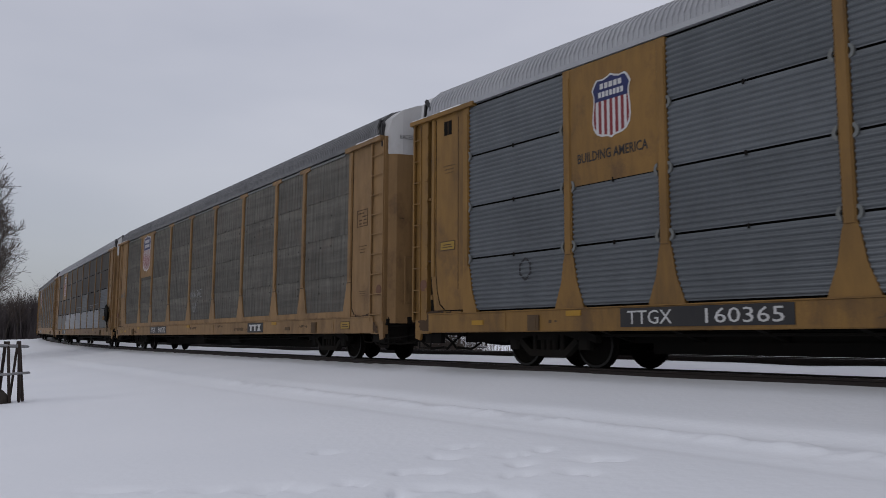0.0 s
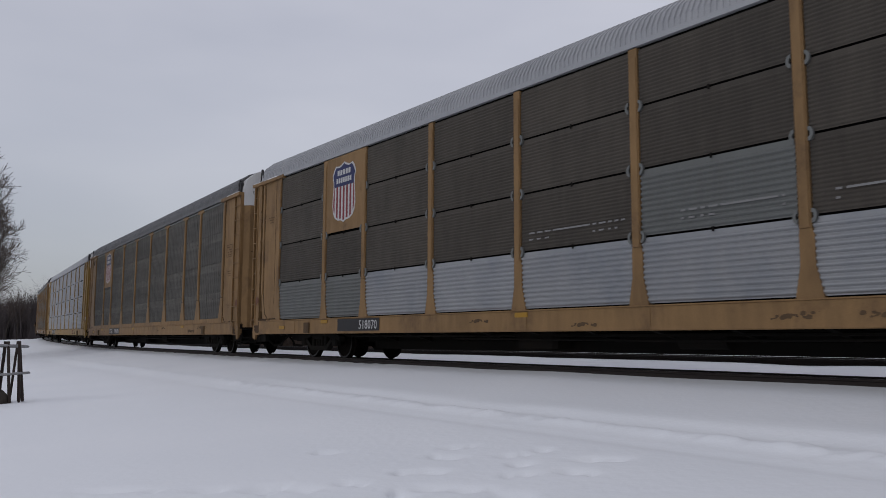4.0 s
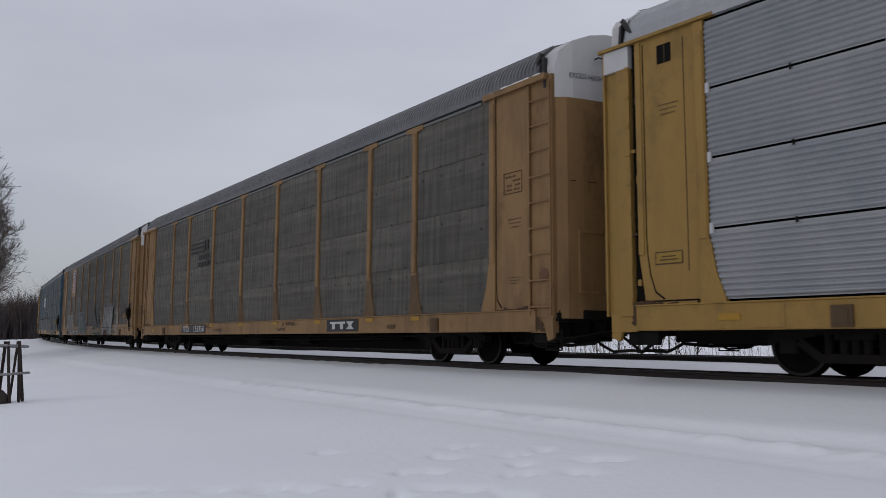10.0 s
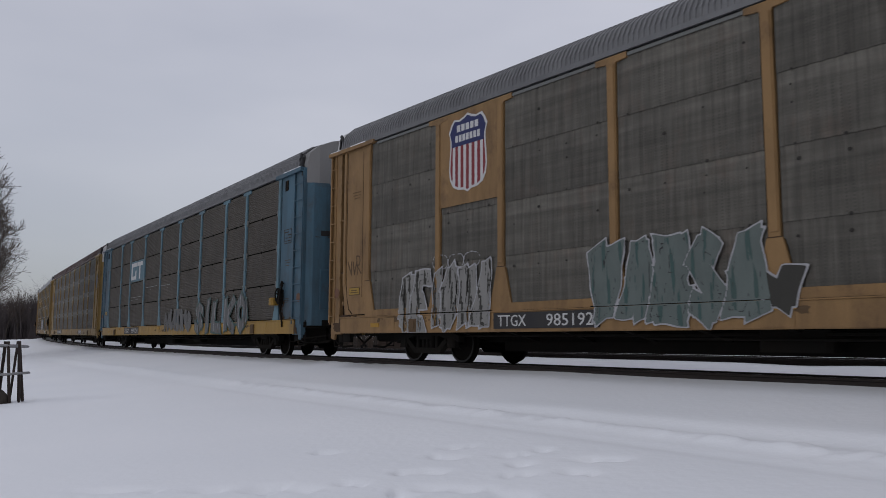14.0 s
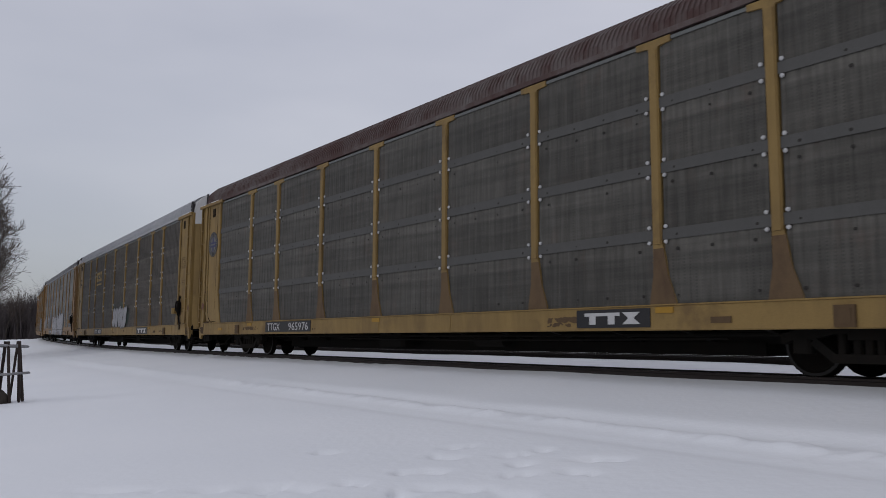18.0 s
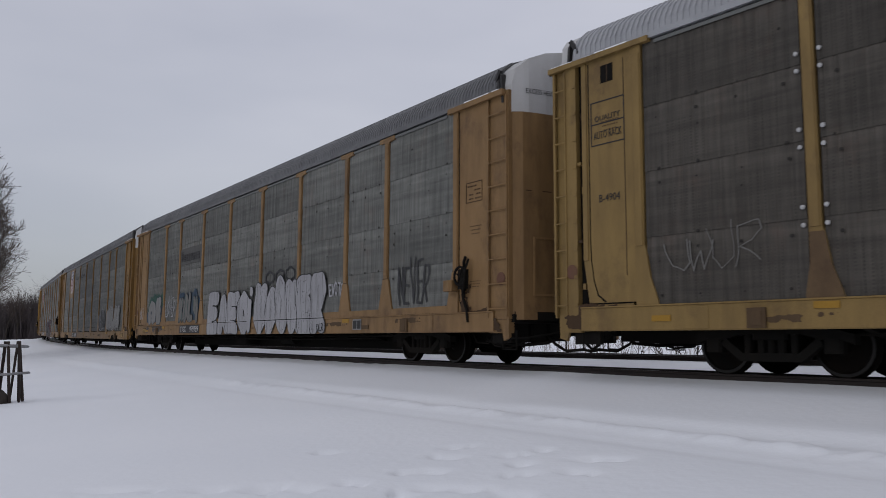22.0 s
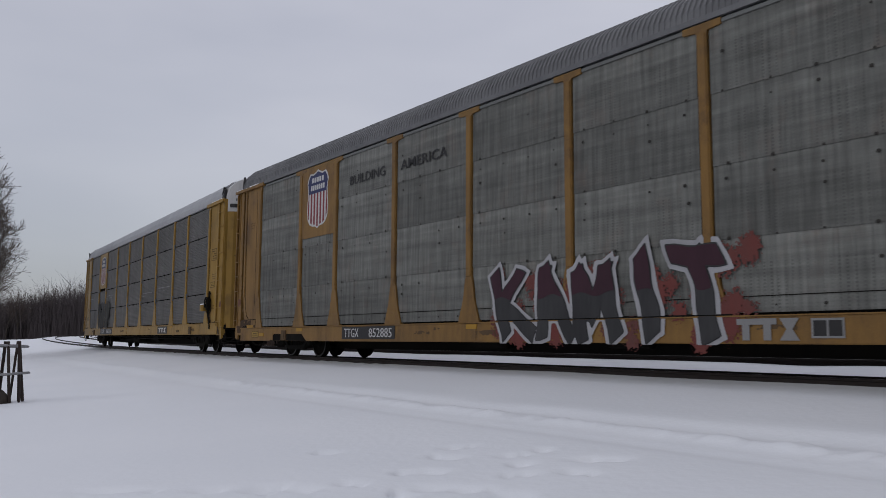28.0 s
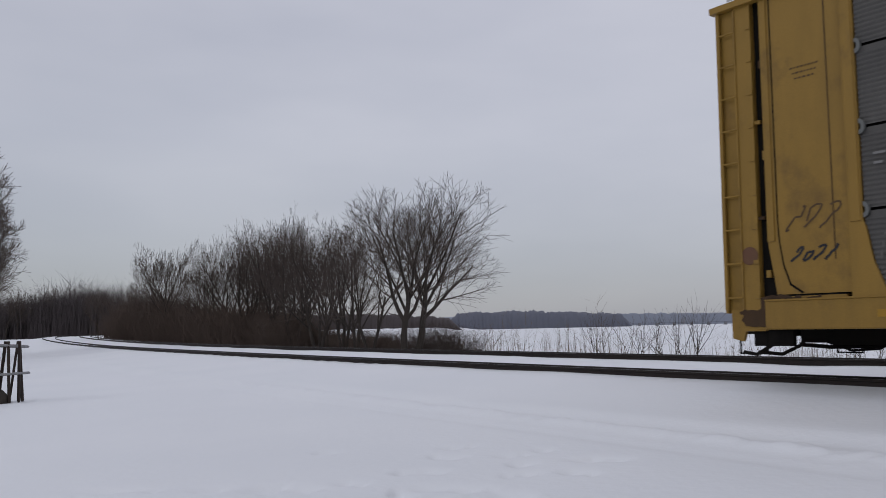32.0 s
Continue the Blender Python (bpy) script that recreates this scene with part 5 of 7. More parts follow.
def build_autorack(i, spec):
    car = new("autorack_car")
    car.rotation_mode = "QUATERNION"
    tagged(car, spec["label"], "railroad car", "train of auto carriers")
    paint, kind = spec["paint"], spec["kind"]
    post_paint = spec.get("posts", paint)
    low = spec.get("low", 0.0)
    z_bot, z_top = 0.62 - low, 1.02 - low
    sheet_bot = spec.get("sheet", 1.055) - low
    sill_paint = spec.get("sill", paint)
    # added near-black core for the unlit interior behind the sheets, and the far side
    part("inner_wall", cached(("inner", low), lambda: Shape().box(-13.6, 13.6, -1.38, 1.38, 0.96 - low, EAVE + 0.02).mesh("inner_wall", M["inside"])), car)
    part("far_wall", cached(("far", kind), lambda: Shape().box(-12.2, 12.2, -1.47, -1.405, 1.0, EAVE).mesh("far_wall", M["steel"])), car)
    part("roof", cached(("roof", spec["roof"], spec.get("ribs", True)), lambda: build_roof(spec.get("ribs", True), M[spec["roof"]], 0.11 if spec.get("ribs", True) else 1.4)), car, spec.get("roof_label", ""))
    part("roof_rail", cached(("roof_rail", spec["roof"]), lambda: Shape().box(ax(27.6), ax(1.0), 1.42, 1.515, EAVE - 0.04, EAVE + 0.05).box(ax(27.6), ax(1.0), -1.515, -1.42, EAVE - 0.04, EAVE + 0.05).mesh("roof_rail", M[spec["roof"]])), car)
    part("underframe", cached(("underframe", low), lambda: build_underframe(low, M["under"], kind)), car)
    part("side_sill", cached(("sill", sill_paint, low), lambda: build_sill(z_bot, z_top, POST_Y - 0.005, M[sill_paint])), car, "long side sill")
    fs = part("side_sill", cached(("sill", sill_paint, low), None), car)
    fs.rotation_euler = (0, 0, math.pi)
    top = EAVE - 0.06
    for a in POSTS:
        ends = a in (POSTS[0], POSTS[-1])
        flare, straight, back = spec.get("foot", 0.34), spec.get("lower", False), 0.0 if ends else spec.get("back", 1.0)
        flip = -1 if a == POSTS[-1] else 1
        key = ("post", post_paint, ends, flare, spec.get("cap", True), low, straight, back, flip)
        post = part("post", cached(key, lambda: build_post(flare, top, z_top - 0.02, spec.get("cap", True) and not ends, M[post_paint], straight, back, flip)), car, at=(ax(a), 0, 0))
        if spec.get("worn") and not ends:
            part("foot_plate", cached(("foot_plate", flare, low, straight, back), lambda: build_foot_plate(flare, z_top + 0.005, straight, back)), post, "rust-browned foot plate")
    if kind == "screen":
        for b in range(9):
            w = POSTS[b + 1] - POSTS[b] - 0.70
            part("eave_strip", cached(("eave_strip", round(w, 2)), lambda: Shape().box(-w / 2, w / 2, 0, 0.012, 0, 0.055).mesh("eave_strip", M["patch"])), car, "pale strip under the eave", (ax((POSTS[b] + POSTS[b + 1]) / 2), PANEL_Y + 0.012, top - 0.075))
    # side sheets, four rows in nine bays
    rows = 4
    h = (top - sheet_bot) / rows
    gap = 0.035 if kind == "corr" else 0.0
    level = spec.get("levels", (0, 1, 2, 3, 4))
    for b in range(9):
        w = POSTS[b + 1] - POSTS[b] - (0.205 if kind == "corr" else 0.232)
        c = (POSTS[b + 1] + POSTS[b]) / 2
        for r in range(rows):
            if (b, r) in spec.get("skip", ()):
                continue
            mat = spec.get("sheets", {}).get((b, r)) or spec.get("rows", [spec["sheet_mat"]] * 4)[r]
            if kind == "corr":
                cut = True if r == 0 and spec.get("foot", 0.34) and spec.get("back", 1.0) == 1.0 else 0.0
                me = cached(("corr", round(w, 2), round((level[r + 1] - level[r]) * h, 3), cut, mat), lambda: build_corrugated(w, (level[r + 1] - level[r]) * h - gap, cut, M[mat], mat in ("steel", "brown")))
            else:
                cut = r == 0 and bool(spec.get("foot", 0.34)) and spec.get("back", 1.0) == 1.0
                me = cached(("screen", round(w, 2), round(h, 3), mat, cut, spec.get("lower", False)), lambda: build_screen(w, h, M[mat], cut, spec.get("lower", False)))
            part("panel", me, car, at=(ax(c), PANEL_Y, sheet_bot + level[r] * h))
    if kind == "corr":
        clip = cached(("clip", spec.get("clips", "patch")), lambda: build_clip(M[spec.get("clips", "patch")]))
        dot = cached("dot", lambda: Shape().box(-0.016, 0.016, 0, 0.02, -0.05, 0.025, 0.006).mesh("latch", M["under"]))
        for b in range(9):
            for r in range(1, rows):
                if (b, r) in spec.get("skip", ()) and (b, r - 1) in spec.get("skip", ()):
                    continue
                z = sheet_bot + level[r] * h - gap / 2
                for a, turn in ((POSTS[b] + 0.10, math.pi), (POSTS[b + 1] - 0.10, 0.0)):
                    part("clip", clip, car, at=(ax(a), POST_Y, z)).rotation_euler = (0, turn, 0)
                part("latch", dot, car, at=(ax((POSTS[b] + POSTS[b + 1]) / 2), POST_Y - 0.02, z))
    else:
        bolts = Shape()
        rb = random.Random(i)
        for b in range(9):
            for r in range(0, 4):
                z = sheet_bot + r * h + (0.10 if r == 0 else 0.03)
                n = 4 if POSTS[b + 1] - POSTS[b] > 2.3 else 3
                for k in range(n):
                    x = ax(POSTS[b] + (k + 0.5) * (POSTS[b + 1] - POSTS[b]) / n)
                    for zz in ((z - 0.05, z - 0.27) if r else (z,)) + ((z + h / 2,) if spec.get("dots", True) and (b + r + k) % 3 == 0 else ()):
                        if rb.random() < 0.25:
                            continue
                        q, e = rb.uniform(0.014, 0.030), rb.uniform(-0.04, 0.04)
                        bolts.add([(x + e + q * 1.2 * math.cos(w), PANEL_Y + 0.017, zz + q * math.sin(w)) for w in (0, 0.8, 1.57, 2.36, 3.14, 3.93, 4.71, 5.5)] + [(x + e, PANEL_Y + 0.024, zz)], [(j, (j + 1) % 8, 8) for j in range(8)])
        part("bolts", bolts.mesh("bolts", M["bolt"]), car, "rows of dark bolt heads")["kind"] = "stuff"
        if spec.get("bands"):
            for b in range(9):
                w = POSTS[b + 1] - POSTS[b] - 0.18
                for r in (1, 2, 3):
                    part("joint_strip", cached(("strip", round(w, 2)), lambda: Shape().box(-w / 2, w / 2, 0, 0.006, -0.085, 0.085).mesh("joint_strip", M["band"])), car, "pale joint strip",
                         (ax((POSTS[b] + POSTS[b + 1]) / 2), PANEL_Y + 0.012, sheet_bot + r * h))
        if spec.get("studs"):
            stud = cached("stud", lambda: Shape().lathe_y([(0.034, 0), (0.030, 0.02), (0.012, 0.03)], seg=8).mesh("stud", M["white"]))
            for a in POSTS[1:-1]:
                for r in (1, 2, 3):
                    for d in (-0.16, 0.16):
                        for dz in (-0.12, 0.12):
                            part("stud", stud, car, at=(ax(a + d), PANEL_Y + 0.02, sheet_bot + r * h + dz))
        if spec.get("lower", False):
            for b in range(9):
                w = POSTS[b + 1] - POSTS[b] - 0.5
                part("kick_rail", cached(("kick", round(w, 2), post_paint), lambda: Shape().box(-w / 2, w / 2, -0.02, 0.02, 0, 0.145, 0.01).mesh("kick_rail", M[post_paint])), car, at=(ax((POSTS[b] + POSTS[b + 1]) / 2), POST_Y - 0.018, z_top + 0.005))
    for rear in (True, False):
        end_section(car, spec, rear)
        cp = part("coupler", cached("coupler", build_coupler), car)
        cp.rotation_euler = (0, 0, math.pi if rear else 0)
    if spec.get("brake"):
        add_brake(car, paint, spec["brake"])
    wheels = []
    for x in (TRUCK_HALF, -TRUCK_HALF):
        t, ws = build_truck(car, x)
        wheels += ws
    if spec.get("skirt"):
        sk = Shape()
        sk.prism_x([(1.34, 0.63), (1.30, 0.63), (0.62, 0.22), (0.66, 0.20)], ax(22.9), ax(9.2))
        part("skirt", sk.mesh("skirt", M["skirt"]), car, "sloping grey-brown underfloor sheet")
        rib = cached("skirt_rib", lambda: Shape().prism_x([(1.42, 0.62), (1.30, 0.62), (0.66, 0.22), (0.80, 0.20)], -0.03, 0.03).mesh("rib", M["under"]))
        for k in range(11):
            part("rib", rib, car, at=(ax(9.6 + 1.3 * k), 0, 0))
    for a in (4.3, 24.3):
        part("jacking_pad", cached(("jack", low), lambda: Shape().box(-0.14, 0.14, 0, 0.05, z_bot + 0.02, z_top - 0.10, 0.015).box(-0.09, 0.09, 0.05, 0.06, z_bot + 0.06, z_top - 0.15).mesh("jacking_pad", M["soil"])), car, "rusty jacking pad", (ax(a), POST_Y - 0.004, 0))
    for a, z, mat in spec.get("patches", [(q + 0.1, 0.885, "fresh") for q in (POSTS[1:-1] if i == 5 else POSTS[1:-1:3])] + [(2.72, 0.76, "fresh"), (22.5, 0.72, "soil")]):
        part("paint_patch", cached(("paint_patch", mat), lambda: Shape().box(-0.17, 0.17, 0, 0.014, 0, 0.09).mesh("paint_patch", M[mat])), car, "retouched patch on the sill", (ax(a), POST_Y - 0.004, z - low))
    for a in spec.get("sill_card", ()):
        part("placard", cached("placard_yellow", build_card), car, "small framed yellow placard on the sill", (ax(a), POST_Y + 0.002, z_bot + 0.10))
    add_stains(car, i, low)
    for a in spec.get("box", ()):
        part("placard", cached("two_box", lambda: Shape().box(-0.22, 0.22, 0, 0.004, 0, 0.26, mi=0).box(-0.19, -0.015, 0.0041, 0.007, 0.03, 0.23, mi=1).box(0.015, 0.19, 0.0041, 0.007, 0.03, 0.23, mi=1).mesh("placard", M["gray"], M["black"])), car, "small black and white placard", (ax(a), POST_Y + 0.004, z_bot + 0.08))
    if spec.get("seam"):
        for b in range(9):
            w = POSTS[b + 1] - POSTS[b] - 0.55
            part("seam", cached(("seam", round(w, 2)), lambda: Shape().box(-w / 2, w / 2, -0.002, 0.004, 0, 0.013).mesh("seam", M["inside"])), car, at=(ax((POSTS[b] + POSTS[b + 1]) / 2), PANEL_Y + 0.012, sheet_bot + 0.22))
    for a0, a1, z in spec.get("chalk", ()):
        s = Shape()
        rc = random.Random(int(a0 * 100))
        x = a0
        while x < a1:
            w = rc.choice((0.08, 0.15, 0.5, 0.9))
            s.box(ax(min(x + w, a1)), ax(x), 0, 0.003, z, z + 0.03)
            if w < 0.2:
                s.box(ax(min(x + w * 0.7, a1)), ax(x), 0, 0.003, z - 0.12, z - 0.09)
            x += w + 0.06
        part("chalk_line", s.mesh("chalk_line", M["gray"]), car, "pale chalked dashes", (0, PANEL_Y + 0.030, 0))["kind"] = "stuff"
    # painted marks
    if spec.get("shield"):
        a, z0, z1 = spec["shield"]
        bp = spec.get("board", 3.25)
        bw = POSTS[2] - POSTS[1] - 0.14
        part("logo_panel", cached(("logo_panel", paint, round(bp, 2), low), lambda: Shape().box(-bw / 2, bw / 2, 0, 0.012, bp, top, 0.004).mesh("logo_panel", M[spec.get("board_paint", paint)])), car, "painted panel behind the shield", (ax(6.185), PANEL_Y + 0.018, 0))
        k = (z1 - z0)
        part("shield", cached(("shield", round(k, 2)), lambda: build_shield(k * 0.76, k)), car, "blue, red and white painted shield", (ax(6.185), PANEL_Y + 0.031, z0))
    if spec.get("number"):
        a0, a1, text = spec["number"]
        number_board(car, a0, a1, z_bot + 0.06, z_top - 0.04, text, POST_Y + 0.003, spec.get("mark_share", 0.32), spec.get("board_dark", True))
    if spec.get("slab"):
        a0, a1, ink, board = spec["slab"]
        slab_mark(car, a0, a1, z_bot + 0.05, z_top - 0.05, POST_Y + 0.003, ink, board)
    return car, wheels


# ---- the ground: one snow sheet in rings round the camera, out to the horizon ----
LAKE_Z = -4.0
FOOT = random.Random(5)
FOOTPRINTS = []
for px, py, wide in ((-1.58, 7.26, 1.5), (-3.0, 7.3, 3.2), (-2.08, 7.18, 1.6), (-1.32, 9.14, 1.3), (-0.30, 7.8, 1.6), (-0.09, 7.76, 1.0), (-0.15, 7.07, 2.2), (0.02, 8.5, 1.6),
                     (0.06, 9.1, 1.4), (0.63, 8.42, 1.2), (0.73, 7.95, 1.2), (0.71, 7.48, 1.2), (0.98, 8.64, 1.0), (1.37, 8.0, 1.9), (1.63, 7.92, 1.4), (1.14, 7.44, 1.3),
                     (-1.26, 7.15, 2.0), (-0.91, 7.35, 1.0), (0.16, 6.96, 1.5), (0.49, 6.7, 1.8), (-1.67, 7.13, 1.2), (-0.35, 6.85, 1.4)):
    FOOTPRINTS.append((px, py, FOOT.uniform(0.75, 1.0), wide))
    FOOTPRINTS.append((px + FOOT.uniform(-0.16, 0.16) * wide, py + FOOT.uniform(-0.12, 0.12), FOOT.uniform(0.35, 0.7), 0.7))


def ground_height(x, y):
    u, l = beside(x, y)
    x, y = np.asarray(x, float).ravel(), np.asarray(y, float).ravel()
    fine = np.arange(-70.0, 70.0, 0.05)
    curve = np.interp(fine, [-60, -34, -22, -16, -11, -8.5, -7.2, -6.4, -5.5, -3.8, -2.6, -1.6, -0.95, -0.7, 0.66, 0.72, 0.84, 1.15, 1.8, 2.6, 4.2, 7.0, 12.0],
                     [-4, -4, -2.6, -1.3, -0.85, -0.65, -0.5, -0.26, -0.12, -0.11, -0.19, -0.25, -0.23, -0.18, -0.10, -0.115, -0.140, -0.185, -0.26, -0.34, -0.48, -0.60, -0.65])
    soft = np.convolve(curve, np.hanning(43) / np.hanning(43).sum(), mode="same")
    far = np.clip((np.abs(fine - 0.0) - 1.2) / 0.6, 0, 1) * (np.abs(fine) < 65)
    base = np.interp(l, fine, curve * (1 - far) + soft * far)
    wobble = np.array([noise.noise((a * 0.5, b * 0.5, 0.0)) for a, b in zip(x, y)])
    z = base + rise(np.clip(u, -200, 300)) + wobble * np.interp(np.abs(l - 3), [0, 3, 8, 40], [0.012, 0.02, 0.035, 0.10])
    # two wheel ruts beside the line, with thrown-up edges
    wander = 0.10 * np.sin(u * 0.21) + 0.05 * np.sin(u * 0.83 + 1.0)
    fade = np.interp(u, [-30, 40, 75], [1.0, 1.0, 0.2])
    clump = np.array([noise.noise((a * 2.2, b * 2.2, 4.0)) for a, b in zip(x, y)]) if len(x) < 3 else np.where(np.abs(l - 4.2) < 0.8, np.array([noise.noise((a * 2.6, b * 2.6, 4.0)) + 0.6 * noise.noise((a * 7, b * 7, 1.0)) if abs(q - 4.2) < 0.8 else 0.0 for a, b, q in zip(x, y, l)]), 0.0)
    low = l - 4.20 - 0.4 * wander
    high = l - 3.38 - 0.3 * wander - 0.03 * np.clip(u - 5, -8, 20)
    bank = np.where(low > 0, np.exp(-(low / 0.16) ** 2), np.exp(-(low / 0.30) ** 2))
    shelf = np.where(high > 0, np.exp(-(high / 0.20) ** 2), np.exp(-(high / 0.55) ** 2))
    z += fade * (0.050 * np.clip(1 + 0.8 * clump, 0.3, 2.0) * bank - 0.030 * np.exp(-((low + 0.42) / 0.22) ** 2) + 0.040 * (1 + 0.5 * wobble) * shelf
                 - 0.018 * np.exp(-((low - 0.55) / 0.15) ** 2))
    for fx, fy, s, wide in FOOTPRINTS:
        near = (np.abs(x - fx) < 0.7) & (np.abs(y - fy) < 0.7)
        if near.any():
            q = ((x[near] - fx) / (0.085 * wide)) ** 2 + ((y[near] - fy) / 0.11) ** 2
            z[near] += s * (-0.055 * np.exp(-q))
    lake = (l < -30) & (u < 400)
    z[lake] = np.minimum(z[lake], LAKE_Z)
    return z


def build_ground():
    radii, r = [0.0], 1.2
    while r < 3600:
        radii.append(r)
        r *= 1.0055 if 6.4 < r < 10.5 else 1.0075 if 5.5 < r < 20 else (1.03 if r < 120 else 1.12)
    fine = np.linspace(-34, 34, 273)
    rough = np.linspace(34, 326, 60)[1:-1]
    ang = np.radians(np.concatenate([fine, rough]))
    n = len(ang)
    R, A = np.meshgrid(radii[1:], ang, indexing="ij")
    X, Y = (R * np.sin(A)).ravel(), (R * np.cos(A)).ravel()
    Z = ground_height(X, Y)
    verts = [(0, 0, float(ground_height([0.01], [0.01])[0]))] + list(zip(X.tolist(), Y.tolist(), Z.tolist()))
    faces = [(0, 1 + (j + 1) % n, 1 + j) for j in range(n)]
    for i in range(len(radii) - 2):
        o = 1 + i * n
        faces += [(o + j, o + (j + 1) % n, o + n + (j + 1) % n, o + n + j) for j in range(n)]
    s = Shape()
    s.v, s.f, s.mi = verts, faces, [0] * len(faces)
    return s.mesh("ground", SNOW, smooth=True)


ground = tagged(new("ground", build_ground()), "snow-covered ground sloping down to a frozen lake", "snow ground", kind="structure")

# ---- two tracks, their rails standing out of the snow ----
RAIL = [(-0.065, -0.17), (-0.065, -0.155), (-0.012, -0.135), (-0.009, -0.045), (-0.034, -0.030), (-0.036, -0.004), (-0.026, 0.0),
        (0.026, 0.0), (0.036, -0.004), (0.034, -0.030), (0.009, -0.045), (0.012, -0.135), (0.065, -0.155), (0.065, -0.17)]


def build_rail(l, drop):
    s = Shape()
    us = np.concatenate([np.arange(-90, 110, 2.0), np.arange(110, 330, 4.0)])
    v, n = [], len(RAIL)
    for u in us:
        for dy, dz in RAIL:
            p = on_track(u, l + dy, dz)
            v.append((p[0], p[1], p[2] - drop))
    f, mi = [], []
    for i in range(len(us) - 1):
        for j in range(n):
            f.append((i * n + j, i * n + (j + 1) % n, (i + 1) * n + (j + 1) % n, (i + 1) * n + j))
    s.add(v, f)
    s.mi = [1 if j in (6,) else 0 for i in range(len(us) - 1) for j in range(n)]
    return s.mesh("rail", M["rail"], M["railtop"])


for k in range(2):
    line = tagged(new("railway_track"), "snow-filled railway track with dark rusty rails" if k == 0 else "second snow-filled track nearer the lake", "railway track", kind="structure")
    for l in (0.75, -0.75):
        part("rail", build_rail(l - k * TRACK_GAP, ((RAIL_DROP if l > 0 else 0.05) if k == 0 else 0.0) - k * TRACK_GAP * math.sin(CANT)), line)


# ---- bare trees and brush on the bank ----
def ground_at(x, y):
    return float(ground_height([x], [y])[0])


def grow_tree(name, x, y, height, seed, stems=1, kids=(5, 6, 5, 4), width=None, flare=0.30, lean=0.0, curl=0.10, girth=1.0, twig=0.008, label="bare leafless tree on the snowy bank", open_angle=(20, 56), low=0.45, trunk_share=0.46, limb=1.25, phase=None, apart=0.18):
    """A bare tree: stems, limbs and ever finer twigs that bend upwards; scaled to its full height and crown width."""
    rnd = random.Random(seed)
    lines = []
    last = len(kids)

    def branch(p, d, length, r, level):
        steps = 6 if level <= 1 else (4 if level == 2 else 2)
        wig = (0.08, 0.09, 0.11, 0.12, 0.14, 0.14)[level]
        path, rad, dirs = [p], [r], [d]
        for k in range(steps):
            d = (d + Vector((rnd.gauss(0, wig), rnd.gauss(0, wig), rnd.gauss(0, wig * 0.6) + curl * (0.4 if level == 0 else 1.0)))).normalized()
            p = p + d * (length / steps)
            path.append(p)
            dirs.append(d)
            rad.append(max(r * (1 - (0.55 if level == 0 else 0.70) * (k + 1) / steps), twig * 0.55))
        lines.append((level, path, rad))
        if level >= last:
            return
        n = kids[level]
        az = rnd.uniform(0, 6.28)
        for c in range(n):
            t = (low if level == 0 else 0.18) + (1 - (low if level == 0 else 0.18)) * (c + rnd.random()) / n
            k = min(int(t * steps), steps - 1)
            f = t * steps - k
            q, dd = path[k].lerp(path[k + 1], f), dirs[k + 1]
            az += 2.4 + rnd.gauss(0, 0.4)
            ref = Vector((0, 0, 1)) if abs(dd.z) < 0.9 else Vector((1, 0, 0))
            e1 = dd.cross(ref).normalized()
            e2 = dd.cross(e1)
            ang = radians(open_angle[1] + (open_angle[0] - open_angle[1]) * (t * 0.7 + 0.3 * rnd.random()))
            nd = (dd * math.cos(ang) + (e1 * math.cos(az) + e2 * math.sin(az)) * math.sin(ang)).normalized()
            rr = rad[k] * (1 - f) + rad[k + 1] * f
            branch(q, nd, length * ((limb - 0.25 * t) if level == 0 else (0.74 - 0.38 * t)) * rnd.uniform(0.8, 1.15), max(rr * (rnd.uniform(0.55, 0.82) if level == 0 else rnd.uniform(0.48, 0.66)), twig * 0.7), level + 1)

    for k in range(stems):
        w = 2 * math.pi * k / stems + (seed if phase is None else phase)
        o = Vector((math.cos(w), math.sin(w), 0)) * (apart * girth if stems > 1 else 0)
        d = (Vector((math.cos(w) * flare + lean, math.sin(w) * flare, 1)) if stems > 1 else Vector((lean, 0, 1))).normalized()
        branch(o, d, height * trunk_share * rnd.uniform(0.85, 1.0), 0.018 * height * girth * rnd.uniform(0.8, 1.1), 0)
    heights = sorted(q.z for l, path, rad in lines if l >= last - 1 for q in path)
    top = heights[int(len(heights) * 0.992)]
    kz = height / top
    reach = sorted(math.hypot(q.x, q.y) for l, path, rad in lines if l >= last - 1 for q in path)
    kr = width / 2 / reach[int(len(reach) * 0.97)] if width else kz
    trunk, crown = Shape(), Shape()
    for l, path, rad in lines:
        pts = [(q.x * kr, q.y * kr, q.z * kz) for q in path]
        (trunk if l <= 1 else crown).tube(pts, rad, 7 if l == 0 else (5 if l == 1 else 3), cap=False)
    tree = tagged(new(name), label, "tree")
    tree.location = (x, y, ground_at(x, y) - 0.08)
    part("trunk", trunk.mesh("trunk", M["bark"], smooth=True), tree)
    part("crown", crown.mesh("crown", M["twig"]), tree, "crown of fine bare twigs")
    return tree


def bearing(px, dist):
    """A place at that distance ahead, by its sideways share of the view."""
    return px * dist, dist


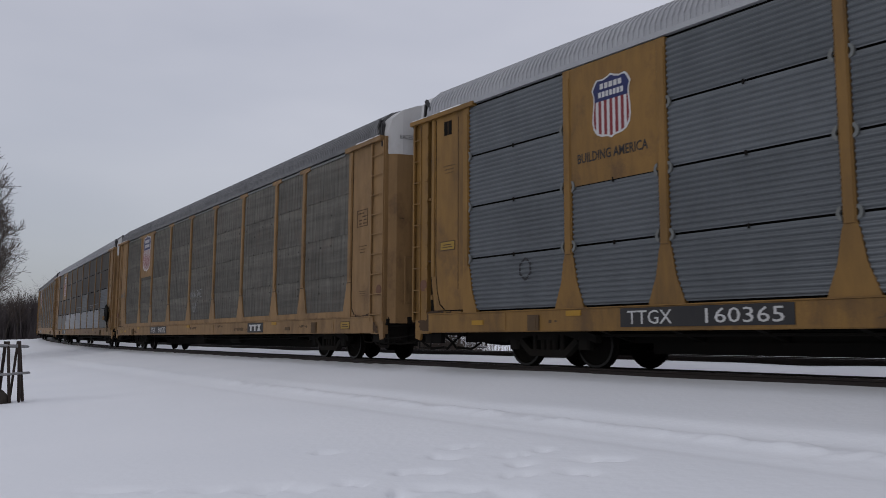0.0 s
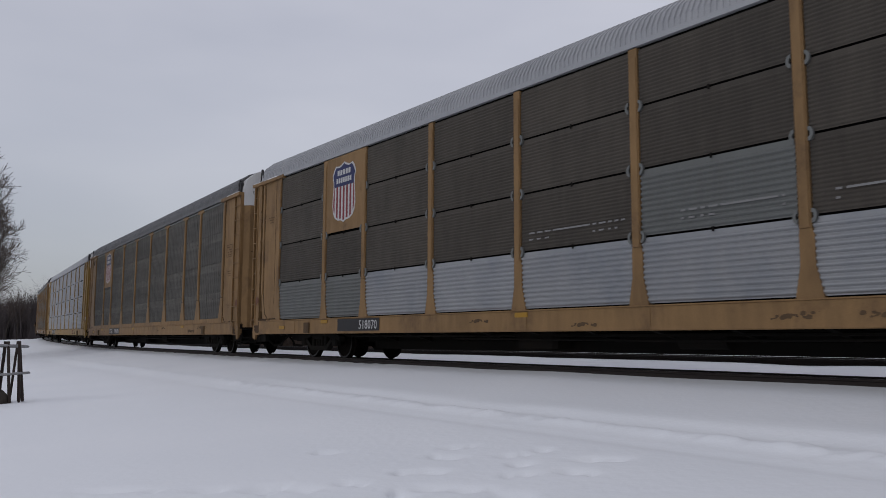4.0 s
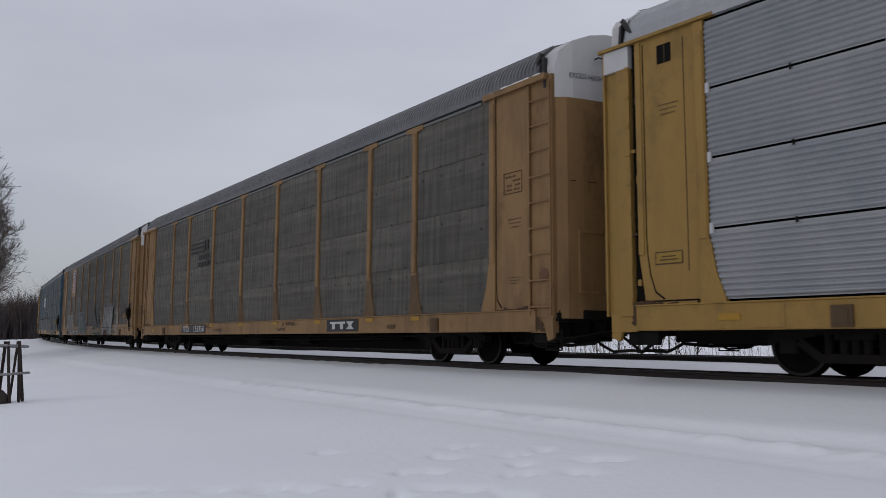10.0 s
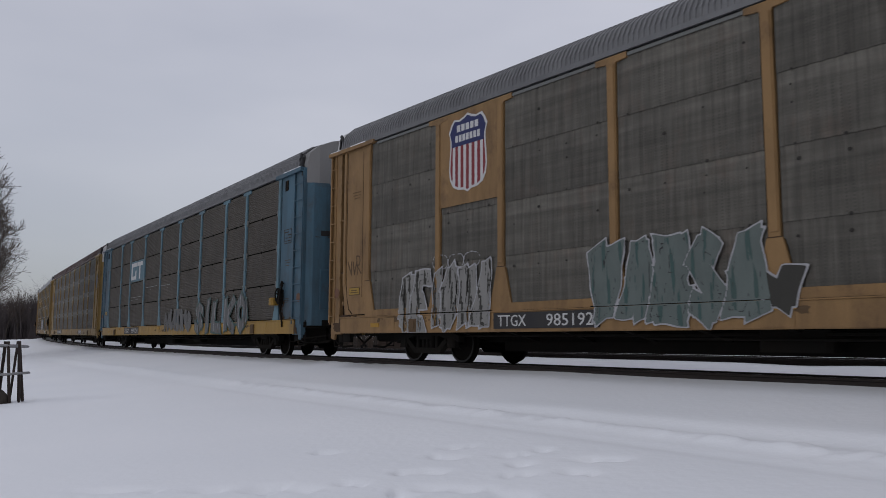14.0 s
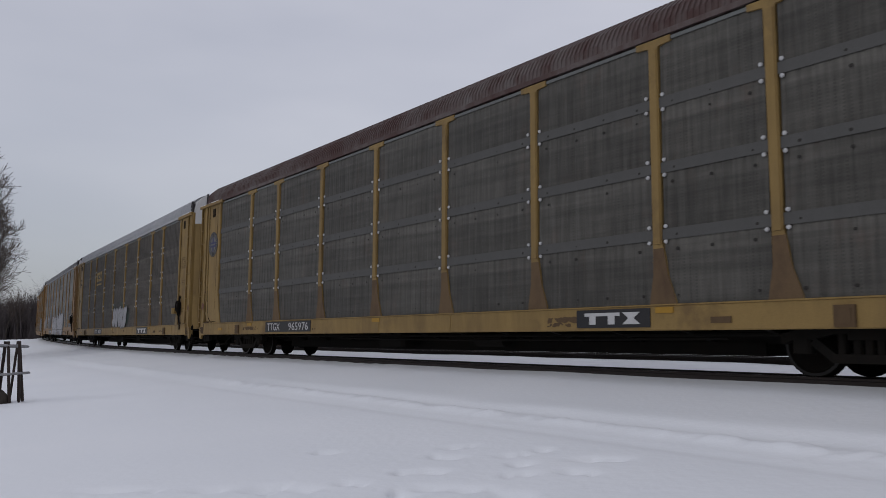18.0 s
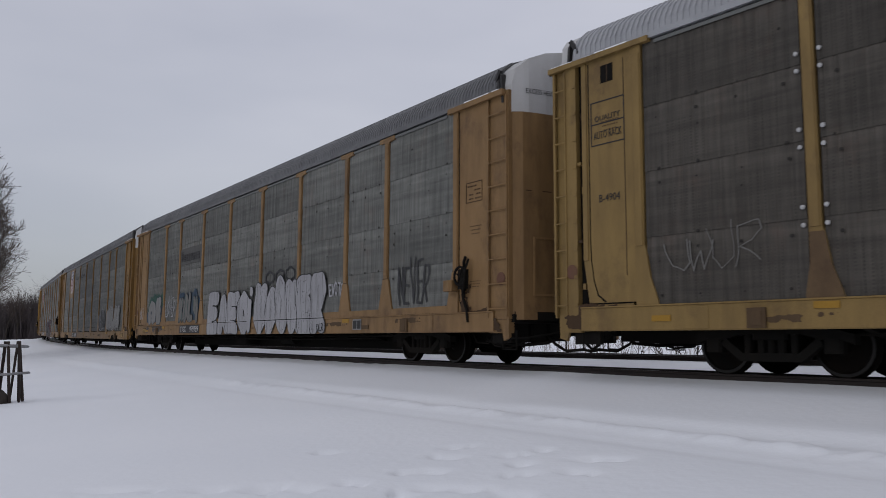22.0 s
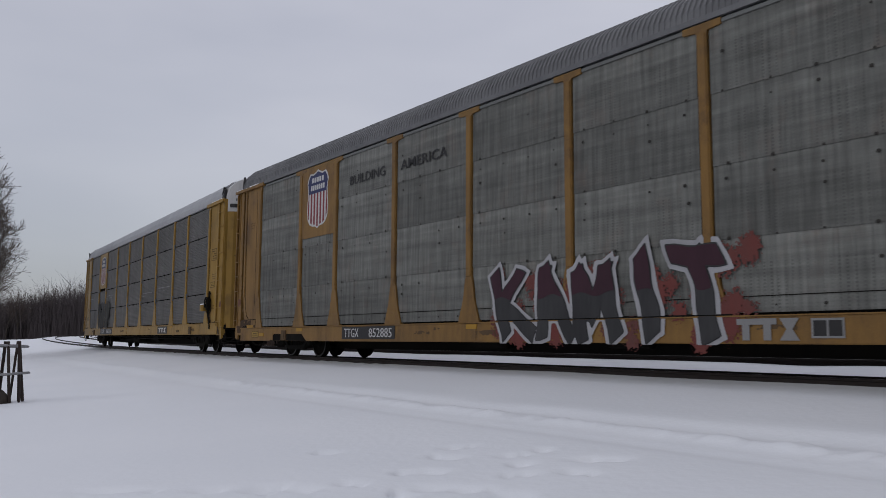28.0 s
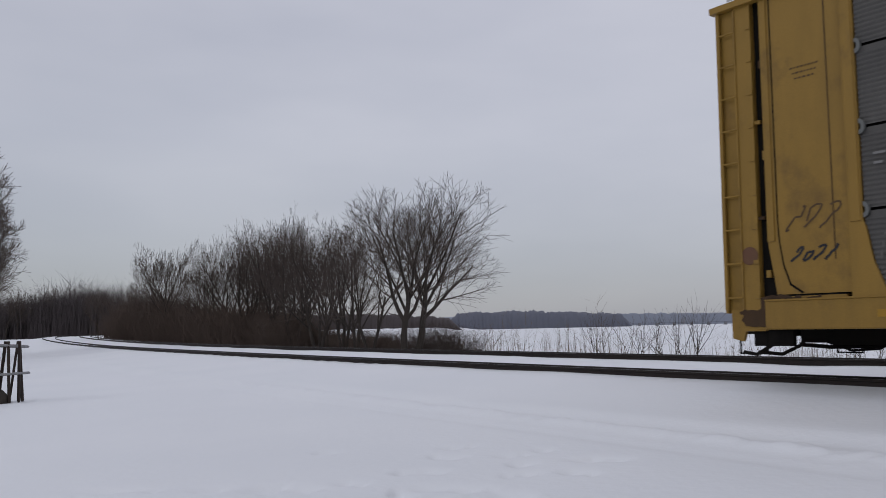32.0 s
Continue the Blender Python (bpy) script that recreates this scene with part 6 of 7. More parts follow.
def brush(name, spots, seed, n, h, thick, mat="brush", label="dense leafless brushwood along the bank", fan=0.35):
    """Upright twigs, each a thin three-sided spike with two side twigs, in one mesh."""
    rnd = random.Random(seed)
    s = Shape()
    zz = ground_height([p[0] for p in spots], [p[1] for p in spots])
    for k in range(n):
        j = rnd.randrange(len(spots))
        bx, by, sx, sy, hh = spots[j]
        x, y = rnd.gauss(bx, sx), rnd.gauss(by, sy)
        z = zz[j] - 0.05
        H = h * hh * rnd.uniform(0.45, 1.1)
        tip = Vector((x + rnd.gauss(0, fan) * H, y + rnd.gauss(0, fan) * H, z + H))
        b = Vector((x, y, z))
        r = thick * rnd.uniform(0.6, 1.3)
        s.add([b + Vector((r, 0, 0)), b + Vector((-r, r, 0)), b + Vector((-r, -r, 0)), tip], [(0, 1, 3), (1, 2, 3), (2, 0, 3)])
        for m in range(5):
            t = rnd.uniform(0.2, 0.9)
            q = b.lerp(tip, t)
            e = q + Vector((rnd.gauss(0, 0.22), rnd.gauss(0, 0.22), rnd.uniform(0.05, 0.34))) * H
            w = r * 0.55
            s.add([q + Vector((w, 0, 0)), q + Vector((-w, w * 0.5, 0)), e], [(0, 1, 2)])
    return tagged(new(name, s.mesh(name, M[mat])), label, "brush", kind="stuff")


grow_tree("bare_tree", *bearing(-0.043, 46), 9.8, 11, stems=2, kids=(7, 8, 7, 5), width=10.6, flare=0.13, curl=0.06, girth=1.45, twig=0.0125, phase=0.3, apart=0.2, label="large wide-crowned bare tree at the end of the bank", open_angle=(14, 62), low=0.42)
ROW = [(-0.092, 50, 7.4, 3), (-0.125, 56, 8.4, 4), (-0.155, 60, 9.4, 5), (-0.185, 64, 10.0, 6), (-0.215, 70, 10.6, 7), (-0.245, 74, 10.6, 8), (-0.275, 80, 10.2, 9), (-0.295, 84, 9.0, 13),
       (-0.20, 76, 11.0, 21), (-0.108, 54, 7.8, 22), (-0.262, 84, 11.0, 23), (-0.172, 70, 10.2, 24), (-0.140, 64, 9.2, 25), (-0.232, 80, 11.2, 26)]
for k, (px, d, h, sd) in enumerate(ROW):
    grow_tree("bare_tree", *bearing(px, d), h * 1.07, sd * 3 + 1, stems=3 if k % 3 else 2, kids=(4, 5, 5, 4) if d < 58 else (4, 7, 7, 4), width=h * (0.80 if k % 2 else 0.98), flare=0.30, curl=0.03, girth=0.85, twig=0.0115, label="slender bare tree in the bankside thicket", low=0.35)
for px, d, h, w, sd in ((-0.630, 42, 12.6, 7.8, 41), (-0.617, 48, 12.0, 7.8, 44), (-0.602, 46, 8.6, 5.6, 47)):
    grow_tree("bare_tree", *bearing(px, d), h, sd, kids=(9, 9, 9, 7), width=w, girth=0.9, twig=0.019, label="tall bare tree beside the snowy field", low=0.25, open_angle=(25, 70), trunk_share=0.7, limb=0.9)
grow_tree("bare_tree", *bearing(-0.340, 90), 10.9, 37, stems=2, kids=(6, 7, 7, 4), width=8.8, flare=0.2, curl=0.05, girth=1.1, twig=0.019, label="small round-crowned bare tree above the brushwood", low=0.5, open_angle=(20, 66))
spots = []
rs = random.Random(2)
for k in range(110):
    t = rs.random()
    px, d = -0.405 + 0.22 * t, 98 - 32 * t
    x, y = bearing(px + rs.uniform(-0.01, 0.01), d + rs.uniform(-3, 7))
    spots.append((x, y, 1.0, 1.5, float(np.interp(t, [0, 0.08, 0.3, 1], [0.75, 1.0, 1.0, 0.72])) * rs.choice((0.7, 0.8, 0.9, 1.0, 1.15))))
brush("thicket", spots, 8, 20000, 4.9, 0.020, fan=0.34)
spots = []
for k in range(50):
    t = rs.random()
    x, y = bearing(-0.215 + 0.155 * t, 74 - 24 * t + rs.uniform(0, 7))
    spots.append((x, y, 0.7, 0.9, 1.0 - 0.45 * t))
brush("thicket", spots, 18, 8000, 3.0, 0.015, fan=0.42)
spots = [(*bearing(-0.03 + 0.0075 * k, 47 + 0.4 * k), 0.35, 0.5, 0.7) for k in range(9)]
brush("shrubs", spots, 9, 1500, 3.2, 0.010, "twig", "low tangled bare shrubs beside the large tree", 0.55)
# woods round the far end of the field
spots = []
for k in range(150):
    px = -0.66 + 0.32 * rs.random()
    d = rs.uniform(165, 215)
    x, y = bearing(px, d)
    spots.append((x, y, 3.0, 3.0, rs.choice((0.7, 0.8, 0.85, 0.95, 1.05, 1.2))))
brush("far_woods", spots, 10, 20000, 9.4, 0.06, "farbrush", "dark winter woods beyond the field", 0.12)
for k in range(12):
    x, y = bearing(-0.55 + 0.018 * k + rs.uniform(-0.008, 0.008), rs.uniform(160, 185))
    grow_tree("bare_tree", x, y, rs.uniform(8.5, 11.5), 60 + k, kids=(7, 6, 5), width=rs.uniform(5, 7), girth=0.8, twig=0.035, label="bare tree at the edge of the far woods")
# reeds and saplings at the lake's edge
spots = []
for k in range(60):
    px = 0.05 + 0.50 * rs.random()
    d = rs.uniform(26, 33) - 14 * px
    x, y = bearing(px, d)
    spots.append((x, y, 0.4, 0.4, rs.uniform(0.5, 1.1)))
brush("reeds", spots, 12, 420, 1.7, 0.006, "reed", "thin dry reeds along the lake's edge", 0.12)
for k, (px, d, h) in enumerate([(0.19, 27, 2.1), (0.235, 26.5, 1.9), (0.275, 25, 2.0), (0.305, 24, 2.3), (0.52, 20, 1.6)]):
    grow_tree("sapling", *bearing(px, d), h, 90 + k, stems=3, kids=(5, 3), girth=0.5, twig=0.005, label="bare sapling at the lake's edge")


# ---- the far shore, hills and the low bridge over the lake ----
def build_shore(d0, d1, p0, p1, base, heights, mat, seed, step=0.0012, thick=60):
    """A wooded ridge along the shore: a steep front and a rounded, uneven top of crowns."""
    s = Shape()
    n = int((p1 - p0) / step) + 1
    rows = ((0.0, 0.0), (0.04, 0.55), (0.10, 0.84), (0.35, 0.97), (0.7, 1.0), (1.0, 0.0))
    v = []
    for k in range(n):
        t = k / (n - 1)
        px = p0 + (p1 - p0) * t
        d = d0 + (d1 - d0) * t
        end = min(1.0, 12 * t + 0.2, 16 * (1 - t) + 0.12)
        h = float(np.interp(t, np.linspace(0, 1, len(heights)), heights)) * end
        for m, (dd, hh) in enumerate(rows):
            w = 1 + 0.12 * noise.noise((k * 0.05, seed, m * 0.3)) + 0.10 * noise.noise((k * 0.31, seed, m * 0.9)) + 0.07 * noise.noise((k * 0.9, seed, m * 2.0))
            dist = d + dd * thick + 3 * noise.noise((k * 0.4, seed + 7, m))
            v.append((px * dist, dist, base + h * hh * w))
    m = len(rows)
    f = [(i * m + j, (i + 1) * m + j, (i + 1) * m + j + 1, i * m + j + 1) for i in range(n - 1) for j in range(m - 1)]
    s.add(v, f)
    return s.mesh("far_shore", mat, smooth=True)


tagged(new("far_shore", build_shore(950, 1120, 0.0, 0.232, LAKE_Z - 0.5, [21, 23, 23, 21, 18], M["farwood"], 1)), "woods along the far lake shore in haze-tinted colour", "far woods", kind="structure")
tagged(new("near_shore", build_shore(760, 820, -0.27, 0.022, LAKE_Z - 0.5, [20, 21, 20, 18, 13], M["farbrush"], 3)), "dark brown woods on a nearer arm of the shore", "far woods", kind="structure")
tagged(new("far_hills", build_shore(1500, 1700, -0.1, 0.75, LAKE_Z - 1, [22, 26, 25, 24, 25, 22], M["farhill"], 2, 0.002, 200)), "distant hills beyond the lake, tinted pale blue for haze", "hills", kind="structure")
bridge = tagged(new("lake_bridge"), "low long bridge on piers across the far lake", "bridge")
bridge.location = (0.23 * 1100, 1100, LAKE_Z)
deck_a, deck_b = Vector((0, 0, 5.0)), Vector((450, 80, 5.4))
# the deck takes the hills' haze-tinted colour
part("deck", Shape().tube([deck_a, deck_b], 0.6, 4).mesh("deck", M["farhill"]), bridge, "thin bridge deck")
pier = Shape().box(-1.6, 1.6, -1.6, 1.6, -0.5, 4.6, 0.4).mesh("pier", M["concrete"])
for k in range(18):
    q = deck_a.lerp(deck_b, (k + 0.5) / 18)
    part("pier", pier, bridge, at=(q.x, q.y, 0))

# ---- a wire cage on iron stakes in the snow ----
cage = tagged(new("wire_tree_guard"), "rusty stakes with wire hoops standing in the snow", "tree guard")
gx, gy = bearing(-0.539, 16.6)
cage.location = (gx, gy, ground_at(gx, gy) - 0.08)
rc = random.Random(4)
stake = Shape().box(-0.028, 0.028, -0.02, 0.02, 0, 1.32, 0.008).mesh("stake", M["iron"])
for k in range(9):
    w = 2 * math.pi * k / 9 + 0.5
    st = part("stake", stake, cage, at=(0.30 * math.cos(w), 0.30 * math.sin(w), 0))
    st.rotation_euler = (0.09 * math.sin(w) + rc.uniform(-0.04, 0.04), -0.09 * math.cos(w) + rc.uniform(-0.04, 0.04), rc.uniform(0, 3))
for z, r in ((0.64, 0.43), (1.22, 0.40)):
    ring = [(r * math.cos(2 * math.pi * k / 24) - 0.03, r * math.sin(2 * math.pi * k / 24), z + 0.03 * math.sin(0.26 * k + z * 3)) for k in range(25)]
    part("wire_hoop", Shape().tube(ring, 0.026, 7).mesh("wire_hoop", M["wire"], smooth=True), cage, "pale grey hoop")
part("heap", Shape().tube([(-0.1, -0.2, 0.05), (-0.1, -0.2, 0.25), (-0.05, -0.15, 0.36)], [0.30, 0.26, 0.08], 9).mesh("heap", M["bark"], smooth=True), cage, "dark clump of earth at the foot")


# ---- the fourteen cars ----
SPECS = [
    dict(kind="corr", paint="yellow", sheet_mat="galv", vents="rear", rear_card=(2.32,), roof="rooflight", cap=False, clips="patch", shield=(6.2, 3.83, 4.94), board=3.12, skip=[(1, 2), (1, 3)],
         number=(6.25, 9.20, ("TTGX", "160365")), label="yellow auto carrier with pale corrugated galvanised sides and black number board"),
    dict(kind="screen", paint="tan", sheet_mat="perf", roof="roofgrey", lower=True, shield=(6.2, 3.49, 5.18), sill_card=(1.95, 26.1), number=(7.38, 9.88, ("TTGX", "988532")), slab=(19.3, 20.6, "white", "black"),
         label="tan auto carrier with dark grey-green screen sides and a painted shield"),
    dict(kind="corr", paint="tan", sheet_mat="brown", brake="wide", slot="wide", levels=(0, 1.03, 2.08, 3.08, 4), roof="rooflight", cap=False, foot=0.22, back=0.8, sheet=1.045, rows=["silver", "brown", "brown", "brown"],
         sheets={(0, 0): "patch", (1, 0): "patch", (5, 1): "patch", (6, 0): "silver", (8, 0): "patch", (7, 0): "silver", (8, 1): "galv"}, skip=[(1, 2), (1, 3)], shield=(6.2, 3.47, 5.06), chalk=[(19.0, 20.9, 2.40), (21.6, 23.0, 2.42), (23.8, 25.8, 2.5), (13.2, 15.5, 2.42), (16.6, 18.3, 2.42)],
         number=(5.95, 7.95, ("", "518070")), label="tan auto carrier with sooty brown upper sides and bright lower sheets"),
    dict(kind="screen", paint="tan", sheet_mat="perfdark", roof="roofgrey", lower=True, vents="rear", sill_card=(2.45,), shield=(6.2, 3.45, 5.15), number=(7.24, 9.75, ("TTGX", "996691")),
         label="tan auto carrier with dark screen sides and a bright painted shield"),
    dict(kind="corr", paint="clean", clean=True, vents="both", slot="short", strip=True, yellow_card=True, rear_card=(1.62,), sheet_mat="silver", roof="rooflight", ribs=False, cap=False, skirt=True, clips="white", number=(6.39, 8.72, ("TTGX", "942079")), slab=(21.24, 21.85, "sprayred", None),
         label="clean yellow auto carrier with bright silver corrugated sides"),
    dict(kind="screen", paint="tan", sheet_mat="perf", roof="roofgrey", back=0.5, rear_card=(1.36,), worn=True, number=(6.67, 9.48, ("TTGX", "158356")), slab=(19.2, 20.9, "white", "black"),
         label="tan auto carrier with grey-green screen sides and a black striped mark"),
    dict(kind="screen", paint="tan", sheet_mat="perf", roof="roofgrey", lower=True, box=(22.4,), brake="small", rear_card=(1.55,), yellow_card=True, shield=(6.2, 3.49, 5.15), number=(6.95, 9.65, ("TTGX", "985192")),
         label="tan auto carrier with grey screen sides covered in graffiti"),
    dict(kind="corr", paint="bright", back=0.5, posts="lightblue", brake="small", slot="wide", vents="both", rear_card=(1.70,), ends="blue", sheet_mat="brown", roof="roofgrey", clips="patch", gable="gray", ladder="blue", chalk=[(7.6, 9.5, 2.4), (10.4, 12.4, 2.75), (12.9, 14.5, 2.7)], number=(6.40, 9.35, ("TTGX", "991124")),
         label="sooty brown auto carrier with blue ends and pale blue posts"),
    dict(kind="screen", paint="straw", slot="wide", strip=True, vents="both", sheet_mat="perfdark", roof="roofbrown", back=0.5, worn=True, bands=True, studs=True, dots=False, number=(6.5, 9.51, ("TTGX", "965976")), slab=(19.59, 21.18, "white", "black"),
         label="yellow auto carrier with banded dark sides and a rust-brown roof"),
    dict(kind="screen", paint="straw", sheet_mat="perfbrown", brake="small", slot="wide", vents="both", roof="rooflight", back=0.5, worn=True, studs=True, number=(7.67, 9.94, ("TTGX", "963135")), slab=(18.97, 21.2, "white", "black"),
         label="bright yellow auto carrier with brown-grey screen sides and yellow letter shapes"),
    dict(kind="screen", paint="tan", sheet_mat="perfgreen", brake="small", sill_card=(2.3,), roof="roofgrey", lower=True, box=(22.1,), number=(7.5, 9.92, ("TTGX", "979789")),
         label="tan auto carrier with pale green screen sides and large white graffiti"),
    dict(kind="screen", paint="yellow", sheet_mat="perfgreen", roof="roofgrey", low=0.2, seam=True, shield=(6.2, 3.51, 5.19), sill_card=(26.1,), number=(7.49, 9.85, ("TTGX", "852747")),
         label="yellow auto carrier with pale patched screen sides and black slogan lettering"),
    dict(kind="screen", paint="yellow", sheet_mat="perfgreen", roof="roofgrey", low=0.2, seam=True, box=(20.32,), brake="small", sill_card=(2.25,), shield=(6.2, 3.48, 5.11), number=(7.65, 10.1, ("TTGX", "852885")), slab=(18.96, 19.9, "gray", None),
         label="yellow auto carrier with grey sides and a large graffiti piece"),
    dict(kind="corr", paint="bright", sheet_mat="steel", brake="snowy", slot="wide", strip=True, yellow_card=True, roof="rooflight", ribs=False, cap=False, clips="patch", chalk=[(16.2, 18.0, 2.5), (19.0, 21.0, 2.6), (2.6, 3.6, 2.75), (7.6, 9.2, 2.75)], shield=(6.2, 3.39, 5.08), skip=[(1, 2), (1, 3)], number=(6.18, 9.4, ("TTGX", "965859")), slab=(19.25, 20.85, "white", "black"),
         label="yellow auto carrier with dark grey corrugated sides, last of the train"),
]
TRAIN = [build_autorack(i, s) for i, s in enumerate(SPECS)]
CARS = [c for c, w in TRAIN]
FLAT = PANEL_Y + 0.024

# slogans
for i, (a0, a1, z) in ((0, (5.42, 6.92, 3.50)), (11, (7.87, 12.05, 4.38)), (12, (7.94, 12.12, 4.38))):
    if i == 0:
        part("slogan", lettering("BUILDING AMERICA", 0.17, a1 - a0, "black", 0.01), CARS[i], "black painted slogan", (ax(a0), PANEL_Y + 0.034, z))
    else:
        for word, s0, s1 in (("BUILDING", a0, a0 + 1.68), ("AMERICA", a0 + 2.35, a1)):
            part("slogan", lettering(word, 0.24, s1 - s0, "black", 0.01), CARS[i], "black painted slogan", (ax(s0), FLAT, z))
# a black striped mark with letter bars
c = CARS[5]
rects = [(0.0, 1.45, 0.86 - 0.16 * k, 0.93 - 0.16 * k) for k in range(3)] + [(1.5 + 0.30 * k, 1.7 + 0.30 * k, 0.55, 0.95) for k in range(2)]
rects += [(0.95 + 0.19 * k, 1.09 + 0.19 * k, 0.25, 0.42) for k in range(7)] + [(0.95 + 0.17 * k, 1.07 + 0.17 * k, 0.0, 0.17) for k in range(8)]
part("company_mark", letter_blocks("company_mark", rects, M["black"]), c, "black striped company mark", (ax(7.45), FLAT, 3.15))
# white letter shapes on a blue field
c = CARS[7]
part("logo_field", Shape().box(ax(9.92), ax(7.32), 0, 0.012, 3.17, 4.16).mesh("logo_field", M["lightblue"]), c, "pale blue field of the company mark", (0, PANEL_Y + 0.020, 0))
g = [(0.0, 1.0, 0.62, 0.80), (0.0, 0.22, 0.171, 0.619), (0.0, 1.0, 0.0, 0.17), (0.80, 1.0, 0.171, 0.42), (1.12, 2.2, 0.62, 0.80), (1.55, 1.77, 0.0, 0.619)]
part("company_mark", letter_blocks("company_mark", g, M["white"]), c, "white block-shaped company mark", (ax(7.45), PANEL_Y + 0.034, 3.27))
part("number_lettering", lettering("TTGX", 0.13, 0.5, "gray"), c, "", (-14.02, 0.9, 4.75)).rotation_euler = (0, 0, math.pi / 2)
# yellow letter shapes with a bar
c = CARS[9]
g = [(0.0, 0.17, 0.201, 0.449), (0.0, 0.5, 0.45, 0.62), (0.0, 0.5, 0.03, 0.2), (0.62, 1.02, 0.45, 0.62), (0.66, 0.98, 0.26, 0.38), (0.62, 1.02, 0.03, 0.18), (0.0, 1.65, -0.22, -0.12)]
part("company_mark", letter_blocks("company_mark", g, M["logoyellow"]), c, "yellow block-shaped company mark", (ax(7.62), FLAT, 3.72)).scale = (0.9, 1, 0.9)
xs = Shape().prism_y([(-0.52, 0), (0.04, 0), (-0.14, 0.31), (0.04, 0.62), (-0.52, 0.62), (-0.34, 0.31)], 0, 0.004)
part("company_mark", xs.mesh("company_mark", M["logoyellow"]), c, "yellow waisted mark", (ax(7.62 + 1.01), FLAT, 3.74)).scale = (0.9, 1, 0.9)
# a dark round emblem on the end bays of the brown-roofed car
em = Shape().lathe_y([(0.44, 0.0), (0.44, 0.005)], seg=32, mi=0).lathe_y([(0.42, 0.0052), (0.42, 0.0062), (0.405, 0.0062)], seg=32, mi=1, cap=False).lathe_y([(0.27, 0.0052), (0.27, 0.008)], seg=28, mi=1)
em.box(-0.06, 0.06, 0.0082, 0.0095, -0.25, 0.25, mi=2).box(-0.25, -0.0605, 0.0082, 0.0095, -0.10, 0.08, mi=2).box(0.0605, 0.25, 0.0082, 0.0095, -0.10, 0.08, mi=2).box(-0.2, 0.2, 0.0097, 0.0105, -0.03, 0.02, mi=1)
for k in range(26):
    if k not in (0, 12, 13, 25):
        w = 2 * math.pi * (k + 0.5) / 26 + math.pi / 2
        cw, sw = math.cos(w), math.sin(w)
        em.prism_y([(0.30 * cw - 0.022 * sw, 0.30 * sw + 0.022 * cw), (0.38 * cw - 0.022 * sw, 0.38 * sw + 0.022 * cw), (0.38 * cw + 0.018 * sw, 0.38 * sw - 0.018 * cw), (0.30 * cw + 0.018 * sw, 0.30 * sw - 0.018 * cw)], 0.0052, 0.0075, 1)
em = em.mesh("emblem", M["black"], M["spraydull"], M["navy"])
for a in (1.72, 26.9):
    part("emblem", em, CARS[8], "dark round painted emblem", (ax(a), 1.475, 3.80))
# dark mark on a pale strip on the green car
part("logo_strip", Shape().box(ax(9.92), ax(7.31), 0, 0.004, 3.36, 4.0).mesh("logo_strip", M["band"]), CARS[10], "pale strip behind the company mark", (0, PANEL_Y + 0.017, 0))
bars = [(0.02 + 0.29 * k, 0.24 + 0.29 * k, 0.0, 0.40 if k == 0 else 0.28) for k in range(8)]
part("company_mark", letter_blocks("company_mark", bars, M["black"]), CARS[10], "dark company mark of plain bars", (ax(7.38), FLAT, 3.48))

# ---- graffiti ----
DECK = POST_Y + 0.020
spray(CARS[1], "UNVUN RNEL", 13.0, 14.45, 2.0, 2.26, "sprayoff", None, FLAT, 0.2, 0.010, jitter=0.2, squeeze=1.2)
spray(CARS[1], "VWY", 13.35, 13.95, 1.45, 1.85, "sprayoff", None, FLAT, 0.1, 0.009, jitter=0.2, squeeze=1.2)
spray(CARS[1], "AHIU", 1.36, 2.05, 2.46, 2.70, "spraygray", None, 1.474, 0.0, 0.022, jitter=0.2)
spray(CARS[0], "O", 3.9, 4.25, 1.55, 2.0, "sprayblack", None, FLAT, 0.1, 0.02)
c = CARS[6]
spray(c, "UEIOMA", 3.8, 6.95, 0.66, 2.0, "spraypale", "spraywhite", DECK, 0.10, 0.15, 0.030, bulge=False, seed=2, inner="sprayblack", hollow=True, shade="spraydark", squeeze=1.1, jitter=0.09, seam=1.03)
spray(c, "OOO", 5.0, 6.6, 1.95, 2.25, None, "spraywhite", FLAT, 0.0, 0.10, 0.016, hollow=True, seed=5, label="thin white sprayed loops")
spray(c, "VABSA", 9.5, 12.7, 0.72, 2.05, "spraymint", "spraywhite", DECK, 0.05, 0.19, 0.024, bulge=False, seed=3, squeeze=1.16, jitter=0.06, shade="sprayteal", inner="sprayblack", seam=1.03)
spray(c, "V", 12.5, 13.4, 0.85, 1.5, "spraydark", "spraywhite", DECK - 0.004, -0.3, 0.16, 0.024, bulge=False, seed=31, label="sprayed arrow shape")
spray(c, "hetos", 15.7, 18.3, 0.95, 2.25, "spraydark", "spraywhite", DECK, 0.16, 0.095, 0.026, seed=4, jitter=0.08, squeeze=1.1)
spray(c, "U", 15.9, 18.4, 0.60, 1.05, "spraydark", "spraywhite", DECK - 0.003, 0.0, 0.07, 0.024, seed=5, label="sprayed swoosh under the lettering")
spray(c, "JAYW", 18.85, 21.95, 0.62, 2.20, "spraypale", "sprayblack", DECK, 0.06, 0.165, 0.045, bulge=False, seed=6, jitter=0.04, squeeze=1.08, halo=("spraywhite", 0.065), shade="sprayoff", seam=1.03)
spray(c, "BREIA", 23.15, 23.65, 0.66, 1.77, "spraywhite", None, DECK, 0.1, 0.018, seed=7, jitter=0.2)
spray(c, "NEoR", 23.95, 25.4, 1.45, 2.2, "sprayrust", None, FLAT, 0.1, 0.05, seed=8, jitter=0.12)
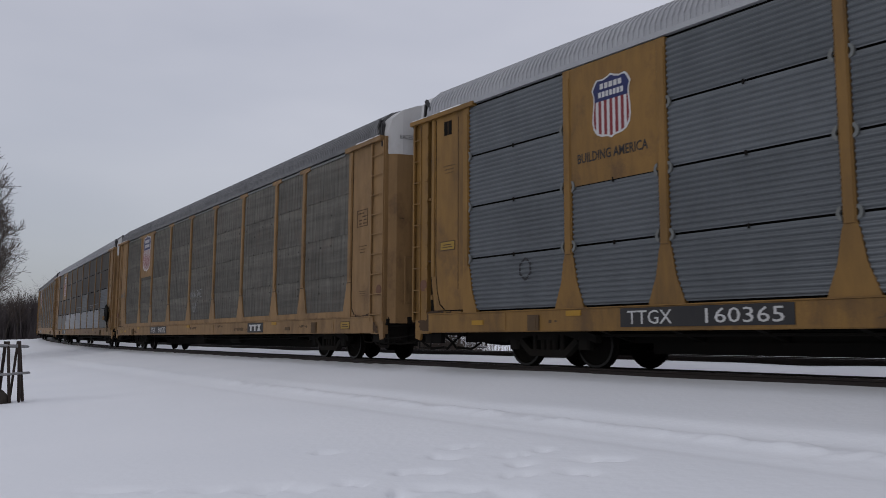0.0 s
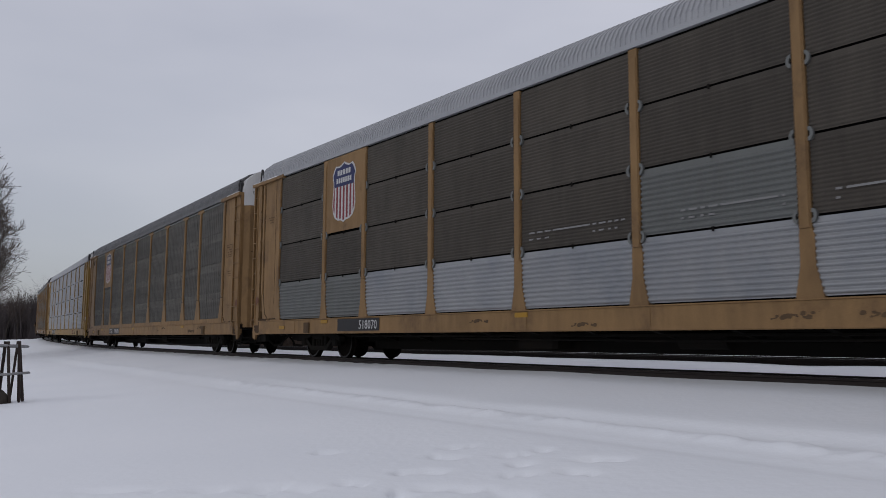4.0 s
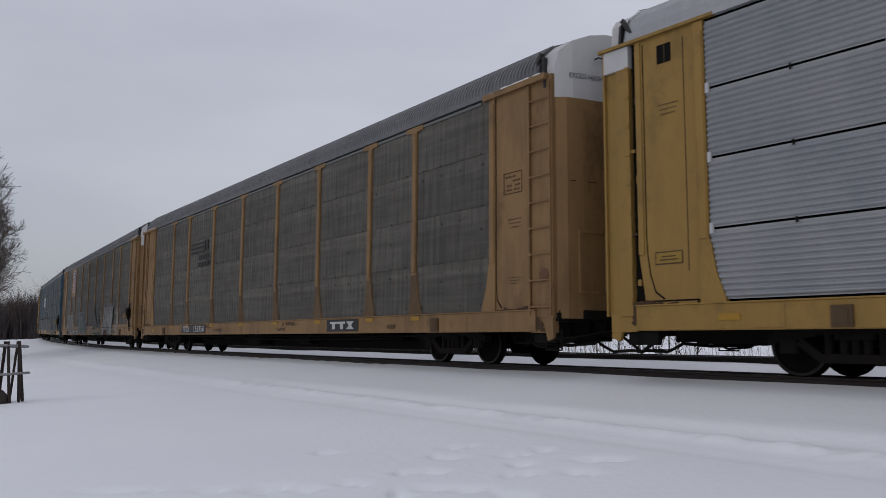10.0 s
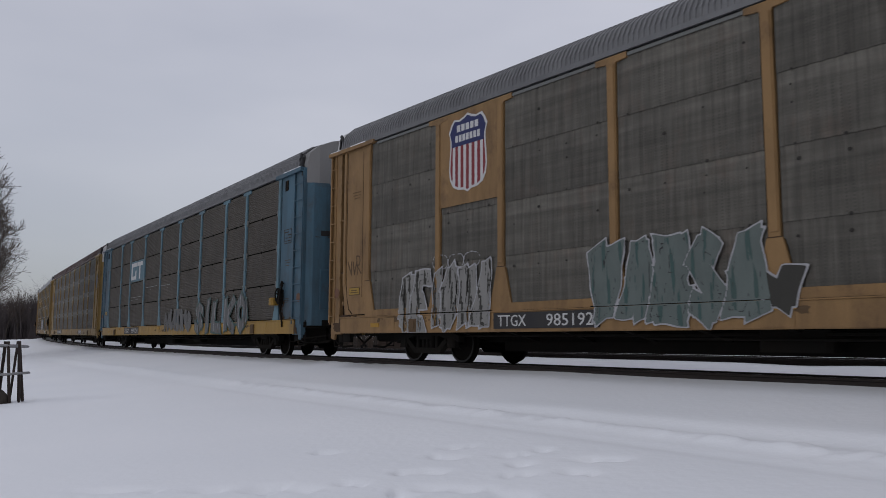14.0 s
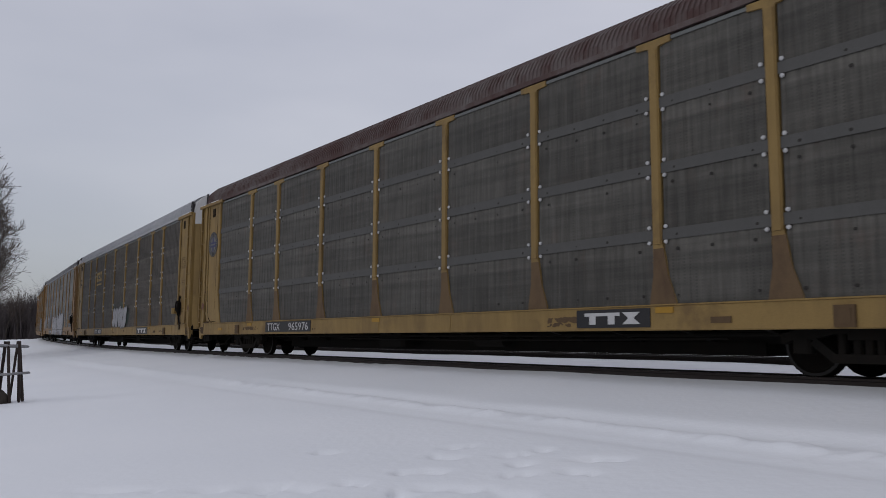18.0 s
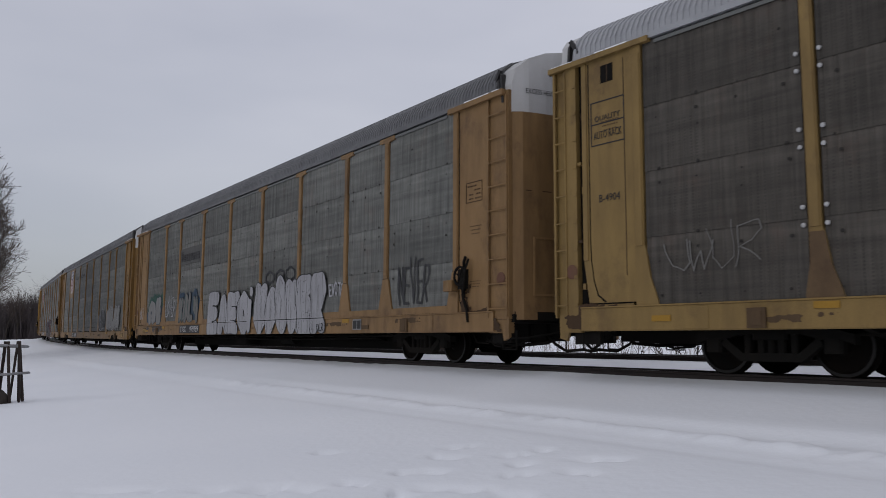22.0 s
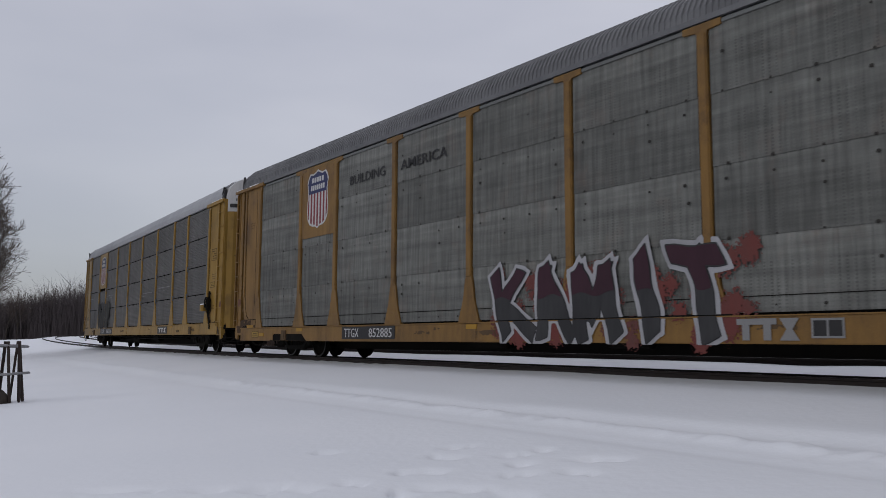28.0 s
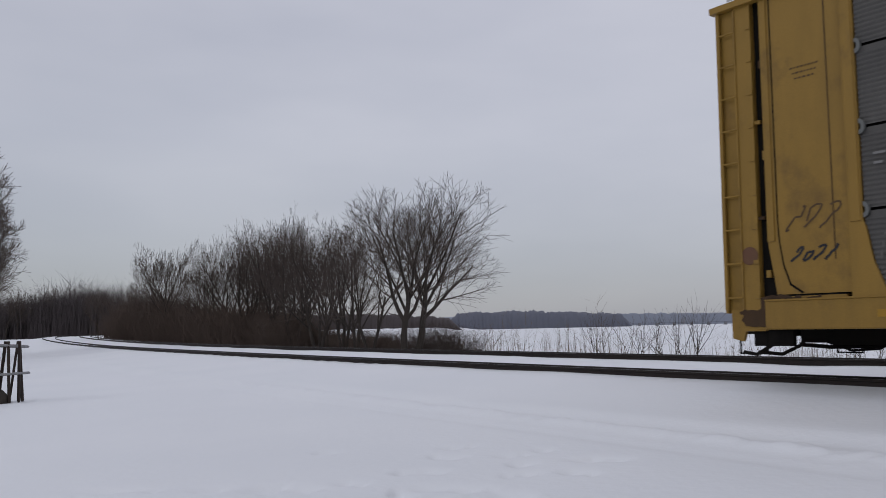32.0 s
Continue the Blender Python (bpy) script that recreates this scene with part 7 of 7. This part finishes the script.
spray(c, "VVR", 1.42, 2.05, 2.05, 2.42, "soil", None, 1.474, 0.1, 0.02, jitter=0.2)
slab_mark(c, 19.45, 20.35, 0.64, 0.92, DECK + 0.012, "sprayred")
c = CARS[7]
spray(c, "SILKO", 18.1, 23.8, 0.66, 1.9, "spraygray", "sprayteal", DECK, 0.08, 0.17, 0.05, bulge=False, seed=9, hollow=True, shade="sprayoff", jitter=0.1)
spray(c, "NUEWO", 13.9, 17.8, 0.8, 1.6, "spraygray", "spraydull", DECK, 0.1, 0.11, 0.03, seed=10, hollow=True, jitter=0.1)
c = CARS[9]
haze(c, 13.0, 16.9, 1.25, 2.1, "spraymoss", 44, FLAT + 0.004, "dark green sprayed haze", 40)
spray(c, "SNOKU", 13.15, 16.6, 0.98, 2.06, "spraywhite", "sprayblack", FLAT + 0.03, 0.08, 0.21, 0.022, seed=11, squeeze=1.14, inner="sprayblack", shade="sprayoff", jitter=0.09)
scribble(c, 16.75, 17.25, 1.6, 2.1, "sprayblack", 9, 4, 0.016, FLAT)
scribble(c, 8.0, 9.3, 1.3, 2.7, "sprayblack", 3, 5, 0.012, FLAT)
spray(c, "UWUR", 2.9, 4.4, 1.5, 2.0, "spraydull", None, FLAT, 0.1, 0.009, jitter=0.2, warp=0.05)
part("sign", Shape().box(-0.36, 0.36, 0, 0.003, 0, 0.02).box(-0.36, 0.36, 0, 0.003, 0.36, 0.38).box(-0.36, 0.36, 0, 0.003, 0.74, 0.76).box(-0.36, -0.34, 0, 0.003, 0.02, 0.36).box(-0.36, -0.34, 0, 0.003, 0.38, 0.74).box(0.34, 0.36, 0, 0.003, 0.02, 0.36).box(0.34, 0.36, 0, 0.003, 0.38, 0.74).mesh("sign", M["black"]), c, "black outlined sign on the end bay", (ax(1.72), 1.474, 3.72))
part("lettering", lettering("QUALITY", 0.11, 0.54, "black"), c, "black sign lettering", (ax(1.45), 1.4765, 4.12))
part("lettering", lettering("AUTO RACK", 0.13, 0.60, "black"), c, "black sign lettering", (ax(1.42), 1.4765, 3.83))
part("lettering", lettering("B-4904", 0.13, 0.44, "black"), c, "black stencilled number", (ax(1.52), 1.4765, 2.75))
c = CARS[10]
spray(c, "EAEO", 10.95, 14.95, 0.60, 2.02, "spraywhite", "sprayblack", DECK, 0.08, 0.235, 0.030, seed=12, squeeze=1.16, shade="sprayoff", jitter=0.09, seam=1.03)
spray(c, "i", 14.75, 15.3, 0.66, 2.25, "spraywhite", "sprayblack", DECK + 0.004, 0.10, 0.13, 0.028, seed=13)
spray(c, "UOOKER", 15.35, 20.3, 0.59, 2.22, "spraywhite", "sprayblack", DECK, 0.0, 0.265, 0.030, seed=14, squeeze=1.20, shade="sprayoff", inner="sprayblack", jitter=0.09, seam=1.03)
spray(c, "OOO", 16.1, 18.4, 2.1, 2.55, "sprayblack", None, FLAT, 0.0, 0.035, label="dark sprayed loops", hollow=False)
spray(c, "EVOTE", 20.5, 21.35, 1.58, 1.92, "spraywhite", None, FLAT, 0.05, 0.024, jitter=0.1)
spray(c, "NEVER", 24.0, 25.3, 1.25, 2.15, "sprayblack", None, FLAT, 0.08, 0.028, jitter=0.12)
spray(c, "DLR", 19.9, 20.32, 0.68, 0.88, "sprayblack", None, DECK + 0.016, 0.0, 0.014)
haze(c, 2.75, 5.1, 0.95, 1.55, "sprayblue", 51, FLAT + 0.006, "blue sprayed haze", 44, 0.05)
haze(c, 2.85, 5.0, 1.5, 2.15, "spraygreen", 52, FLAT + 0.004, "green sprayed haze", 30, 0.03)
spray(c, "CDE", 2.9, 4.75, 1.08, 2.05, "spraypale", "sprayblue", FLAT + 0.03, 0.05, 0.20, 0.02, seed=15, squeeze=1.1, shade="sprayoff", jitter=0.1)
spray(c, "LOVER", 5.42, 6.85, 1.35, 2.05, "spraywhite", None, FLAT, 0.1, 0.02, jitter=0.15)
haze(c, 7.3, 9.9, 0.95, 2.1, "sprayblue", 53, FLAT + 0.004, "dull blue sprayed haze", 60, 0.04)
spray(c, "KOLY", 7.4, 9.75, 1.08, 2.1, "spraydull", "sprayblack", FLAT + 0.03, 0.05, 0.15, 0.022, seed=16, jitter=0.1, squeeze=1.1, shade="sprayteal")
spray(c, "OU", 1.35, 1.85, 1.32, 1.80, "spraywhite", None, 1.474, 0.0, 0.022, seed=61, label="small white sprayed doodle")
c = CARS[11]
spray(c, "HOLMS", 21.5, 25.3, 0.95, 2.10, "spraypale", "sprayblack", DECK, 0.03, 0.205, 0.024, seed=17, inner="spraywhite", shade="sprayoff", squeeze=1.1, jitter=0.06, halo=("spraywhite", 0.05))
spray(c, "OEB", 18.9, 20.9, 0.95, 1.9, "sprayblack", "spraywhite", DECK, 0.05, 0.17, 0.022, seed=18, hollow=True, shade="sprayoff", jitter=0.14, squeeze=1.1)
spray(c, "NOM", 4.2, 4.75, 2.15, 2.5, "spraydark", None, FLAT, 0.1, 0.02, jitter=0.2)
c = CARS[12]
haze(c, 13.7, 19.3, 0.46, 1.75, "sprayred", 62, DECK - 0.012, "red sprayed haze", 90, -0.10)
spray(c, "KAMIT", 13.75, 18.95, 0.43, 1.88, "sprayblack", "sprayblack", DECK, -0.14, 0.15, 0.012, bulge=False, seed=19, jitter=0.04, top=("sprayplum", 0.56), halo=("spraywhite", 0.085), seam=0.83)
c = CARS[13]
spray(c, "UIRF", 5.2, 8.45, 1.03, 2.30, "spraydark", "sprayblack", DECK, 0.06, 0.22, 0.055, seed=20, hollow=True, inner="sprayblack", shade="brown", squeeze=1.12, jitter=0.1)
spray(c, "OO", 5.9, 7.2, 2.05, 2.5, "sprayblack", None, FLAT, 0.0, 0.10, label="black sprayed loops")
spray(c, "IOA", 7.9, 8.7, 1.12, 1.4, "sprayblack", None, FLAT, 0.0, 0.02, jitter=0.2)
spray(c, "CNEW", 2.6, 4.65, 1.0, 1.95, None, "spraydull", FLAT + 0.01, 0.08, 0.085, 0.020, seed=21, hollow=True, inner="sprayblack", jitter=0.14)
scribble(c, 1.45, 2.15, 1.9, 2.25, "soil", 5, 3, 0.012, 1.475)
scribble(c, 1.5, 2.1, 1.5, 1.7, "sprayblack", 6, 4, 0.016, 1.475)


def motions():
    """The train rolls past: every car along the line, every wheelset about its axle."""
    times = [k * 0.25 for k in range(129)]
    for i, (car, wheels) in enumerate(TRAIN):
        walk(car, [(t, car_pose(i, t)) for t in times])
    spin = [(k / FPS, -(coupling(0.0) - coupling(k / FPS)) / 0.42) for k in range(32 * FPS + 1)]
    for i, (car, wheels) in enumerate(TRAIN):
        for w in wheels:
            x = w.location.x
            walk(w, [(t, Matrix.Translation((x, 0, 0.42)) @ Matrix.Rotation(-s + 0.7 * i, 4, "Y")) for t, s in ((t, -a) for t, a in spin)])


motions()
